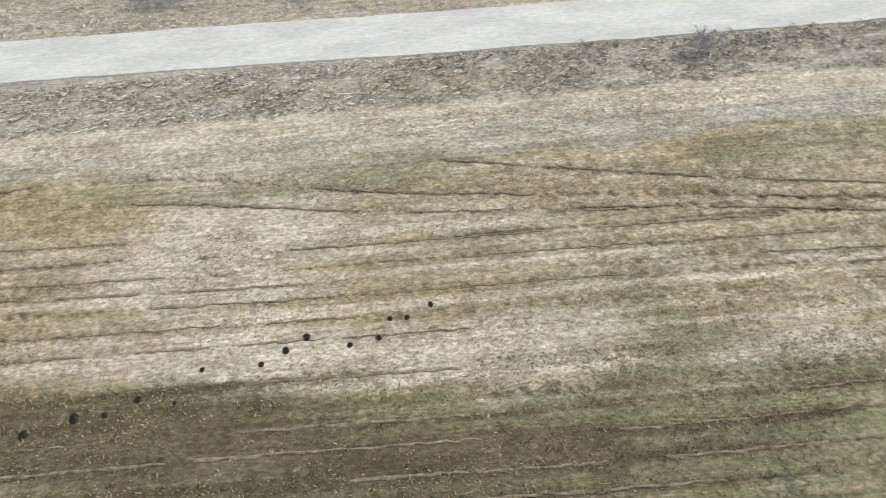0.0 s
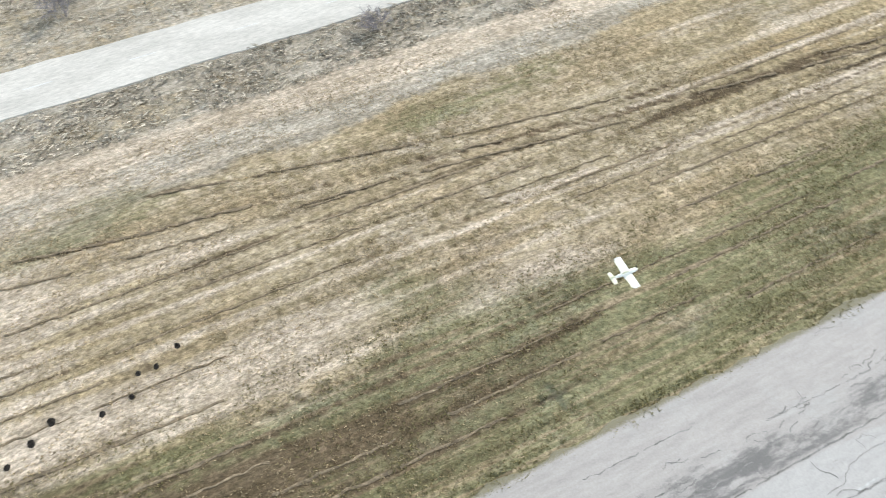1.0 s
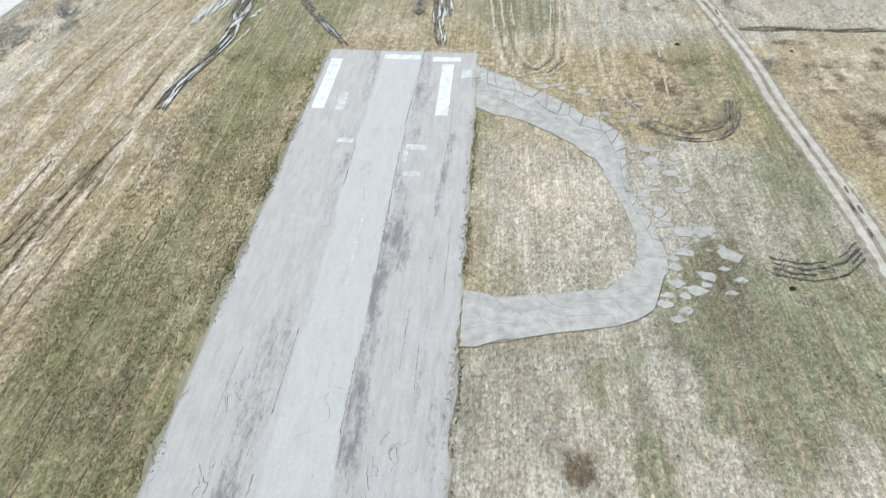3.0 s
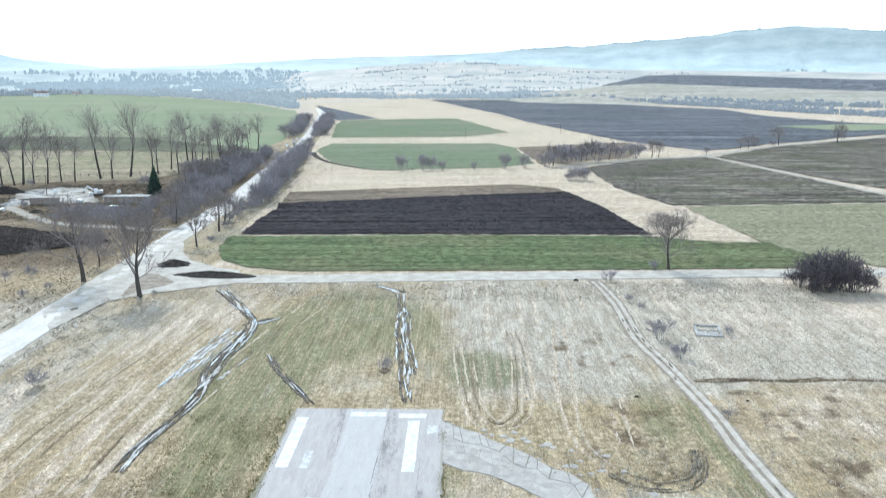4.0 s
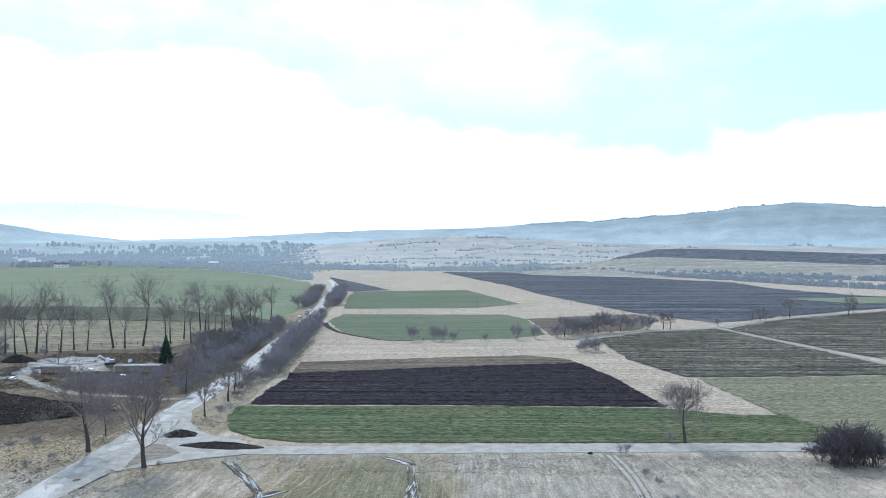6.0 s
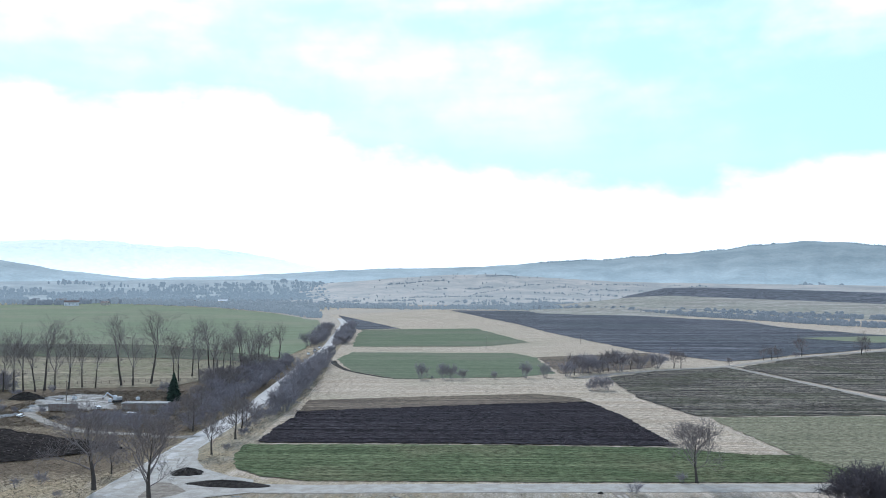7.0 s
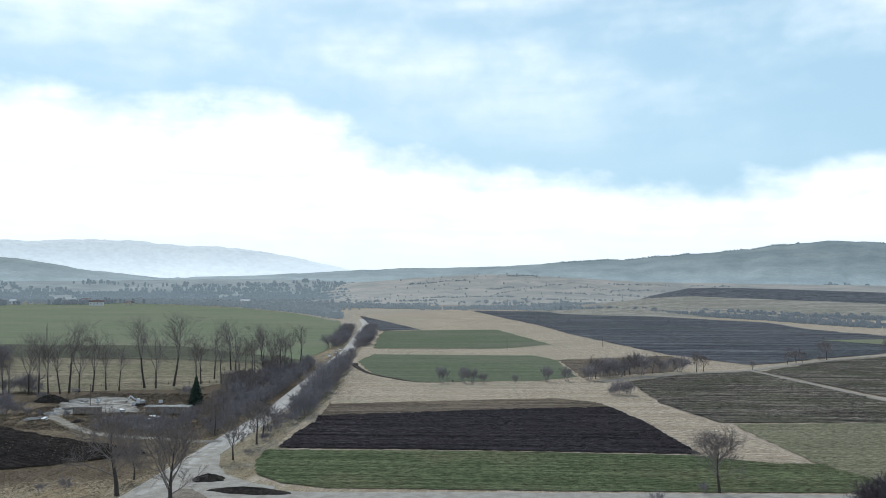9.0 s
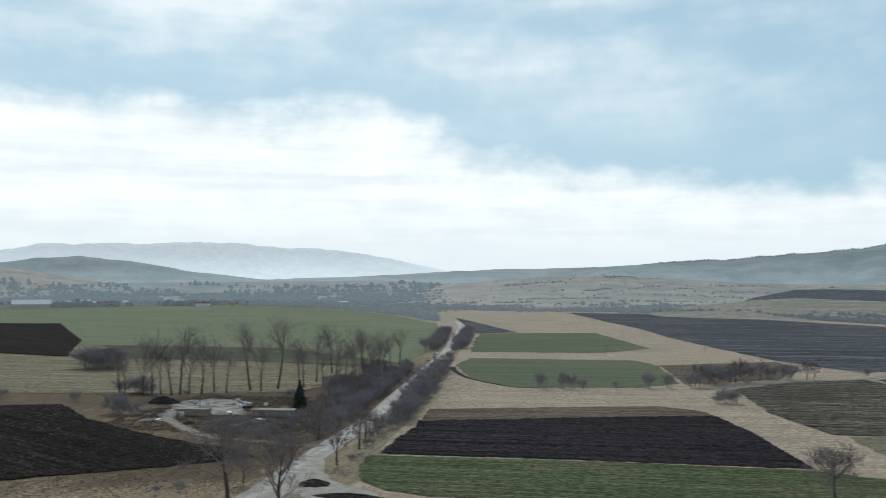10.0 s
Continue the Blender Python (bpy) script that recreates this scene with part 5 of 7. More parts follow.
woods("valley_woods", [([(-1500, 1500), (-900, 1750), (-420, 1680)], 40), ([(-600, 1900), (-100, 1950), (200, 1750)], 50), ([(-420, 1700), (-200, 1500), (0, 1500), (160, 1480)], 25)], 4600, (3, 8), "haze_woods", "bare woods along the valley floor", 1, "", 90.0, 0.42)
woods("field_end_trees", [([(-990, 1300), (-870, 1560), (-745, 1725), (-600, 1620), (-445, 1500), (-330, 1330)], 9), ([(-745, 1760), (-450, 1560), (-250, 1400)], 22), ([(-330, 1330), (-240, 1180), (-200, 1080)], 5)], 1500, (4, 10), "haze_woods", "belt of bare trees at the end of a green field", 11, "", 30.0, 0.22)
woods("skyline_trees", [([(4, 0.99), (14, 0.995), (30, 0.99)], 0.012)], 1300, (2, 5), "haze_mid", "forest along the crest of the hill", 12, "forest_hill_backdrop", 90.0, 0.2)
woods("village_trees", [([(-1200, 1230), (-930, 1420), (-700, 1680)], 14), ([(-1150, 1180), (-1000, 1330), (-900, 1480)], 22)], 700, (4, 11), "haze_hedge_woods", "bare trees around the far village", 9, "", 40.0, 0.4)
woods("slope_woods", [([(160, 1480), (290, 1230), (350, 1120), (380, 1010), (450, 880), (560, 760)], 5), ([(60, 1500), (300, 1350), (450, 1200), (700, 1000)], 4)], 2600, (2.5, 7.5), "haze_hedge_woods", "bare hedgerow trees along the far fields", 2, "", 14.0, 0.22)
woods("valley_belts", [([(-38, t), (-24, t + 0.02), (-12, t - 0.01), (-6, t)], 0.05) for t in (0.04, 0.12, 0.22, 0.34)], 7000, (4, 9), "haze_far_woods", "dark belts of bare woods in the misty valley", 4, "valley_backdrop", 70.0, 0.28)
woods("valley_groves", [([(-38, t), (-20, t - 0.02), (-6, t)], 0.07) for t in (0.5, 0.68, 0.85)], 1300, (5, 11), "haze_far_woods", "small groves on the far side of the valley", 5, "valley_backdrop", 110.0, 0.52)
woods("hill_hedges", [([(a, t), (a + l, t + s)], 0.004) for a, l, t, s in ((-9, 5, 0.12, 0.04), (-5, 6, 0.25, 0.02), (-0.5, 5.4, 0.3, 0.5), (1.5, 6, 0.2, 0.02), (3, 7, 0.42, -0.03), (-3, 4, 0.5, 0.03), (5, 6, 0.62, 0.0), (-6, 4, 0.72, 0.05), (0.5, 2, 0.93, 0.04), (7, 8, 0.82, 0.0), (-12, 8, 0.03, 0.0), (2, 7, 0.05, 0.0))], 1300, (1.8, 4.2), "haze_woods", "thin hedgerows across the brown hill", 6, "pasture_hill_backdrop", 30.0, 0.3)
woods("hill_bushes", [([(-10, 0.1), (9, 0.35)], 0.35), ([(-8, 0.6), (9, 0.6)], 0.3), ([(-4, 0.9), (4, 0.95)], 0.2)], 150, (2, 5), "haze_woods", "scattered bushes on the brown hill", 3, "pasture_hill_backdrop")
woods("forest_edge", [([(2, 0.06), (16, 0.04), (26, 0.05)], 0.05), ([(6, 0.14), (24, 0.12)], 0.05), ([(10, 0.24), (26, 0.22)], 0.04)], 1500, (7, 14), "haze_far_woods", "trees at the foot of the forested hill", 7, "forest_hill_backdrop", 80.0, 0.45)
woods("slope_trees", [([(-38, 0.1), (-27, 0.1)], 0.2), ([(-38, 0.45), (-30, 0.4)], 0.2)], 500, (6, 12), "haze_far_woods", "bare trees on the brown slope", 8, "slope_backdrop", 60.0, 0.4)

# ---- trees ----


def tube(verts, faces, pts, radii, sides=5):
    k = len(verts)
    for i, p in enumerate(pts):
        d = (pts[min(i + 1, len(pts) - 1)] - pts[max(i - 1, 0)]).normalized()
        a = d.orthogonal().normalized()
        b = d.cross(a)
        for s in range(sides):
            t = s * 2 * math.pi / sides
            verts.append(p + (a * math.cos(t) + b * math.sin(t)) * radii[i])
    for i in range(len(pts) - 1):
        for s in range(sides):
            p, q = k + i * sides + s, k + i * sides + (s + 1) % sides
            faces.append((p, q, q + sides, p + sides))


TWIG = {"thin": 0.02}


def bough(rng, verts, faces, p, d, length, r, level, up, kids, sides, wild):
    """A limb that bends, tapers and branches down to fine twigs."""
    n = (2, 3, 4, 4)[level]
    pts, radii = [p.copy()], [r]
    for i in range(n):
        d = (d + Vector((rng.gauss(0, wild), rng.gauss(0, wild), rng.gauss(0, wild * 0.6) + up))).normalized()
        p = p + d * (length / n)
        pts.append(p.copy())
        radii.append(max(r * (1 - 0.62 * (i + 1) / n), TWIG["thin"] * 0.6))
    tube(verts, faces, pts, radii, sides if level > 1 else 3)
    if level == 0:
        return
    for j in range(kids[level]):
        k = rng.uniform(0.35, 1.0) if j else 1.0
        i = min(int(k * n), n - 1)
        q = pts[i].lerp(pts[i + 1], k * n - i) if k < 1 else pts[-1]
        side = d.orthogonal().normalized()
        side.rotate(Matrix.Rotation(rng.uniform(0, 2 * math.pi), 3, d))
        nd = (d * rng.uniform(0.55, 0.95) + side * rng.uniform(0.45, 0.95)).normalized()
        bough(rng, verts, faces, q, nd, length * rng.uniform(0.5, 0.72), max(radii[i] * 0.55, TWIG["thin"]), level - 1, up, kids, sides, wild)


def bare_tree(name, m, label, category, seed, h, style, mat="bark", twig="twigs", group=""):
    """A leafless tree: trunk, and a crown of limbs and twigs."""
    rng = random.Random(seed)
    tree = thing(name, m, label, category, group)
    TWIG["thin"] = {"dense": 0.045, "shrub": 0.03, "tall": 0.024}.get(style, 0.03 if name in ("field_tree", "junction_tree") else 0.024)
    tv, tf, cv, cf = [], [], [], []
    if style == "broad":
        # a short bole that forks into long rising limbs
        lean = Vector((rng.gauss(0, 0.04), rng.gauss(0, 0.04), 1))
        at = lambda k: lean * h * k + Vector((0.02 * h * math.sin(k * 6 + seed), 0.015 * h * math.cos(k * 7 + seed), 0))
        pts = [at(k) for k in (0.0, 0.03, 0.16, 0.3, 0.45, 0.62, 0.78)]
        pts[0].z = -0.2
        tube(tv, tf, pts, [h * 0.040, h * 0.029, h * 0.025, h * 0.021, h * 0.013, h * 0.008, h * 0.004], 8)
        small = name in ("field_tree", "junction_tree")
        for k in range(10 if small else 15):
            z = 0.20 + 0.5 * (k + rng.random()) / (10 if small else 15)
            a = k * 2.4 + rng.uniform(-0.5, 0.5)
            flare = rng.uniform(0.75, 1.15) * (1.35 - 1.25 * z)
            big = k in (1, 3, 4, 6, 8)
            bough(rng, cv, cf, at(z), Vector((math.cos(a) * flare, math.sin(a) * flare, rng.uniform(0.6, 0.95))).normalized(), h * (rng.uniform(0.36, 0.46) if big else rng.uniform(0.24, 0.34)) * (1.2 - 0.5 * z), h * (0.012 if big else 0.007), 3, 0.085, (0, 5, 5, 4) if small else (0, 6, 6, 5), 5, 0.15)
    elif style == "tall":
        # a long clear stem that splits high up into a few steep leaders
        lx, ly = rng.gauss(0, 0.08), rng.gauss(0, 0.04)
        at = lambda k: Vector((lx * h * k + 0.35 * math.sin(k * 5 + seed), ly * h * k, h * k))
        fork = rng.uniform(0.42, 0.56)
        pts = [at(0)] + [at(fork * k / 5) for k in range(1, 6)]
        pts[0].z = -0.2
        tube(tv, tf, pts, [h * 0.024, h * 0.019, h * 0.017, h * 0.0155, h * 0.014, h * 0.012], 6)
        turn = rng.uniform(0, 6)
        for k in range(4):
            a = turn + k * 1.7 + rng.uniform(-0.4, 0.4)
            wide = (0.08, 0.26, 0.33, 0.26)[k]
            bough(rng, cv, cf, at(fork - 0.03 * k), Vector((math.cos(a) * wide + lx, math.sin(a) * wide, 1.0)).normalized(), h * (0.98 - fork) * (1.0, 0.92, 0.8, 0.6)[k], h * (0.0095, 0.0085, 0.007, 0.006)[k], 3, 0.07, (0, 5, 6, 7), 4, 0.10)
        for k in range(7):
            a = k * 2.4 + rng.uniform(-0.5, 0.5)
            bough(rng, cv, cf, at(rng.uniform(0.22, 0.95) * fork), Vector((math.cos(a), math.sin(a), rng.uniform(0.5, 1.0))).normalized(), h * rng.uniform(0.06, 0.13), h * 0.0035, 2, 0.06, (0, 4, 4), 3, 0.16)
    else:
        stems = 9 if style == "shrub" else 12
        for k in range(stems):
            a = k * 2.4
            q = Vector((math.cos(a), math.sin(a), 0)) * rng.uniform(0.05, 0.20) * h
            tip = Vector((math.cos(a) * rng.uniform(0.1, 0.7), math.sin(a) * rng.uniform(0.1, 0.7), 1.0)).normalized()
            if k == 0:
                tube(tv, tf, [q + Vector((0, 0, -0.15)), q + tip * h * 0.12, q + tip * h * 0.25], [h * 0.03, h * 0.02, h * 0.012], 6)
            bough(rng, cv, cf, q, tip, h * rng.uniform(0.42, 0.62), h * 0.009, 2, 0.05, (0, 5, 6) if style == "shrub" else (0, 6, 6), 4, 0.16)
    solid("trunk", tv, tf, mat, tree)
    solid("crown", cv, cf, twig, tree, "bare twigs")
    return tree


def stand(x, y, size=1.0, turn=0.0, z=0.0):
    return pose(x, y, z, 0, 0, turn) @ Matrix.Scale(size, 4)


rng = random.Random(2024)
big = bare_tree("roadside_tree", pose(-64.5, 172, -0.05, 0, 0, 20), "tall leafless tree at the road junction", "tree", 3, 17.0, "broad")
bare_tree("roadside_tree", pose(-81.5, 184.5, -0.05, 0, 0, 80), "leafless tree on the far side of the road", "tree", 8, 17.0, "broad")
bare_tree("roadside_tree", pose(49.2, 199.6, 0, 0, 0, 10), "sparse leafless tree beside the cross road", "tree", 15, 12.5, "broad")
bare_tree("junction_tree", pose(-68.2, 224, 0, 0, 0, 0), "small leafless tree beside the junction", "tree", 21, 9.0, "broad")
bare_tree("junction_tree", pose(-84, 200, 0, 0, 0, 40), "young leafless tree in dead grass", "tree", 25, 7.0, "broad")

poplars = [bare_tree("poplar", pose(-170, 352, 0), "tall leafless poplar in a row", "tree", 30 + k, 25.0, "tall", group="poplars behind the yard") for k in range(5)]
row = [(-126, 415), (-133, 405), (-119, 440), (-116, 462), (-141, 375), (-189, 343), (-183, 340), (-182, 346), (-177, 345), (-175, 349), (-172, 351), (-167, 353), (-164, 359), (-158, 358), (-151, 367), (-146, 367), (-135, 386), (-132, 384), (-124, 387), (-137, 443), (-129, 431), (-128, 438), (-122, 430), (-117, 417), (-122, 450), (-119, 456), (-115, 451), (-110, 446), (-112, 471), (-109, 478), (-194, 338), (-199, 342), (-112, 430)]
for i, (x, y) in enumerate(row):
    m = stand(x, y, rng.uniform(0.86, 1.06) * (0.8 if i > 29 else 0.78 if y > 400 else 1.0), rng.uniform(0, 360))
    if i < 5:
        poplars[i].matrix_world = m
    else:
        copy_thing(poplars[i % 5], Matrix.LocRotScale(m.translation, m.to_euler(), m.to_scale()))

shrubs = [bare_tree("bush", pose(-86, -25 + 3 * k, 0), "leafless grey-brown bush in dead grass", "bush", 50 + k, 3.2, "shrub", "thicket", "thicket") for k in range(3)]
hedge = [bare_tree("hedge_bush", pose(-70, 300 + 6 * k, 0), "dense leafless bush in a roadside hedge", "bush", 60 + k, 5.5, "dense", "thicket", "thicket", "hedge along the road") for k in range(4)]
fieldtree = [bare_tree("field_tree", pose(-25 + 8 * k, 402, 0), "small leafless tree on a field edge", "tree", 70 + k, 9.5, "broad", "bark", "twigs", "trees between the fields") for k in range(2)]
used = {}


def put(kinds, x, y, size, label="", name=""):
    """Set one of the built kinds at a place: the first ones move there, the others are copies."""
    src = kinds[rng.randrange(len(kinds))]
    m = stand(x, y, size, rng.uniform(0, 360), -0.04)
    if src.name not in used:
        used[src.name] = 1
        src.matrix_world = m
        ob = src
    else:
        ob = copy_thing(src, m)
        ob.scale = (size, size, size)
    if label:
        tagged(ob, label)
    return ob


for x, y, s in ((-86.5, -26, 1.1), (-88, -20, 0.8), (-87, 1, 1.3), (-90, 4, 0.9), (-68.6, 26.8, 0.85), (-61.1, 120, 0.95), (-88, 171, 0.6), (-95, 189, 0.9), (-99, 186, 0.7), (35, 145.6, 1.25), (36.2, 135.2, 0.85), (35.7, 137.5, 0.5), (34.5, 170, 0.6), (35.7, 164, 0.55), (36.3, 110.6, 0.5), (33.6, 188.2, 0.9), (46, 199.5, 0.8), (47.8, 148.5, 0.5), (-62, 173.5, 0.4), (-86, 178, 0.5), (-92, 150, 0.5), (-93, 120, 0.7), (-90, 60, 0.7), (-86, 34, 0.6), (-88, -44, 0.9)):
    put(shrubs, x, y, s)
dark_bush = [bare_tree("thicket_bush", pose(75 + 4 * k, 181, 0), "dense dark leafless thicket beside the cross road", "bush", 65 + k, 5.5, "dense", "dark_twigs", "dark_twigs", "thicket beside the cross road") for k in range(2)]
for x, y, s in ((75, 181, 1.3), (77.5, 179, 1.4), (80, 181, 1.45), (82.5, 179, 1.3), (79, 184, 1.45), (84.5, 182, 1.1), (76.5, 183, 1.3), (81.5, 182.5, 1.4), (78.5, 181, 1.5), (73.5, 183.5, 0.85), (86, 179, 0.8), (74.5, 178.2, 0.5)):
    put(dark_bush, x, y, s)
hr = curve_through([(-67.5, 284), (-70, 320), (-75, 380), (-82.5, 465), (-92, 560), (-100, 640), (-110, 730), (-124, 850)], 4.0)
for x, y, size in ((-67.5, 252, 0.5), (-69, 262, 0.7), (-68.5, 272, 0.9), (-66.2, 231, 0.35), (-71, 279, 1.0)):
    put(hedge, x, y, size)
for i, (x, y) in enumerate(hr):
    if i % (1 if y < 480 else 2) == 0 and not (485 < y < 522 or 545 < y < 592):
        if y > 560 and i % 4 == 2:
            continue
        if y > 560:
            put(hedge, x + rng.uniform(-2, 3), y, rng.uniform(1.0, 1.9), "tall leafless bush in a roadside hedge")
        else:
            put(hedge, x + rng.uniform(-2.6, 2.6), y + rng.uniform(-1.5, 1.5), rng.choice((0.6, 0.9, 1.1, 1.3, 1.5, 1.9)) * rng.uniform(0.85, 1.1))
hl = curve_through([(-86, 262), (-86.5, 300), (-89.5, 345), (-94, 400), (-99, 455), (-104, 500), (-110, 590), (-119, 680), (-138, 820)], 4.0)
for i, (x, y) in enumerate(hl):
    if y < 480 or y > 600:
        if y > 600 and i % 2:
            continue
        if y > 600 and i % 3:
            put(hedge, x - 2 + rng.uniform(-4, 2), y, rng.uniform(1.0, 2.0), "tall leafless bush in a roadside hedge")
        else:
            put(hedge, x - 1.5 + rng.uniform(-2, 2), y + rng.uniform(-1, 1), rng.uniform(0.5, 1.3))
for _ in range(26):
    y = rng.uniform(625, 790)
    side = rng.choice((0, 1))
    x = -102.5 - 0.112 * (y - 598) + (rng.uniform(5, 12) if side else -rng.uniform(5, 14))
    if rng.random() < 0.2:
        put(fieldtree, x, y, rng.uniform(0.8, 1.2), "leafless tree at the end of a roadside hedge")
    else:
        put(hedge, x, y, rng.uniform(1.0, 1.9), "dense leafless bush at the end of a roadside hedge")
for _ in range(42):
    k = rng.random()
    y = 262 + 190 * k
    x = -86 - 0.075 * (y - 262) - rng.uniform(4, 24 - 8 * k)
    if x > -0.325 * y or y > 330:
        put(hedge, x, y, rng.uniform(0.8, 1.5), "dense leafless bush in a copse beside the road")
for _ in range(26):
    k = rng.random()
    y = 268 + 175 * k
    x = -87 - 0.075 * (y - 262) - rng.uniform(4, 22 - 8 * k)
    if x > -0.325 * y or y > 330:
        put(fieldtree, x, y, rng.uniform(0.55, 1.0), "leafless tree in a copse beside the road")
for x, y, s in ((-67.9, 246.2, 1.25), (-69.5, 258, 1.0), (-84, 258, 1.1), (-88, 266, 1.0), (-70.5, 267.4, 0.9)):
    put(fieldtree, x, y, s * 0.9, "small leafless tree beside the road")
for _ in range(80):
    k, q = rng.random(), rng.random()
    x, y = -88 - 40 * k, 252 + 12 * k + 34 * q
    if abs(x + 0.349 * y) > 3 and not (-135 < x < -112 and y > 285):
        put(shrubs, x, y, rng.uniform(0.5, 1.1), "grey leafless scrub around the building yard")
for x, y, s in ((-88.5, -5.5, 0.6), (-88, -19.5, 0.55)):
    put(fieldtree, x, y, s, "small leafless tree beyond the road")
for x, y, s in ((104, 469, 0.9), (201, 552, 1.1), (243, 565, 1.2)):
    put(fieldtree, x, y, s)
for x, y, s in ((-25.9, 402.5, 1.9), (-20.8, 403, 0.4), (-15.6, 403.6, 1.8), (-11.7, 404, 1.8), (-6.8, 404.5, 1.25), (8, 406.1, 0.95), (22.5, 412, 1.9), (32.2, 415.4, 1.8), (43, 421, 1.6), (47, 426, 1.9), (51, 435, 2.1), (55, 437, 1.9), (60, 440, 2.1), (63, 443, 1.8), (66, 446, 2.0), (72, 449, 2.1), (79, 455, 1.8), (85, 461, 1.7), (94, 464, 1.6), (108, 470, 1.7), (50, 367, 1.1), (54, 369, 1.0), (47, 366, 0.8), (136, 480, 0.9), (168, 522, 1.4), (174, 526, 1.5), (179, 530, 1.2), (195, 545, 0.9), (248, 570, 1.4), (-169.3, 292, 1.3), (-165.4, 292.4, 1.1), (-173, 295, 1.4), (-161, 292, 0.5), (-156, 291, 0.45), (-144.6, 287.5, 0.6), (-192, 349, 1.6), (-196, 352, 1.5), (-187, 345, 1.0), (-199, 346, 1.2), (-176, 330, 0.7), (-240, 322, 0.8), (-205, 320, 0.7), (-120, 300, 0.5), (-101, 290, 0.9), (-100, 280, 0.9), (-114, 262, 0.6), (-124, 345, 0.9), (-99, 310, 1.1), (-170, 345, 0.7)):
    if -30 < x < 36 and 400 < y < 418:
        put(hedge, x, y, s, "leafless tree-like bush on a field edge").scale = (s * 0.5, s * 0.5, s * 0.85)
    elif x > 40 and y > 420 and rng.random() < 0.45:
        put(fieldtree, x, y, s * 0.5, "small leafless tree at the edge of a field")
    else:
        put(hedge, x, y, s * rng.uniform(0.75, 1.2), "leafless bush at the edge of a field")
for _ in range(9):
    put(hedge, -268 + rng.uniform(-10, 8), 445 + rng.uniform(-10, 12), rng.uniform(1.9, 2.6), "dark clump of leafless trees in a meadow")


def spruce(m, h, seed):
    rng = random.Random(seed)
    tree = thing("spruce", m, "dark green spruce among bare trees", "tree")
    tv, tf, nv, nf = [], [], [], []
    tube(tv, tf, [Vector((0, 0, -0.2)), Vector((0, 0, h * 0.5)), Vector((0, 0, h * 0.97))], [h * 0.022, h * 0.014, 0.02], 6)
    for k in range(380):
        z = rng.uniform(0.05, 0.97)
        r = h * 0.34 * (1 - z) ** 0.85 * rng.uniform(0.7, 1.12) + 0.15
        a = rng.uniform(0, 2 * math.pi)
        c, s = math.cos(a), math.sin(a)
        w_ = r * rng.uniform(0.16, 0.30)
        z0, z1 = h * z, h * z - r * rng.uniform(0.15, 0.4)
        i = len(nv)
        nv += [(0, 0, z0 + 0.15), (c * r * 0.6 - s * w_, s * r * 0.6 + c * w_, (z0 + z1) / 2), (c * r, s * r, z1), (c * r * 0.6 + s * w_, s * r * 0.6 - c * w_, (z0 + z1) / 2), (c * r * 0.55, s * r * 0.55, (z0 + z1) / 2 - 0.5)]
        nf += [(i, i + 1, i + 2, i + 3), (i, i + 4, i + 1), (i + 1, i + 4, i + 2), (i + 2, i + 4, i + 3), (i + 3, i + 4, i)]
    solid("trunk", tv, tf, "bark", tree)
    solid("crown", nv, nf, "needles", tree, "dark green needles")
    return tree


spruce(pose(-112.5, 322, 0), 10.8, 5)

# ---- heaps, puddles and litter ----


def heap(name, x0, x1, y0, y1, h, mat, label, category, seed, gap=0.3, turn=0.0):
    """A dumped heap with a lumpy top."""
    cx, cy, a, b = (x0 + x1) / 2, (y0 + y1) / 2, (x1 - x0) / 2, (y1 - y0) / 2
    nu, nv_ = 36, 10
    verts, faces = [], []
    for j in range(nv_ + 1):
        t = j / nv_
        for i in range(nu):
            q = i * 2 * math.pi / nu
            n = lattice(np.array(math.cos(q) * 2.5 + 5 + seed), np.array(math.sin(q) * 2.5 + 5), seed)
            r = (1 - t) * (0.82 + 0.36 * n)
            lump = 0.35 * (lattice(np.array(i * 0.9), np.array(j * 1.7), seed + 1) - 0.5) + 0.2 * (lattice(np.array(i * 2.3), np.array(j * 2.9), seed + 2) - 0.5)
            z = h * (1 - (1 - t) ** 1.7) * (1 + lump) if j else -0.1
            verts.append((a * r * math.cos(q), b * r * math.sin(q), z))
    for j in range(nv_):
        for i in range(nu):
            p, q = j * nu + i, j * nu + (i + 1) % nu
            faces.append((p, q, q + nu, p + nu))
    ob = solid(name, verts, faces, mat)
    ob.matrix_world = pose(cx, cy, 0.06, 0, 0, turn)
    return tagged(ob, label, category)


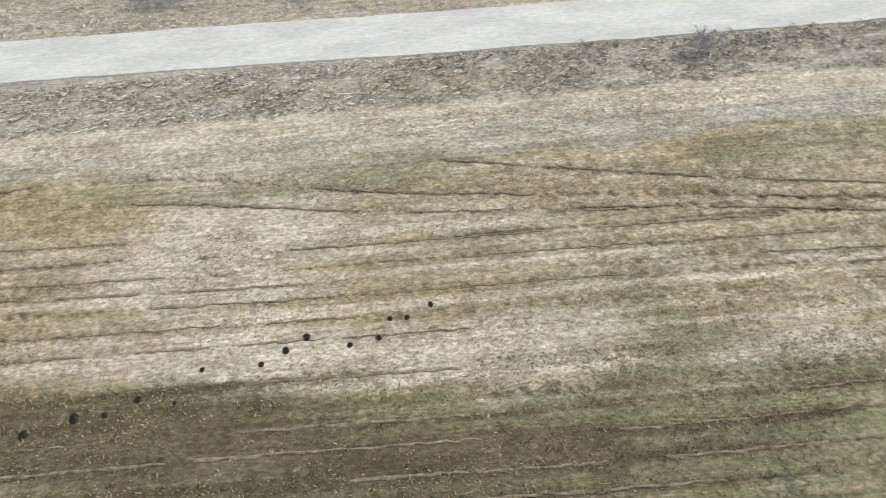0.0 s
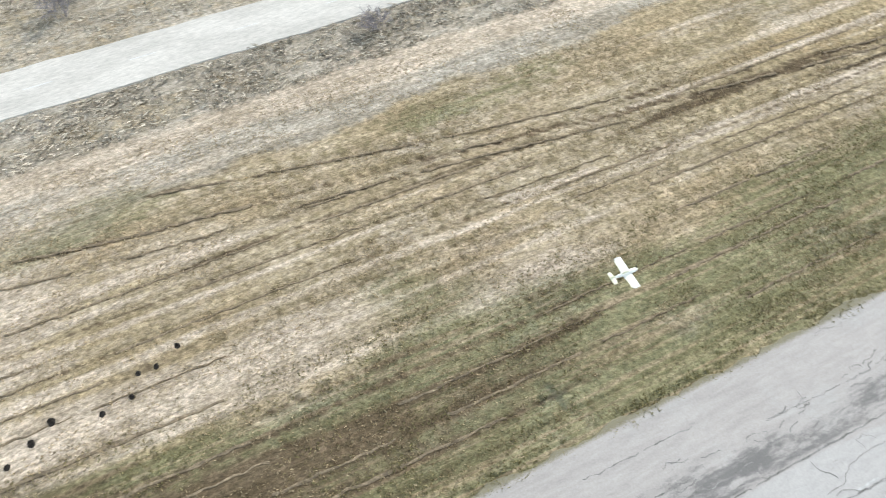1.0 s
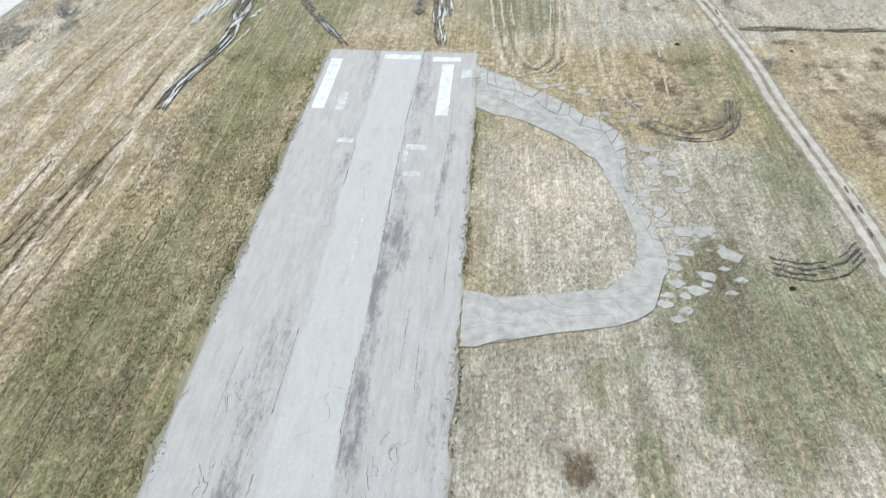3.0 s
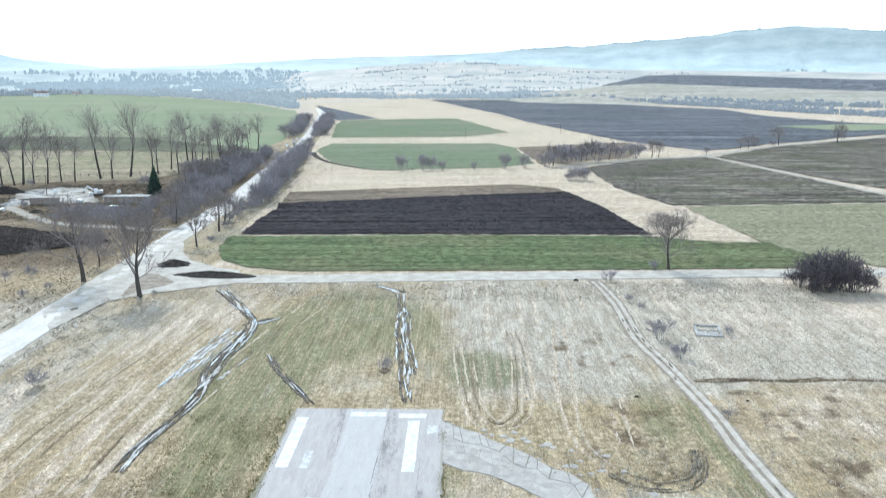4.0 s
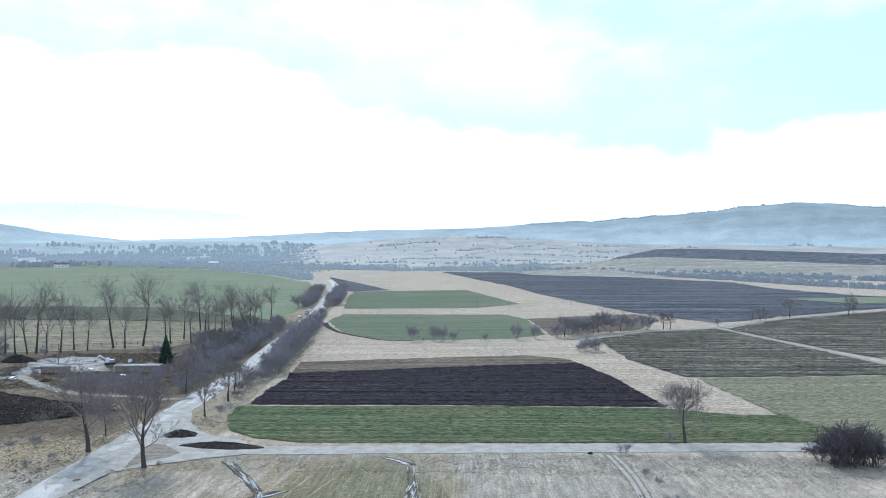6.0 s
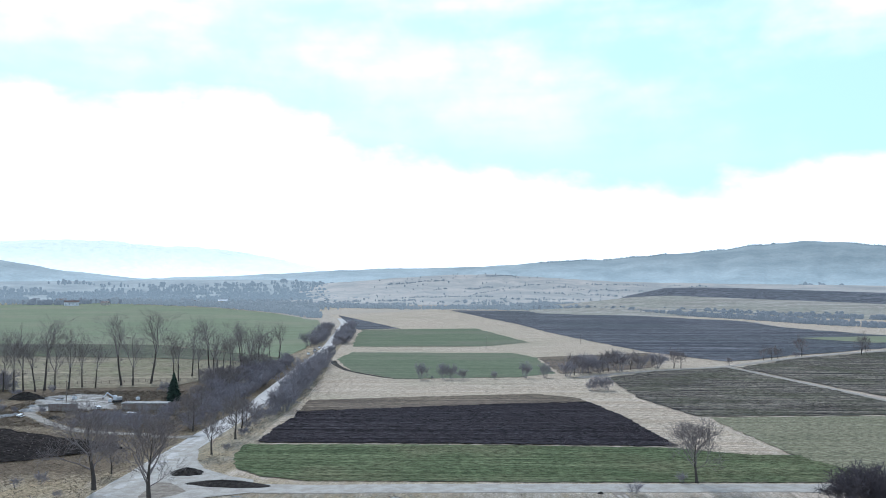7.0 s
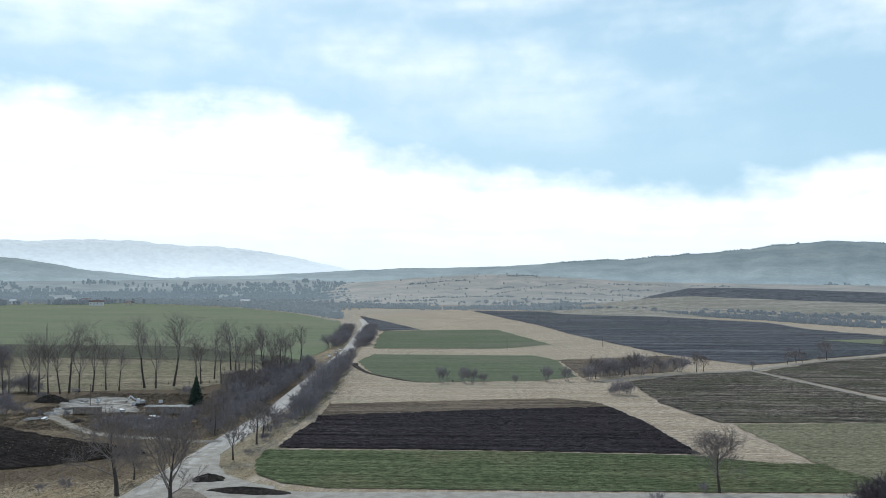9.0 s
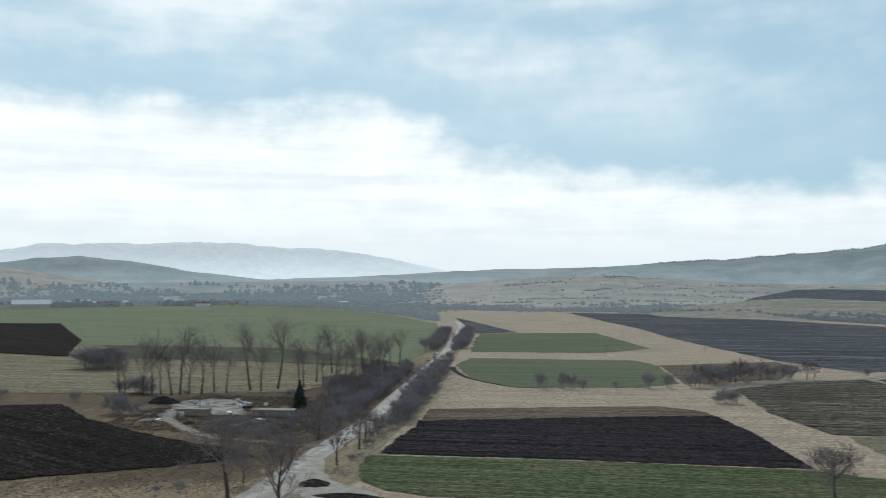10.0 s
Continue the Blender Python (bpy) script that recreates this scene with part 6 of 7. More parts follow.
heap("soil_heap", -71.0, -63.0, 198.0, 205.0, 1.15, "soil", "heap of black soil in the junction", "soil heap", 4)
heap("soil_heap", -64.5, -44.5, 187.6, 193.4, 0.95, "soil", "long heap of black soil beside the road", "soil heap", 9, turn=-7)
heap("soil_heap", -176, -162, 319, 327, 2.4, "soil", "dark soil heap at the yard", "soil heap", 13)
heap("brush_heap", -11.8, -10.2, 127.0, 129.4, 0.22, "rutted", "dark heap of cut branches in the grass", "brush heap", 15)
put(shrubs, -11.0, 128.6, 0.55, "cut brush lying in the grass")
put(shrubs, -10.6, 131.5, 0.35, "cut brush lying in the grass")
for i, (x, y, s) in enumerate(((-33, -27, 0.42), (-34, -24, 0.42), (-34, -22, 0.28), (-35, -20, 0.3), (-39, -9, 0.34), (-38, -10.4, 0.32), (-37, -12, 0.26), (-38, -6, 0.28), (-40, -3.2, 0.24), (-40, -2, 0.26), (-41, -0.3, 0.26), (-37, -16, 0.22), (-38.4, -4, 0.26), (-34.5, -17.5, 0.2), (26.8, 62.5, 0.35), (25.7, 118, 0.4), (40.9, 116.7, 0.3), (26.4, 188.0, 0.7))):
    ob = heap("soil_clump", x - s, x + s, y - s * 0.8, y + s * 0.8, s * 0.55, "soil", "small dark clump of soil in the grass", "soil clump", 100 + i)
    ob.location.z = -0.05
    tagged(ob, group="soil clumps in the grass")


def puddle_chain(pts, half, seed, mud=True, share=0.6):
    """A churned wheel track: a dark rut, or with no mud a fan of bleached streaks, with slivers of pale silt and standing water along it."""
    rng = random.Random(seed)
    line = curve_through(pts, 0.6)
    strands = {"mud": ([], []), "silt": ([], [])}
    for s in range(17 if mud else 9):
        kind0 = "mud" if mud and s < 10 else ""
        off = rng.uniform(-1.5, 1.5) * half if mud else rng.uniform(-1.6, 1.6) * half
        i = rng.randint(0, 6)
        while i < len(line) - 3:
            n = rng.randint(4, 14)
            bend = rng.uniform(-0.06, 0.06) * half
            piece = [(x + off + bend * k + rng.gauss(0, half * 0.1), y) for k, (x, y) in enumerate(line[i:i + n])]
            piece = [(x - bend * len(piece) / 2, y) for x, y in piece]
            kind = kind0 or rng.choices(("silt", "water", ""), (1.2, share * 1.5, 3.6))[0]
            if len(piece) >= 3 and kind:
                high = {"mud": 0.0, "silt": 0.02, "water": 0.034}[kind] + s * 0.003
                wide = half * {"mud": rng.uniform(0.08, 0.26), "silt": rng.uniform(0.12, 0.34), "water": rng.uniform(0.09, 0.22)}[kind]
                v, f = ribbon(piece, wide, high, 0.08, wide * 0.5, seed * 31 + i, 3, True)
                if kind == "water":
                    v = [(a, b, high + 0.004 if c > -0.02 else -0.03) for a, b, c in v]
                    tagged(solid("puddle", v, f, "water"), "shallow puddle reflecting the white sky", "puddle", "puddles in the wheel tracks")
                else:
                    k = len(strands[kind][0])
                    strands[kind][0].extend(v)
                    strands[kind][1].extend(tuple(q + k for q in face) for face in f)
            i += n + rng.randint(0, 5)
    for kind, (v, f) in strands.items():
        if v:
            tagged(solid("muddy_track", v, f, kind), "wet churned mud along a wheel track" if kind == "mud" else "pale wet silt along a wheel track", "mud", kind="stuff")


puddle_chain([(-39.1, 93), (-38.8, 99), (-38, 104.5), (-37, 111.7), (-36.6, 118.2), (-38.2, 125.3), (-38.2, 133.3), (-37.2, 145.3), (-38.1, 155.5), (-42.6, 164.3), (-50.1, 178.3)], 0.55, 11)
puddle_chain([(-37.2, 118.2), (-36.6, 126), (-36.8, 134), (-36.0, 145), (-37.0, 154), (-41.2, 164), (-48.6, 178.0)], 0.5, 12)
for k, e in enumerate((-1.2, -0.5, 0.2, 0.9)):
    puddle_chain([(-41.8 + e, 120 + 2 * k), (-41.2 + e, 130), (-40.6 + e, 139), (-39.2 + e, 150 - k)], 0.6, 130 + k, False, share=0.8)
puddle_chain([(-37.0, 123.5), (-35.6, 129), (-34.6, 134)], 1.0, 14, False, 1.0)
puddle_chain([(-38.4, 152.3), (-36.5, 154.0), (-34.0, 156.8)], 1.1, 15)
puddle_chain([(-30.9, 136.3), (-27.1, 127.4), (-23.2, 120.1), (-19.9, 114.3)], 0.5, 16, share=0.25)
puddle_chain([(-11.6, 176), (-10.6, 162.6), (-10, 147.2), (-8.7, 135.1), (-7.9, 124.6), (-6.9, 115.0)], 0.55, 17)
puddle_chain([(-9.2, 164), (-8.7, 147.2), (-7.5, 137), (-6.4, 126.3)], 0.5, 18)
puddle_chain([(-18.4, 183.4), (-13.5, 179), (-11, 176.5)], 0.9, 19)
puddle_chain([(-10.2, 155), (-9.9, 162.0)], 0.8, 20, False, 1.0)
puddle_chain([(-52, 180.4), (-49, 180.8)], 0.6, 22, False, 1.0)

# wheel holes and small litter
ob = heap("litter", -68.9, -68.0, 150.3, 150.9, 0.18, "paint", "small piece of white litter in the verge", "litter", 31)
hole = [(-73.6 + 0.7 * math.cos(k * 0.7) * (1 + 0.2 * math.sin(k * 3)), 162 + 1.1 * math.sin(k * 0.7), 0.078) for k in range(9)]
tagged(solid("pothole", hole, [tuple(range(9))], "mud"), "dark patch in the road surface", "pothole", kind="structure")


def road_post(x, y):
    post = thing("road_post", pose(x, y, 0), "slim white roadside marker post", "post", "marker posts along the road")
    boxed("body", (0.12, 0.12, 1.0), (0, 0, 0.45), "paint", post, bevel=0.02)
    boxed("band", (0.125, 0.125, 0.16), (0, 0, 0.72), "black", post, "black band")
    return post


for y in (-40, 28.5, 98):
    road_post(-70.9, y)

# ---- ruined foundation ----
ruin = thing("foundation", pose(44.7, 150.2, -0.12, 0, 0, -10), "low ruined concrete foundation in dead grass", "foundation")
for name, size, at in (("long_wall", (4.6, 0.5, 0.5), (0, 3.0, 0.15)), ("long_wall", (4.6, 0.5, 0.4), (0, -3.0, 0.1)), ("short_wall", (0.5, 5.5, 0.4), (-2.05, 0, 0.1)), ("short_wall", (0.5, 5.5, 0.45), (2.05, 0, 0.12)), ("cross_wall", (3.6, 0.4, 0.3), (0, 0.4, 0.06)), ("floor_slab", (3.6, 2.2, 0.15), (0, -1.5, 0.0))):
    boxed(name, size, at, "concrete", ruin, bevel=0.06)

# ---- building yard ----
site = thing("site_container", pose(-141, 294.6, 0.08, 0, 0, 4), "long low grey steel container in the yard", "container")
boxed("body", (9.2, 2.4, 2.3), (0, 0, 1.25), "rust", site, bevel=0.05)
boxed("roof", (9.4, 2.6, 0.14), (0, 0, 2.47), "concrete", site, "pale roof sheet")
for k in range(14):
    boxed("rib", (0.12, 0.08, 2.1), (-4.2 + k * 0.65, -1.23, 1.22), "rust", site)
for k, (x, y, l, a) in enumerate(((-113, 271, 12, 5), (-116, 275, 9, -4), (-121, 280, 8, 8), (-109, 267, 8, 3))):
    stack = thing("panel_stack", pose(x, y, 0.04, 0, 0, a), "stack of pale concrete panels lying in the yard", "concrete panels", "panel stacks in the yard")
    for j in range(3):
        boxed("panel", (l - j * 0.8, 2.2 - j * 0.2, 0.22), (rng.uniform(-0.3, 0.3), rng.uniform(-0.2, 0.2), 0.12 + j * 0.27), "concrete", stack, bevel=0.03)
shed = thing("low_shed", pose(-114.5, 300, 0.05, 0, 0, 4), "long low concrete shed with a flat roof", "shed")
boxed("wall", (15, 4.0, 2.2), (0, 0, 1.1), "rust", shed)
boxed("roof", (15.6, 4.6, 0.25), (0, 0, 2.33), "concrete", shed, "pale flat roof")
for k in range(3):
    boxed("door", (1.1, 0.1, 1.9), (-5 + 5 * k, -2.03, 0.96), "rust", shed, "dark door")
for k in range(16):
    x, y = rng.uniform(-160, -112), rng.uniform(276, 326)
    if x > -0.32 * y - 8 and y < 290:
        continue
    if k % 2:
        s = rng.uniform(0.8, 2.2)
        heap("rubble_heap", x - s * 1.6, x + s * 1.6, y - s, y + s, s * 0.4, rng.choice(("concrete", "soil", "silt")), "low heap of rubble in the building yard", "rubble heap", 500 + k, turn=rng.uniform(0, 180))
    else:
        crate = thing("board_stack", pose(x, y, 0.06, 0, 0, rng.uniform(0, 180)), "stack of pale boards in the building yard", "boards", "board stacks in the yard")
        for j in range(4):
            boxed("board", (rng.uniform(2.4, 4.5), rng.uniform(0.8, 1.4), 0.14), (rng.uniform(-0.3, 0.3), rng.uniform(-0.2, 0.2), 0.1 + j * 0.19), rng.choice(("pale", "wood", "concrete")), crate, bevel=0.02)
for x, y in ((-134, 316), (-126, 322), (-150, 322)):
    bin_ = thing("water_tank", pose(x, y, 0.06, 0, 0, rng.uniform(0, 180)), "white plastic tank standing in the yard", "tank")
    boxed("body", (1.3, 1.1, 1.2), (0, 0, 0.72), "pale", bin_, bevel=0.12)
    boxed("pallet", (1.4, 1.2, 0.14), (0, 0, 0.07), "wood", bin_, "wooden pallet")
digger = thing("excavator", pose(-131.4, 316.2, 0.1, 0, 0, 200), "small pale excavator parked in the yard", "excavator")
for s in (-1, 1):
    boxed("track", (3.4, 0.5, 0.7), (0, s * 1.0, 0.35), "black", digger, "black crawler track", 0.2)
boxed("chassis", (2.2, 1.6, 0.4), (0, 0, 0.75), "rust", digger, bevel=0.05)
boxed("engine_cover", (2.0, 2.1, 1.0), (-0.7, 0, 1.45), "car_grey", digger, bevel=0.12)
cab = boxed("cab", (1.3, 1.0, 1.7), (0.7, 0.5, 1.8), "pale", digger, bevel=0.1)
boxed("windscreen", (0.06, 0.8, 0.9), (1.36, 0.5, 2.05), "glass", cab, "dark glass")
boxed("boom", (3.6, 0.35, 0.45), (2.2, -0.4, 2.6), "pale", digger, bevel=0.05, turn=(0, -35, 0))
boxed("arm", (2.4, 0.28, 0.35), (4.1, -0.4, 2.7), "pale", digger, bevel=0.05, turn=(0, 55, 0))
boxed("bucket", (0.8, 0.9, 0.7), (4.8, -0.4, 1.5), "rust", digger, bevel=0.1)


def pole(x, y, h, arm=True):
    p = thing("utility_pole", pose(x, y, 0), "slim grey wooden utility pole in a field", "pole", "utility poles")
    v, f = [], []
    tube(v, f, [Vector((0, 0, -0.3)), Vector((0, 0, h))], [0.16, 0.10], 8)
    solid("shaft", v, f, "wood", p)
    if arm:
        boxed("crossarm", (1.6, 0.12, 0.12), (0, 0, h - 0.5), "wood", p, bevel=0.02)
        for s in (-0.7, 0, 0.7):
            boxed("insulator", (0.1, 0.1, 0.2), (s, 0, h - 0.34), "pale", p, "pale insulator", 0.03)


for x, y, h in ((6, 602, 7.5), (-145.5, 306, 9), (-340, 640, 11), (-350, 660, 12), (-322, 650, 10), (75, 640, 7.5)):
    pole(x, y, h)

# ---- fence behind the yard ----
fence = thing("wire_fence", pose(0, 0, 0), "low fence of grey wooden posts behind the yard", "fence")
fence_line = curve_through([(-181, 366), (-168, 371), (-156, 376), (-140, 383), (-121, 390)], 2.8)
rng = random.Random(57)
for x, y in fence_line:
    boxed("post", (0.16, 0.16, 1.5), (x, y, 0.65), "wood", fence, bevel=0.02, turn=(rng.uniform(-4, 4), rng.uniform(-4, 4), rng.uniform(0, 90)))
for high in (0.55, 1.1):
    v, f = [], []
    tube(v, f, [Vector((x, y, high)) for x, y in fence_line], [0.045] * len(fence_line), 4)
    solid("rail", v, f, "wood", fence)

# ---- cars on the far road ----


def car(x, y, turn, paint, label):
    c = thing("car", pose(x, y, 0.1, 0, 0, turn), label, "car", "cars on the country road")
    bm = bmesh.new()
    prof = [(-2.1, 0.35), (-2.15, 0.8), (-1.9, 0.95), (-1.3, 1.0), (1.0, 0.98), (1.9, 0.85), (2.1, 0.6), (2.05, 0.35)]
    rows = [[bm.verts.new((px, s * 0.86, pz)) for px, pz in prof] for s in (-1, 1)]
    n = len(prof)
    for i in range(n):
        bm.faces.new((rows[0][i], rows[0][(i + 1) % n], rows[1][(i + 1) % n], rows[1][i]))
    bm.faces.new(rows[0][::-1])
    bm.faces.new(rows[1])
    bmesh.ops.bevel(bm, geom=bm.edges[:], offset=0.06, segments=2, affect="EDGES")
    body = part("body", bm, paint, c)
    bm = bmesh.new()
    prof = [(-1.75, 0.96), (-1.35, 1.42), (0.1, 1.45), (0.85, 0.96)]
    rows = [[bm.verts.new((px, s * (0.78 if pz < 1 else 0.62), pz)) for px, pz in prof] for s in (-1, 1)]
    for i in range(4):
        bm.faces.new((rows[0][i], rows[0][(i + 1) % 4], rows[1][(i + 1) % 4], rows[1][i]))
    bm.faces.new(rows[0][::-1])
    bm.faces.new(rows[1])
    part("windows", bm, "glass", c, "dark windows")
    boxed("roof", (1.5, 1.24, 0.05), (-0.62, 0, 1.46), paint, c, bevel=0.02)
    for px in (-1.3, 1.3):
        for s in (-1, 1):
            bm = bmesh.new()
            bmesh.ops.create_cone(bm, cap_ends=True, segments=16, radius1=0.32, radius2=0.32, depth=0.2)
            bmesh.ops.transform(bm, matrix=pose(px, s * 0.8, 0.32, 90, 0, 0), verts=bm.verts)
            part("wheel", bm, "black", c, "black tyre")
    for s in (-1, 1):
        boxed("headlight", (0.08, 0.34, 0.14), (2.08, s * 0.6, 0.68), "pale", c, "clear headlight", 0.02)
    return c


car(-81.3, 303, 94, "car_grey", "silver car driving on the country road")
car(-102.7, 530, -84, "car_white", "white car parked beside the country road")
car(-103.9, 558, -84, "car_white", "white car parked beside the country road")
car(-105.4, 581, -84, "car_white", "white car parked beside the country road")

# ---- village in the distance ----


def house(x, y, w_, d_, h, turn, wall, roof):
    m = thing("farm_building", pose(x, y, 0, 0, 0, turn), "far farm building with a pitched roof", "house", "buildings of the village")
    boxed("wall", (w_, d_, h), (0, 0, h / 2 - 0.2), wall, m)
    v = [(-w_ / 2 - 0.5, -d_ / 2 - 0.6, h - 0.4), (w_ / 2 + 0.5, -d_ / 2 - 0.6, h - 0.4), (w_ / 2 + 0.5, d_ / 2 + 0.6, h - 0.4), (-w_ / 2 - 0.5, d_ / 2 + 0.6, h - 0.4), (-w_ / 2 - 0.5, 0, h + d_ * 0.3), (w_ / 2 + 0.5, 0, h + d_ * 0.3)]
    solid("roof", v, [(0, 1, 5, 4), (2, 3, 4, 5), (0, 4, 3), (1, 2, 5), (3, 2, 1, 0)], roof, m)
    for k in range(max(2, int(w_ / 5))):
        boxed("window", (1.2, 0.1, 1.4), (-w_ / 2 + (k + 0.5) * w_ / max(2, int(w_ / 5)), -d_ / 2 - 0.03, h * 0.5), "glass", m, "dark window")
    return m


hall = house(-945, 1345, 60, 24, 7.5, 35, "wall", "pale")
tagged(hall, "long far hall with a white roof")
rv = random.Random(91)
for k in range(18):
    a = radians(rv.uniform(-38.5, -27) if k < 13 else rv.uniform(-26, -16))
    d = rv.uniform(1640, 1900)
    house(d * math.sin(a), d * math.cos(a), rv.uniform(10, 24), rv.uniform(8, 11), rv.uniform(4, 7), rv.uniform(-25, 25), rv.choice(("wall", "pale", "wall")), rv.choice(("roof", "roof", "rust", "pale")))

# ---- model aeroplane in low flight ----


def loft(sections, sides=12):
    """A smooth body through ellipses: (y, half width, half height, z)."""
    v, f = [], []
    for y, a, b, z in sections:
        for s in range(sides):
            t = s * 2 * math.pi / sides
            v.append((a * math.cos(t), y, z + b * math.sin(t)))
    for i in range(len(sections) - 1):
        for s in range(sides):
            p, q = i * sides + s, i * sides + (s + 1) % sides
            f.append((p, q, q + sides, p + sides))
    n = len(v)
    f += [tuple(range(sides))[::-1], tuple(range(n - sides, n))]
    return v, f


def wing(root, tip, span, z0, z1, y0, sweep):
    """One half of a wing: an aerofoil section from root to tip."""
    v, f = [], []
    foil = [(0.0, 0.0), (0.15, 0.07), (0.4, 0.085), (0.75, 0.04), (1.0, 0.0), (0.75, -0.015), (0.4, -0.03), (0.15, -0.03)]
    rows = [(0.0, root), (0.85, tip + (root - tip) * 0.12), (0.97, tip * 0.92), (1.0, tip * 0.7)]
    for k, c in rows:
        for u, t in foil:
            v.append((span * k, y0 - sweep * k - u * c + (root - c) * -0.35, z0 + (z1 - z0) * k + t * c))
    n = len(foil)
    for i in range(len(rows) - 1):
        for s in range(n):
            p, q = i * n + s, i * n + (s + 1) % n
            f.append((p, q, q + n, p + n))
    f += [tuple(range(n))[::-1], tuple(range(len(v) - n, len(v)))]
    return v, f


plane = thing("model_aeroplane", pose(-28.1, 26.2, 5.4, 4, 6, -4), "white low-wing model aeroplane flying low over grass", "model aeroplane")
v, f = loft([(0.86, 0.05, 0.06, 0.0), (0.80, 0.13, 0.13, 0.0), (0.5, 0.15, 0.17, 0.01), (0.1, 0.145, 0.19, 0.02), (-0.4, 0.10, 0.13, 0.02), (-0.85, 0.045, 0.06, 0.03), (-1.0, 0.02, 0.04, 0.03)])
solid("fuselage", v, f, "plane_white", plane, smooth=True)
v, f = loft([(0.35, 0.02, 0.02, 0.17), (0.22, 0.09, 0.11, 0.18), (0.0, 0.09, 0.11, 0.19), (-0.25, 0.03, 0.03, 0.17)])
solid("canopy", v, f, "plane_cream", plane, "cream cockpit canopy", True)
for s in (1, -1):
    v, f = wing(0.62, 0.46, 1.25, -0.06, 0.06, 0.44, 0.0)
    v = [(x * s, y, z) for x, y, z in v]
    ob = solid("wing", v, [q[::s] for q in f], "plane_white", plane)
    boxed("aileron", (0.7, 0.09, 0.015), (s * 0.75, -0.10, 0.025), "plane_cream", ob)
    v, f = wing(0.32, 0.24, 0.46, 0.04, 0.05, -0.70, 0.03)
    v = [(x * s, y, z) for x, y, z in v]
    solid("tailplane", v, [q[::s] for q in f], "plane_cream", plane)
v = [(0.012 * s, y, z) for s in (-1, 1) for y, z in ((-0.68, 0.06), (-0.80, 0.30), (-0.90, 0.36), (-1.04, 0.34), (-1.02, 0.03))]
solid("fin", v, [(0, 1, 2, 3, 4), (9, 8, 7, 6, 5)] + [(i, i + 5, (i + 1) % 5 + 5, (i + 1) % 5) for i in range(5)], "plane_cream", plane)
v, f = loft([(0.98, 0.01, 0.01, 0.0), (0.93, 0.045, 0.045, 0.0), (0.86, 0.06, 0.06, 0.0)])
solid("spinner", v, f, "plane_cream", plane, smooth=True)
boxed("propeller", (0.52, 0.02, 0.05), (0, 0.91, 0), "black", plane, "black propeller", turn=(0, 35, 0))
for s in (-1, 1):
    bm = bmesh.new()
    bmesh.ops.create_cone(bm, cap_ends=True, segments=16, radius1=0.07, radius2=0.07, depth=0.05)
    bmesh.ops.transform(bm, matrix=pose(s * 0.3, 0.30, -0.32, 0, 90, 0), verts=bm.verts)
    part("wheel", bm, "black", plane, "black wheel")
    boxed("leg", (0.025, 0.03, 0.26), (s * 0.3, 0.30, -0.19), "plane_white", plane)

# ---- grass ----


def tufts(name, places, mat, label, blades, height, width, lean, seed, bias=(0.0, -0.15)):
    """Grass: tufts of bent blades, two triangles a blade."""
    rs = np.random.RandomState(seed)
    n = len(places)
    p = np.repeat(places, blades, 0)
    m = len(p)
    a = rs.rand(m) * 2 * math.pi
    h = (height[0] + (height[1] - height[0]) * rs.rand(m)) * np.repeat(0.6 + 0.8 * rs.rand(n), blades)
    off = rs.rand(m) * width * 2.2
    bx, by = p[:, 0] + off * np.cos(a * 3.1), p[:, 1] + off * np.sin(a * 3.1)
    w_ = width * (0.5 + rs.rand(m))
    dx, dy = np.cos(a), np.sin(a)
    tx, ty = (np.repeat(rs.randn(n), blades) * 0.75 for _ in range(2))
    lx, ly = ((rs.randn(m) * 0.5 + tx) * lean + bias[0]) * h, ((rs.randn(m) * 0.5 + ty) * lean + bias[1]) * h
    z0 = np.full(m, -0.10)
    v = np.stack([np.stack([bx - dx * w_, by - dy * w_, z0], 1), np.stack([bx + dx * w_, by + dy * w_, z0], 1), np.stack([bx + dx * w_ * 0.6 + lx * 0.5, by + dy * w_ * 0.6 + ly * 0.5, h * 0.62 - 0.06], 1), np.stack([bx + lx, by + ly, h - 0.06], 1)], 1).reshape(-1, 3)
    k = np.arange(m)[:, None] * 4
    f = np.concatenate([k + np.array([[0, 1, 2]]), k + np.array([[0, 2, 3]])])
    me = bpy.data.meshes.new(name)
    me.vertices.add(len(v))
    me.vertices.foreach_set("co", v.ravel())
    me.loops.add(f.size)
    me.loops.foreach_set("vertex_index", f.ravel())
    me.polygons.add(len(f))
    me.polygons.foreach_set("loop_start", np.arange(0, f.size, 3))
    me.update(calc_edges=True)
    me.materials.append(MAT[mat])
    return tagged(new(name, me), label, "grass", kind="stuff")


def scatter(n, x0, x1, y0, y1, seed, sparse=0.36):
    rs = np.random.RandomState(seed)
    p = np.stack([x0 + (x1 - x0) * rs.rand(n), y0 + (y1 - y0) * rs.rand(n)], 1)
    keep = cloudy(p[:, 0] * 0.5, p[:, 1] * 0.25, seed + 3, 3) > sparse + 0.25 * rs.rand(n)
    return p[keep]


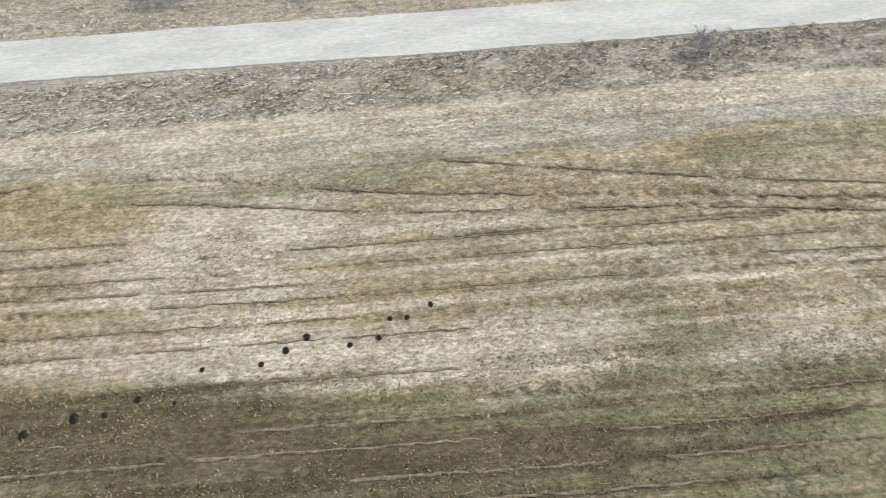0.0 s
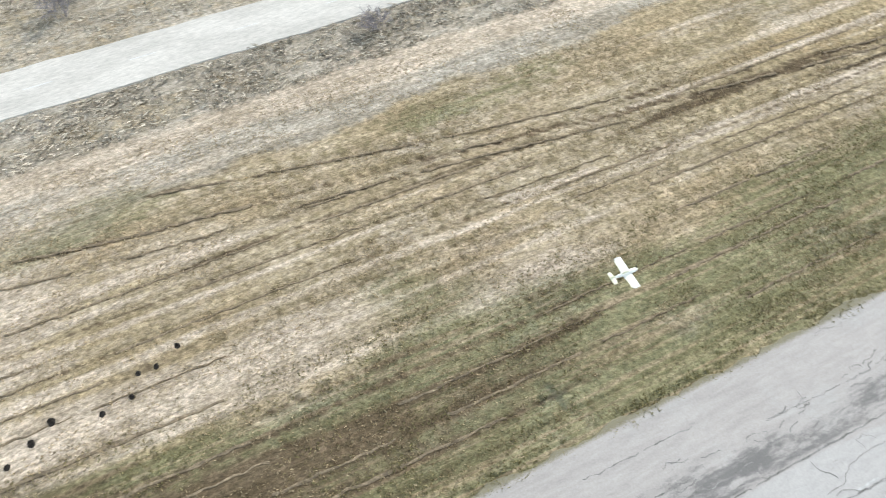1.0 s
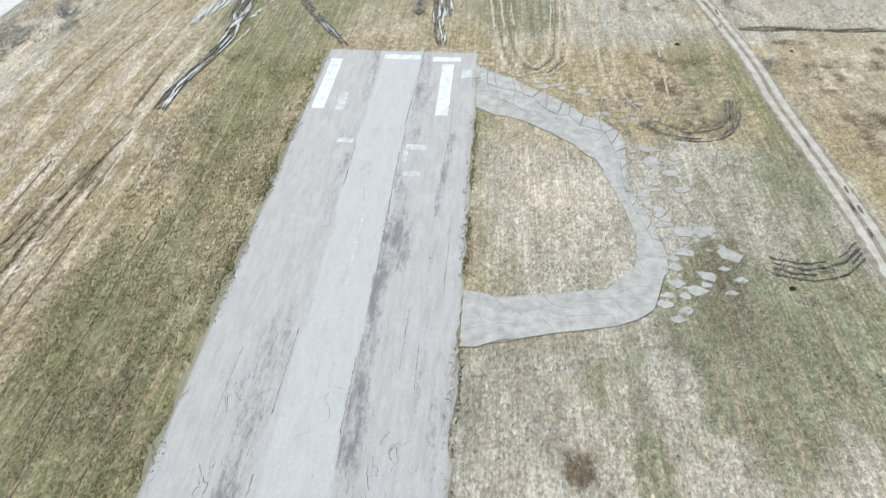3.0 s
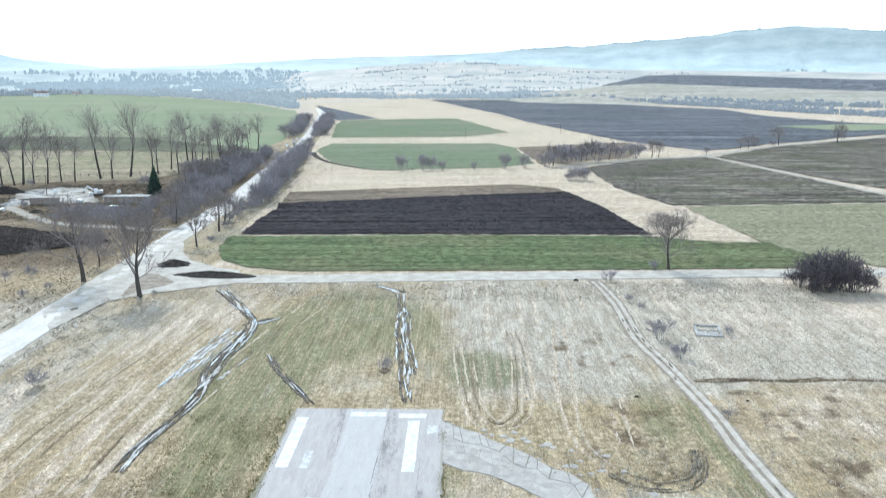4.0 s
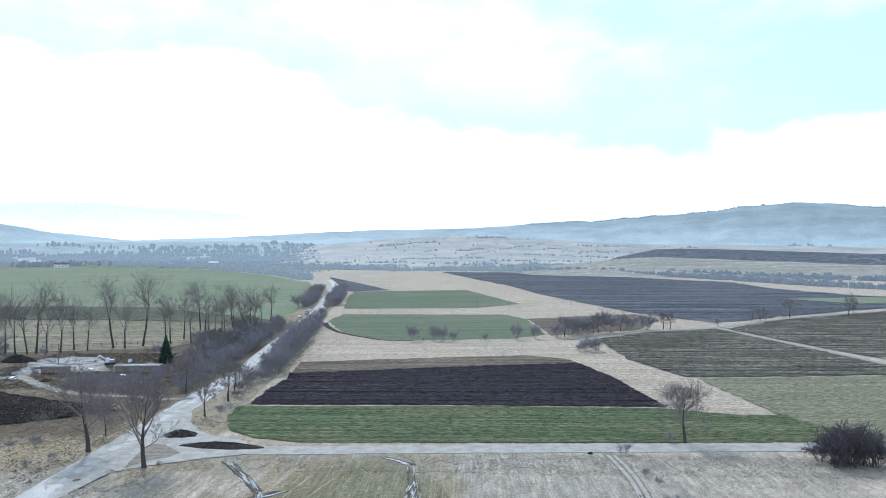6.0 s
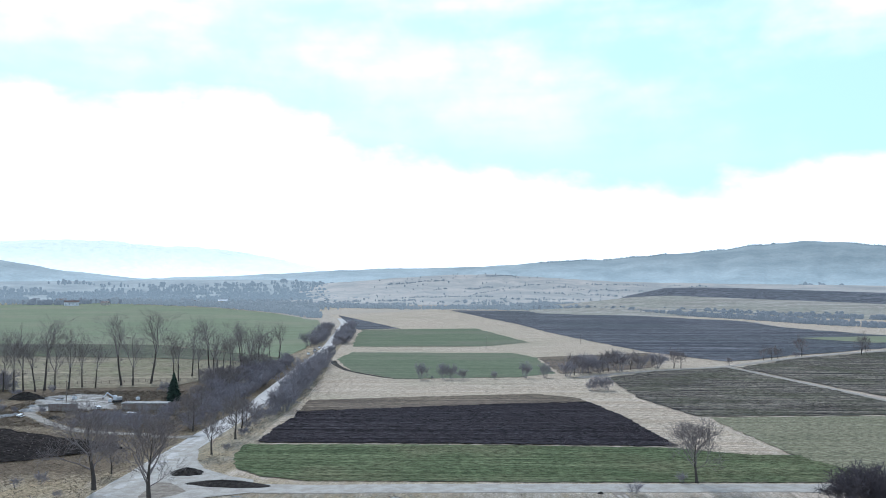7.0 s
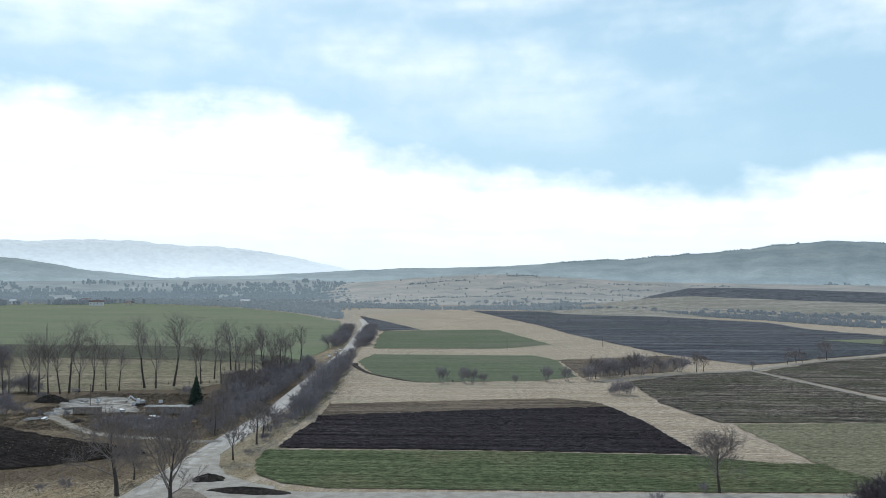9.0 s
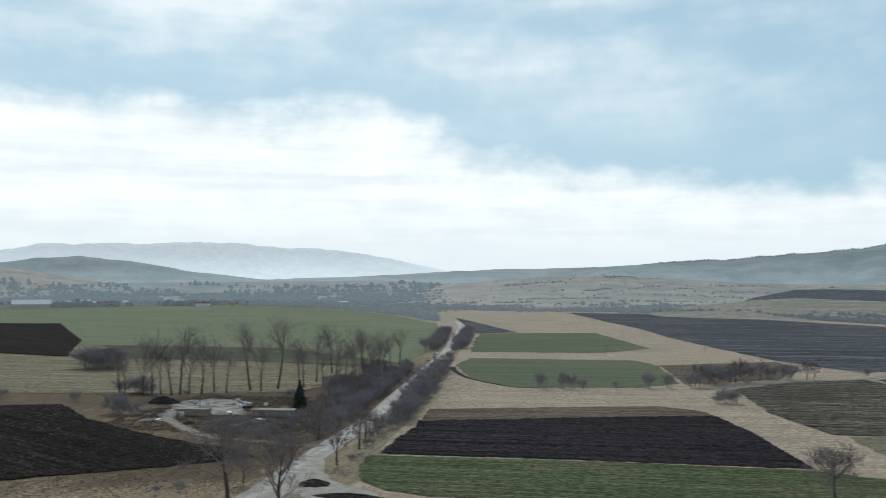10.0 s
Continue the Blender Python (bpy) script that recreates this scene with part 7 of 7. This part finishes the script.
p = np.concatenate([scatter(11000, -71.8, -64.5, -60, 118, 1, 0.24), scatter(2500, -71.4, -60, 112, 172, 21, 0.4)])
tufts("verge_weeds", p, "dead_grass", "tall grey dead weeds in the road verge", 6, (0.10, 0.36), 0.042, 1.2, 1, (1.2, -0.5))
p = scatter(15000, -98, -80.5, -60, 150, 2)
tufts("roadside_weeds", p, "dead_grass", "dead weeds beyond the road", 6, (0.08, 0.28), 0.05, 1.8, 2)
p = scatter(95000, -63, -22.6, -40, 92, 3)
tufts("meadow_grass", p, "short_grass", "short mown dead grass", 3, (0.04, 0.15), 0.026, 0.9, 3)
p = scatter(36000, -36, -22.4, -40, 110, 4)
tufts("green_grass", p, "green_grass", "short olive green grass beside the runway", 4, (0.04, 0.15), 0.022, 0.9, 4)
p = scatter(36000, -1.0, 34, -5, 100, 5)
lo = near_line(p[:, 0], p[:, 1], loop_outer[::3])
li = near_line(p[:, 0], p[:, 1], loop_inner[::3])
p = p[(lo > 0.3) & (li > 0.3) & (lo + li > 6.5) & ((p[:, 0] > 0) | (p[:, 1] < 50))]
p = p[(p[:, 0] < 33.8)]
tufts("rough_grass", p, "dead_grass", "rough dead grass beside the taxiway", 4, (0.05, 0.25), 0.025, 0.8, 5)
p = scatter(16000, 37.5, 75, 60, 185, 6)
tufts("heath_grass", p, "dead_grass", "bleached dead grass beyond the track", 4, (0.08, 0.28), 0.03, 0.8, 6)
p = scatter(9000, -22.7, -21.3, -40, 112, 7)
p2 = scatter(5000, -2.1, -1.2, -10, 112, 8)
tufts("edge_grass", np.concatenate([p, p2]), "green_grass", "grass creeping over the runway edge", 4, (0.05, 0.2), 0.03, 0.9, 7)


def inside(p, poly):
    """Which places lie in a polygon."""
    hit = np.zeros(len(p), bool)
    for (ax, ay), (bx, by) in zip(poly, poly[1:] + poly[:1]):
        cross = ((ay > p[:, 1]) != (by > p[:, 1])) & (p[:, 0] < (bx - ax) * (p[:, 1] - ay) / (by - ay + 1e-9) + ax)
        hit ^= cross
    return hit


def clods(name, p, size, mat, label, seed, z=0.1):
    """Clods of earth turned up by the plough."""
    rs = np.random.RandomState(seed)
    n = len(p)
    r = size[0] + (size[1] - size[0]) * rs.rand(n) ** 2
    a = rs.rand(n) * 2 * math.pi
    tip = np.stack([p[:, 0] + rs.randn(n) * 0.1 * r, p[:, 1] + rs.randn(n) * 0.1 * r, z + r * (0.7 + 0.6 * rs.rand(n))], 1)
    ring = [np.stack([p[:, 0] + r * (0.7 + 0.6 * rs.rand(n)) * np.cos(a + k * math.pi / 2), p[:, 1] + r * (0.7 + 0.6 * rs.rand(n)) * np.sin(a + k * math.pi / 2), np.full(n, z - 0.08)], 1) for k in range(4)]
    v = np.stack([*ring, tip], 1).reshape(-1, 3)
    k = np.arange(n)[:, None] * 5
    f = np.concatenate([k + np.array([[i, (i + 1) % 4, 4]]) for i in range(4)])
    me = bpy.data.meshes.new(name)
    me.vertices.add(len(v))
    me.vertices.foreach_set("co", v.ravel())
    me.loops.add(f.size)
    me.loops.foreach_set("vertex_index", f.ravel())
    me.polygons.add(len(f))
    me.polygons.foreach_set("loop_start", np.arange(0, f.size, 3))
    me.update(calc_edges=True)
    me.materials.append(MAT[mat])
    return tagged(new(name, me), label, "soil", kind="stuff")


def in_rows(n, x0, x1, y0, y1, gap, slope, seed):
    """Places in rows a gap apart, with gaps and waves."""
    rs = np.random.RandomState(seed)
    x = x0 + (x1 - x0) * rs.rand(n)
    y = y0 + np.round((y1 - y0) * rs.rand(n) / gap) * gap + rs.randn(n) * gap * 0.16
    y = y + (x - x0) * slope + 1.2 * (cloudy(x * 0.03, y * 0.01, seed, 2) - 0.5)
    p = np.stack([x, y], 1)
    return p[cloudy(x * 0.06, y * 0.2, seed + 3, 3) > 0.3 + 0.3 * rs.rand(n)]


plough_rim = [(-60, 242.5), (-60, 263), (-59, 288), (-61, 299), (-32, 308), (8, 322), (41, 330), (48, 298), (54, 244), (-4, 244)]
p = in_rows(44000, -62, 56, 236, 334, 1.1, 0.05, 41)
clods("soil_clods", p[inside(p, plough_rim)], (0.08, 0.34), "clods", "clods of black earth on the ploughed field", 1)
left_rim = [(-290, 295), (-226, 302), (-205, 310), (-177, 281), (-145, 258), (-115, 242), (-98, 235), (-94, 229), (-111, 214), (-127, 203), (-142, 192), (-170, 173), (-290, 152)]
p = in_rows(60000, -290, -92, 120, 420, 1.5, -0.55, 42)
clods("soil_clods", p[inside(p, left_rim)], (0.10, 0.42), "grey_clods", "clods of black earth beside the yard", 2)
row_rim = [(62, 414), (64, 342), (75, 299), (136, 307), (162, 311), (154, 349), (132, 469), (92, 450)]
p = in_rows(16000, 60, 166, 292, 472, 2.2, 0.04, 43)
tufts("field_weeds", p[inside(p, row_rim)], "weeds", "pale weeds in the ploughed rows", 3, (0.1, 0.4), 0.09, 0.6, 43)
wheat_rim = [(-62, 237), (-2, 240.5), (53, 240), (63, 235), (85, 232), (89, 213), (80, 202.5), (24, 199), (-38, 196.5), (-49, 201), (-57, 210), (-61, 224)]
p = in_rows(60000, -64, 92, 192, 244, 0.75, 0.035, 44)
tufts("wheat_blades", p[inside(p, wheat_rim)], "young_wheat", "young green wheat in rows", 3, (0.1, 0.25), 0.06, 0.6, 44)

# weeds and dead grass between the fields
p = scatter(15000, -60, 31, 92, 184, 13, 0.32)
p = p[((p[:, 0] < RX0 - 0.5) | (p[:, 0] > RX1 + 0.5) | (p[:, 1] > RY1 + 0.5)) & (near_line(p[:, 0], p[:, 1], loop_outer[::3]) > 1.0) & (near_line(p[:, 0], p[:, 1], loop_inner[::3]) > 5.0) & ~inside(p, apron)]
tufts("far_meadow_grass", p, "short_grass", "short dead grass beyond the runway", 3, (0.05, 0.18), 0.03, 0.9, 13)
p = scatter(30000, -200, -80, 140, 262, 9, 0.3)
p = p[~inside(p, left_rim) & (near_line(p[:, 0], p[:, 1], side_line[::2]) > 2.6) & (near_line(p[:, 0], p[:, 1], main_line[::2]) > 4.6)]
tufts("brown_weeds", p, "brown_weeds", "brown dead weeds beyond the road", 4, (0.08, 0.28), 0.05, 1.4, 9)
p = scatter(30000, -165, -92, 262, 350, 10, 0.3)
p = p[~inside(p, YARD) & ~inside(p, left_rim) & (near_line(p[:, 0], p[:, 1], side_line[::2]) > 2.6)]
tufts("yard_weeds", p, "brown_weeds", "brown dead weeds around the building yard", 4, (0.12, 0.5), 0.06, 1.2, 10)
p = scatter(26000, -76, 60, 196, 420, 11, 0.3)
p = p[~inside(p, plough_rim) & ~inside(p, wheat_rim) & ~inside(p, row_rim) & ~inside(p, apron) & (p[:, 0] > -0.036 * (p[:, 1] - 240) - 71.5) & ((p[:, 0] < -58) | (p[:, 1] > 340) | (p[:, 0] > 45))]
tufts("verge_grass", p[p[:, 0] < -55], "brown_weeds", "brown dead grass between the road and the fields", 3, (0.08, 0.3), 0.05, 1.6, 14)
p = p[p[:, 0] >= -55]
tufts("field_margin_grass", p, "beige_weeds", "beige dead grass on the field margins", 3, (0.05, 0.18), 0.05, 1.8, 11)
p = scatter(16000, -66, 80, 170, 187, 12, 0.3)
p = p[(near_line(p[:, 0], p[:, 1], cross_line[::2]) > 4.2) & ~inside(p, apron)]
tufts("roadside_grass", p, "beige_weeds", "beige dead grass beside the cross road", 3, (0.05, 0.2), 0.04, 1.6, 12)
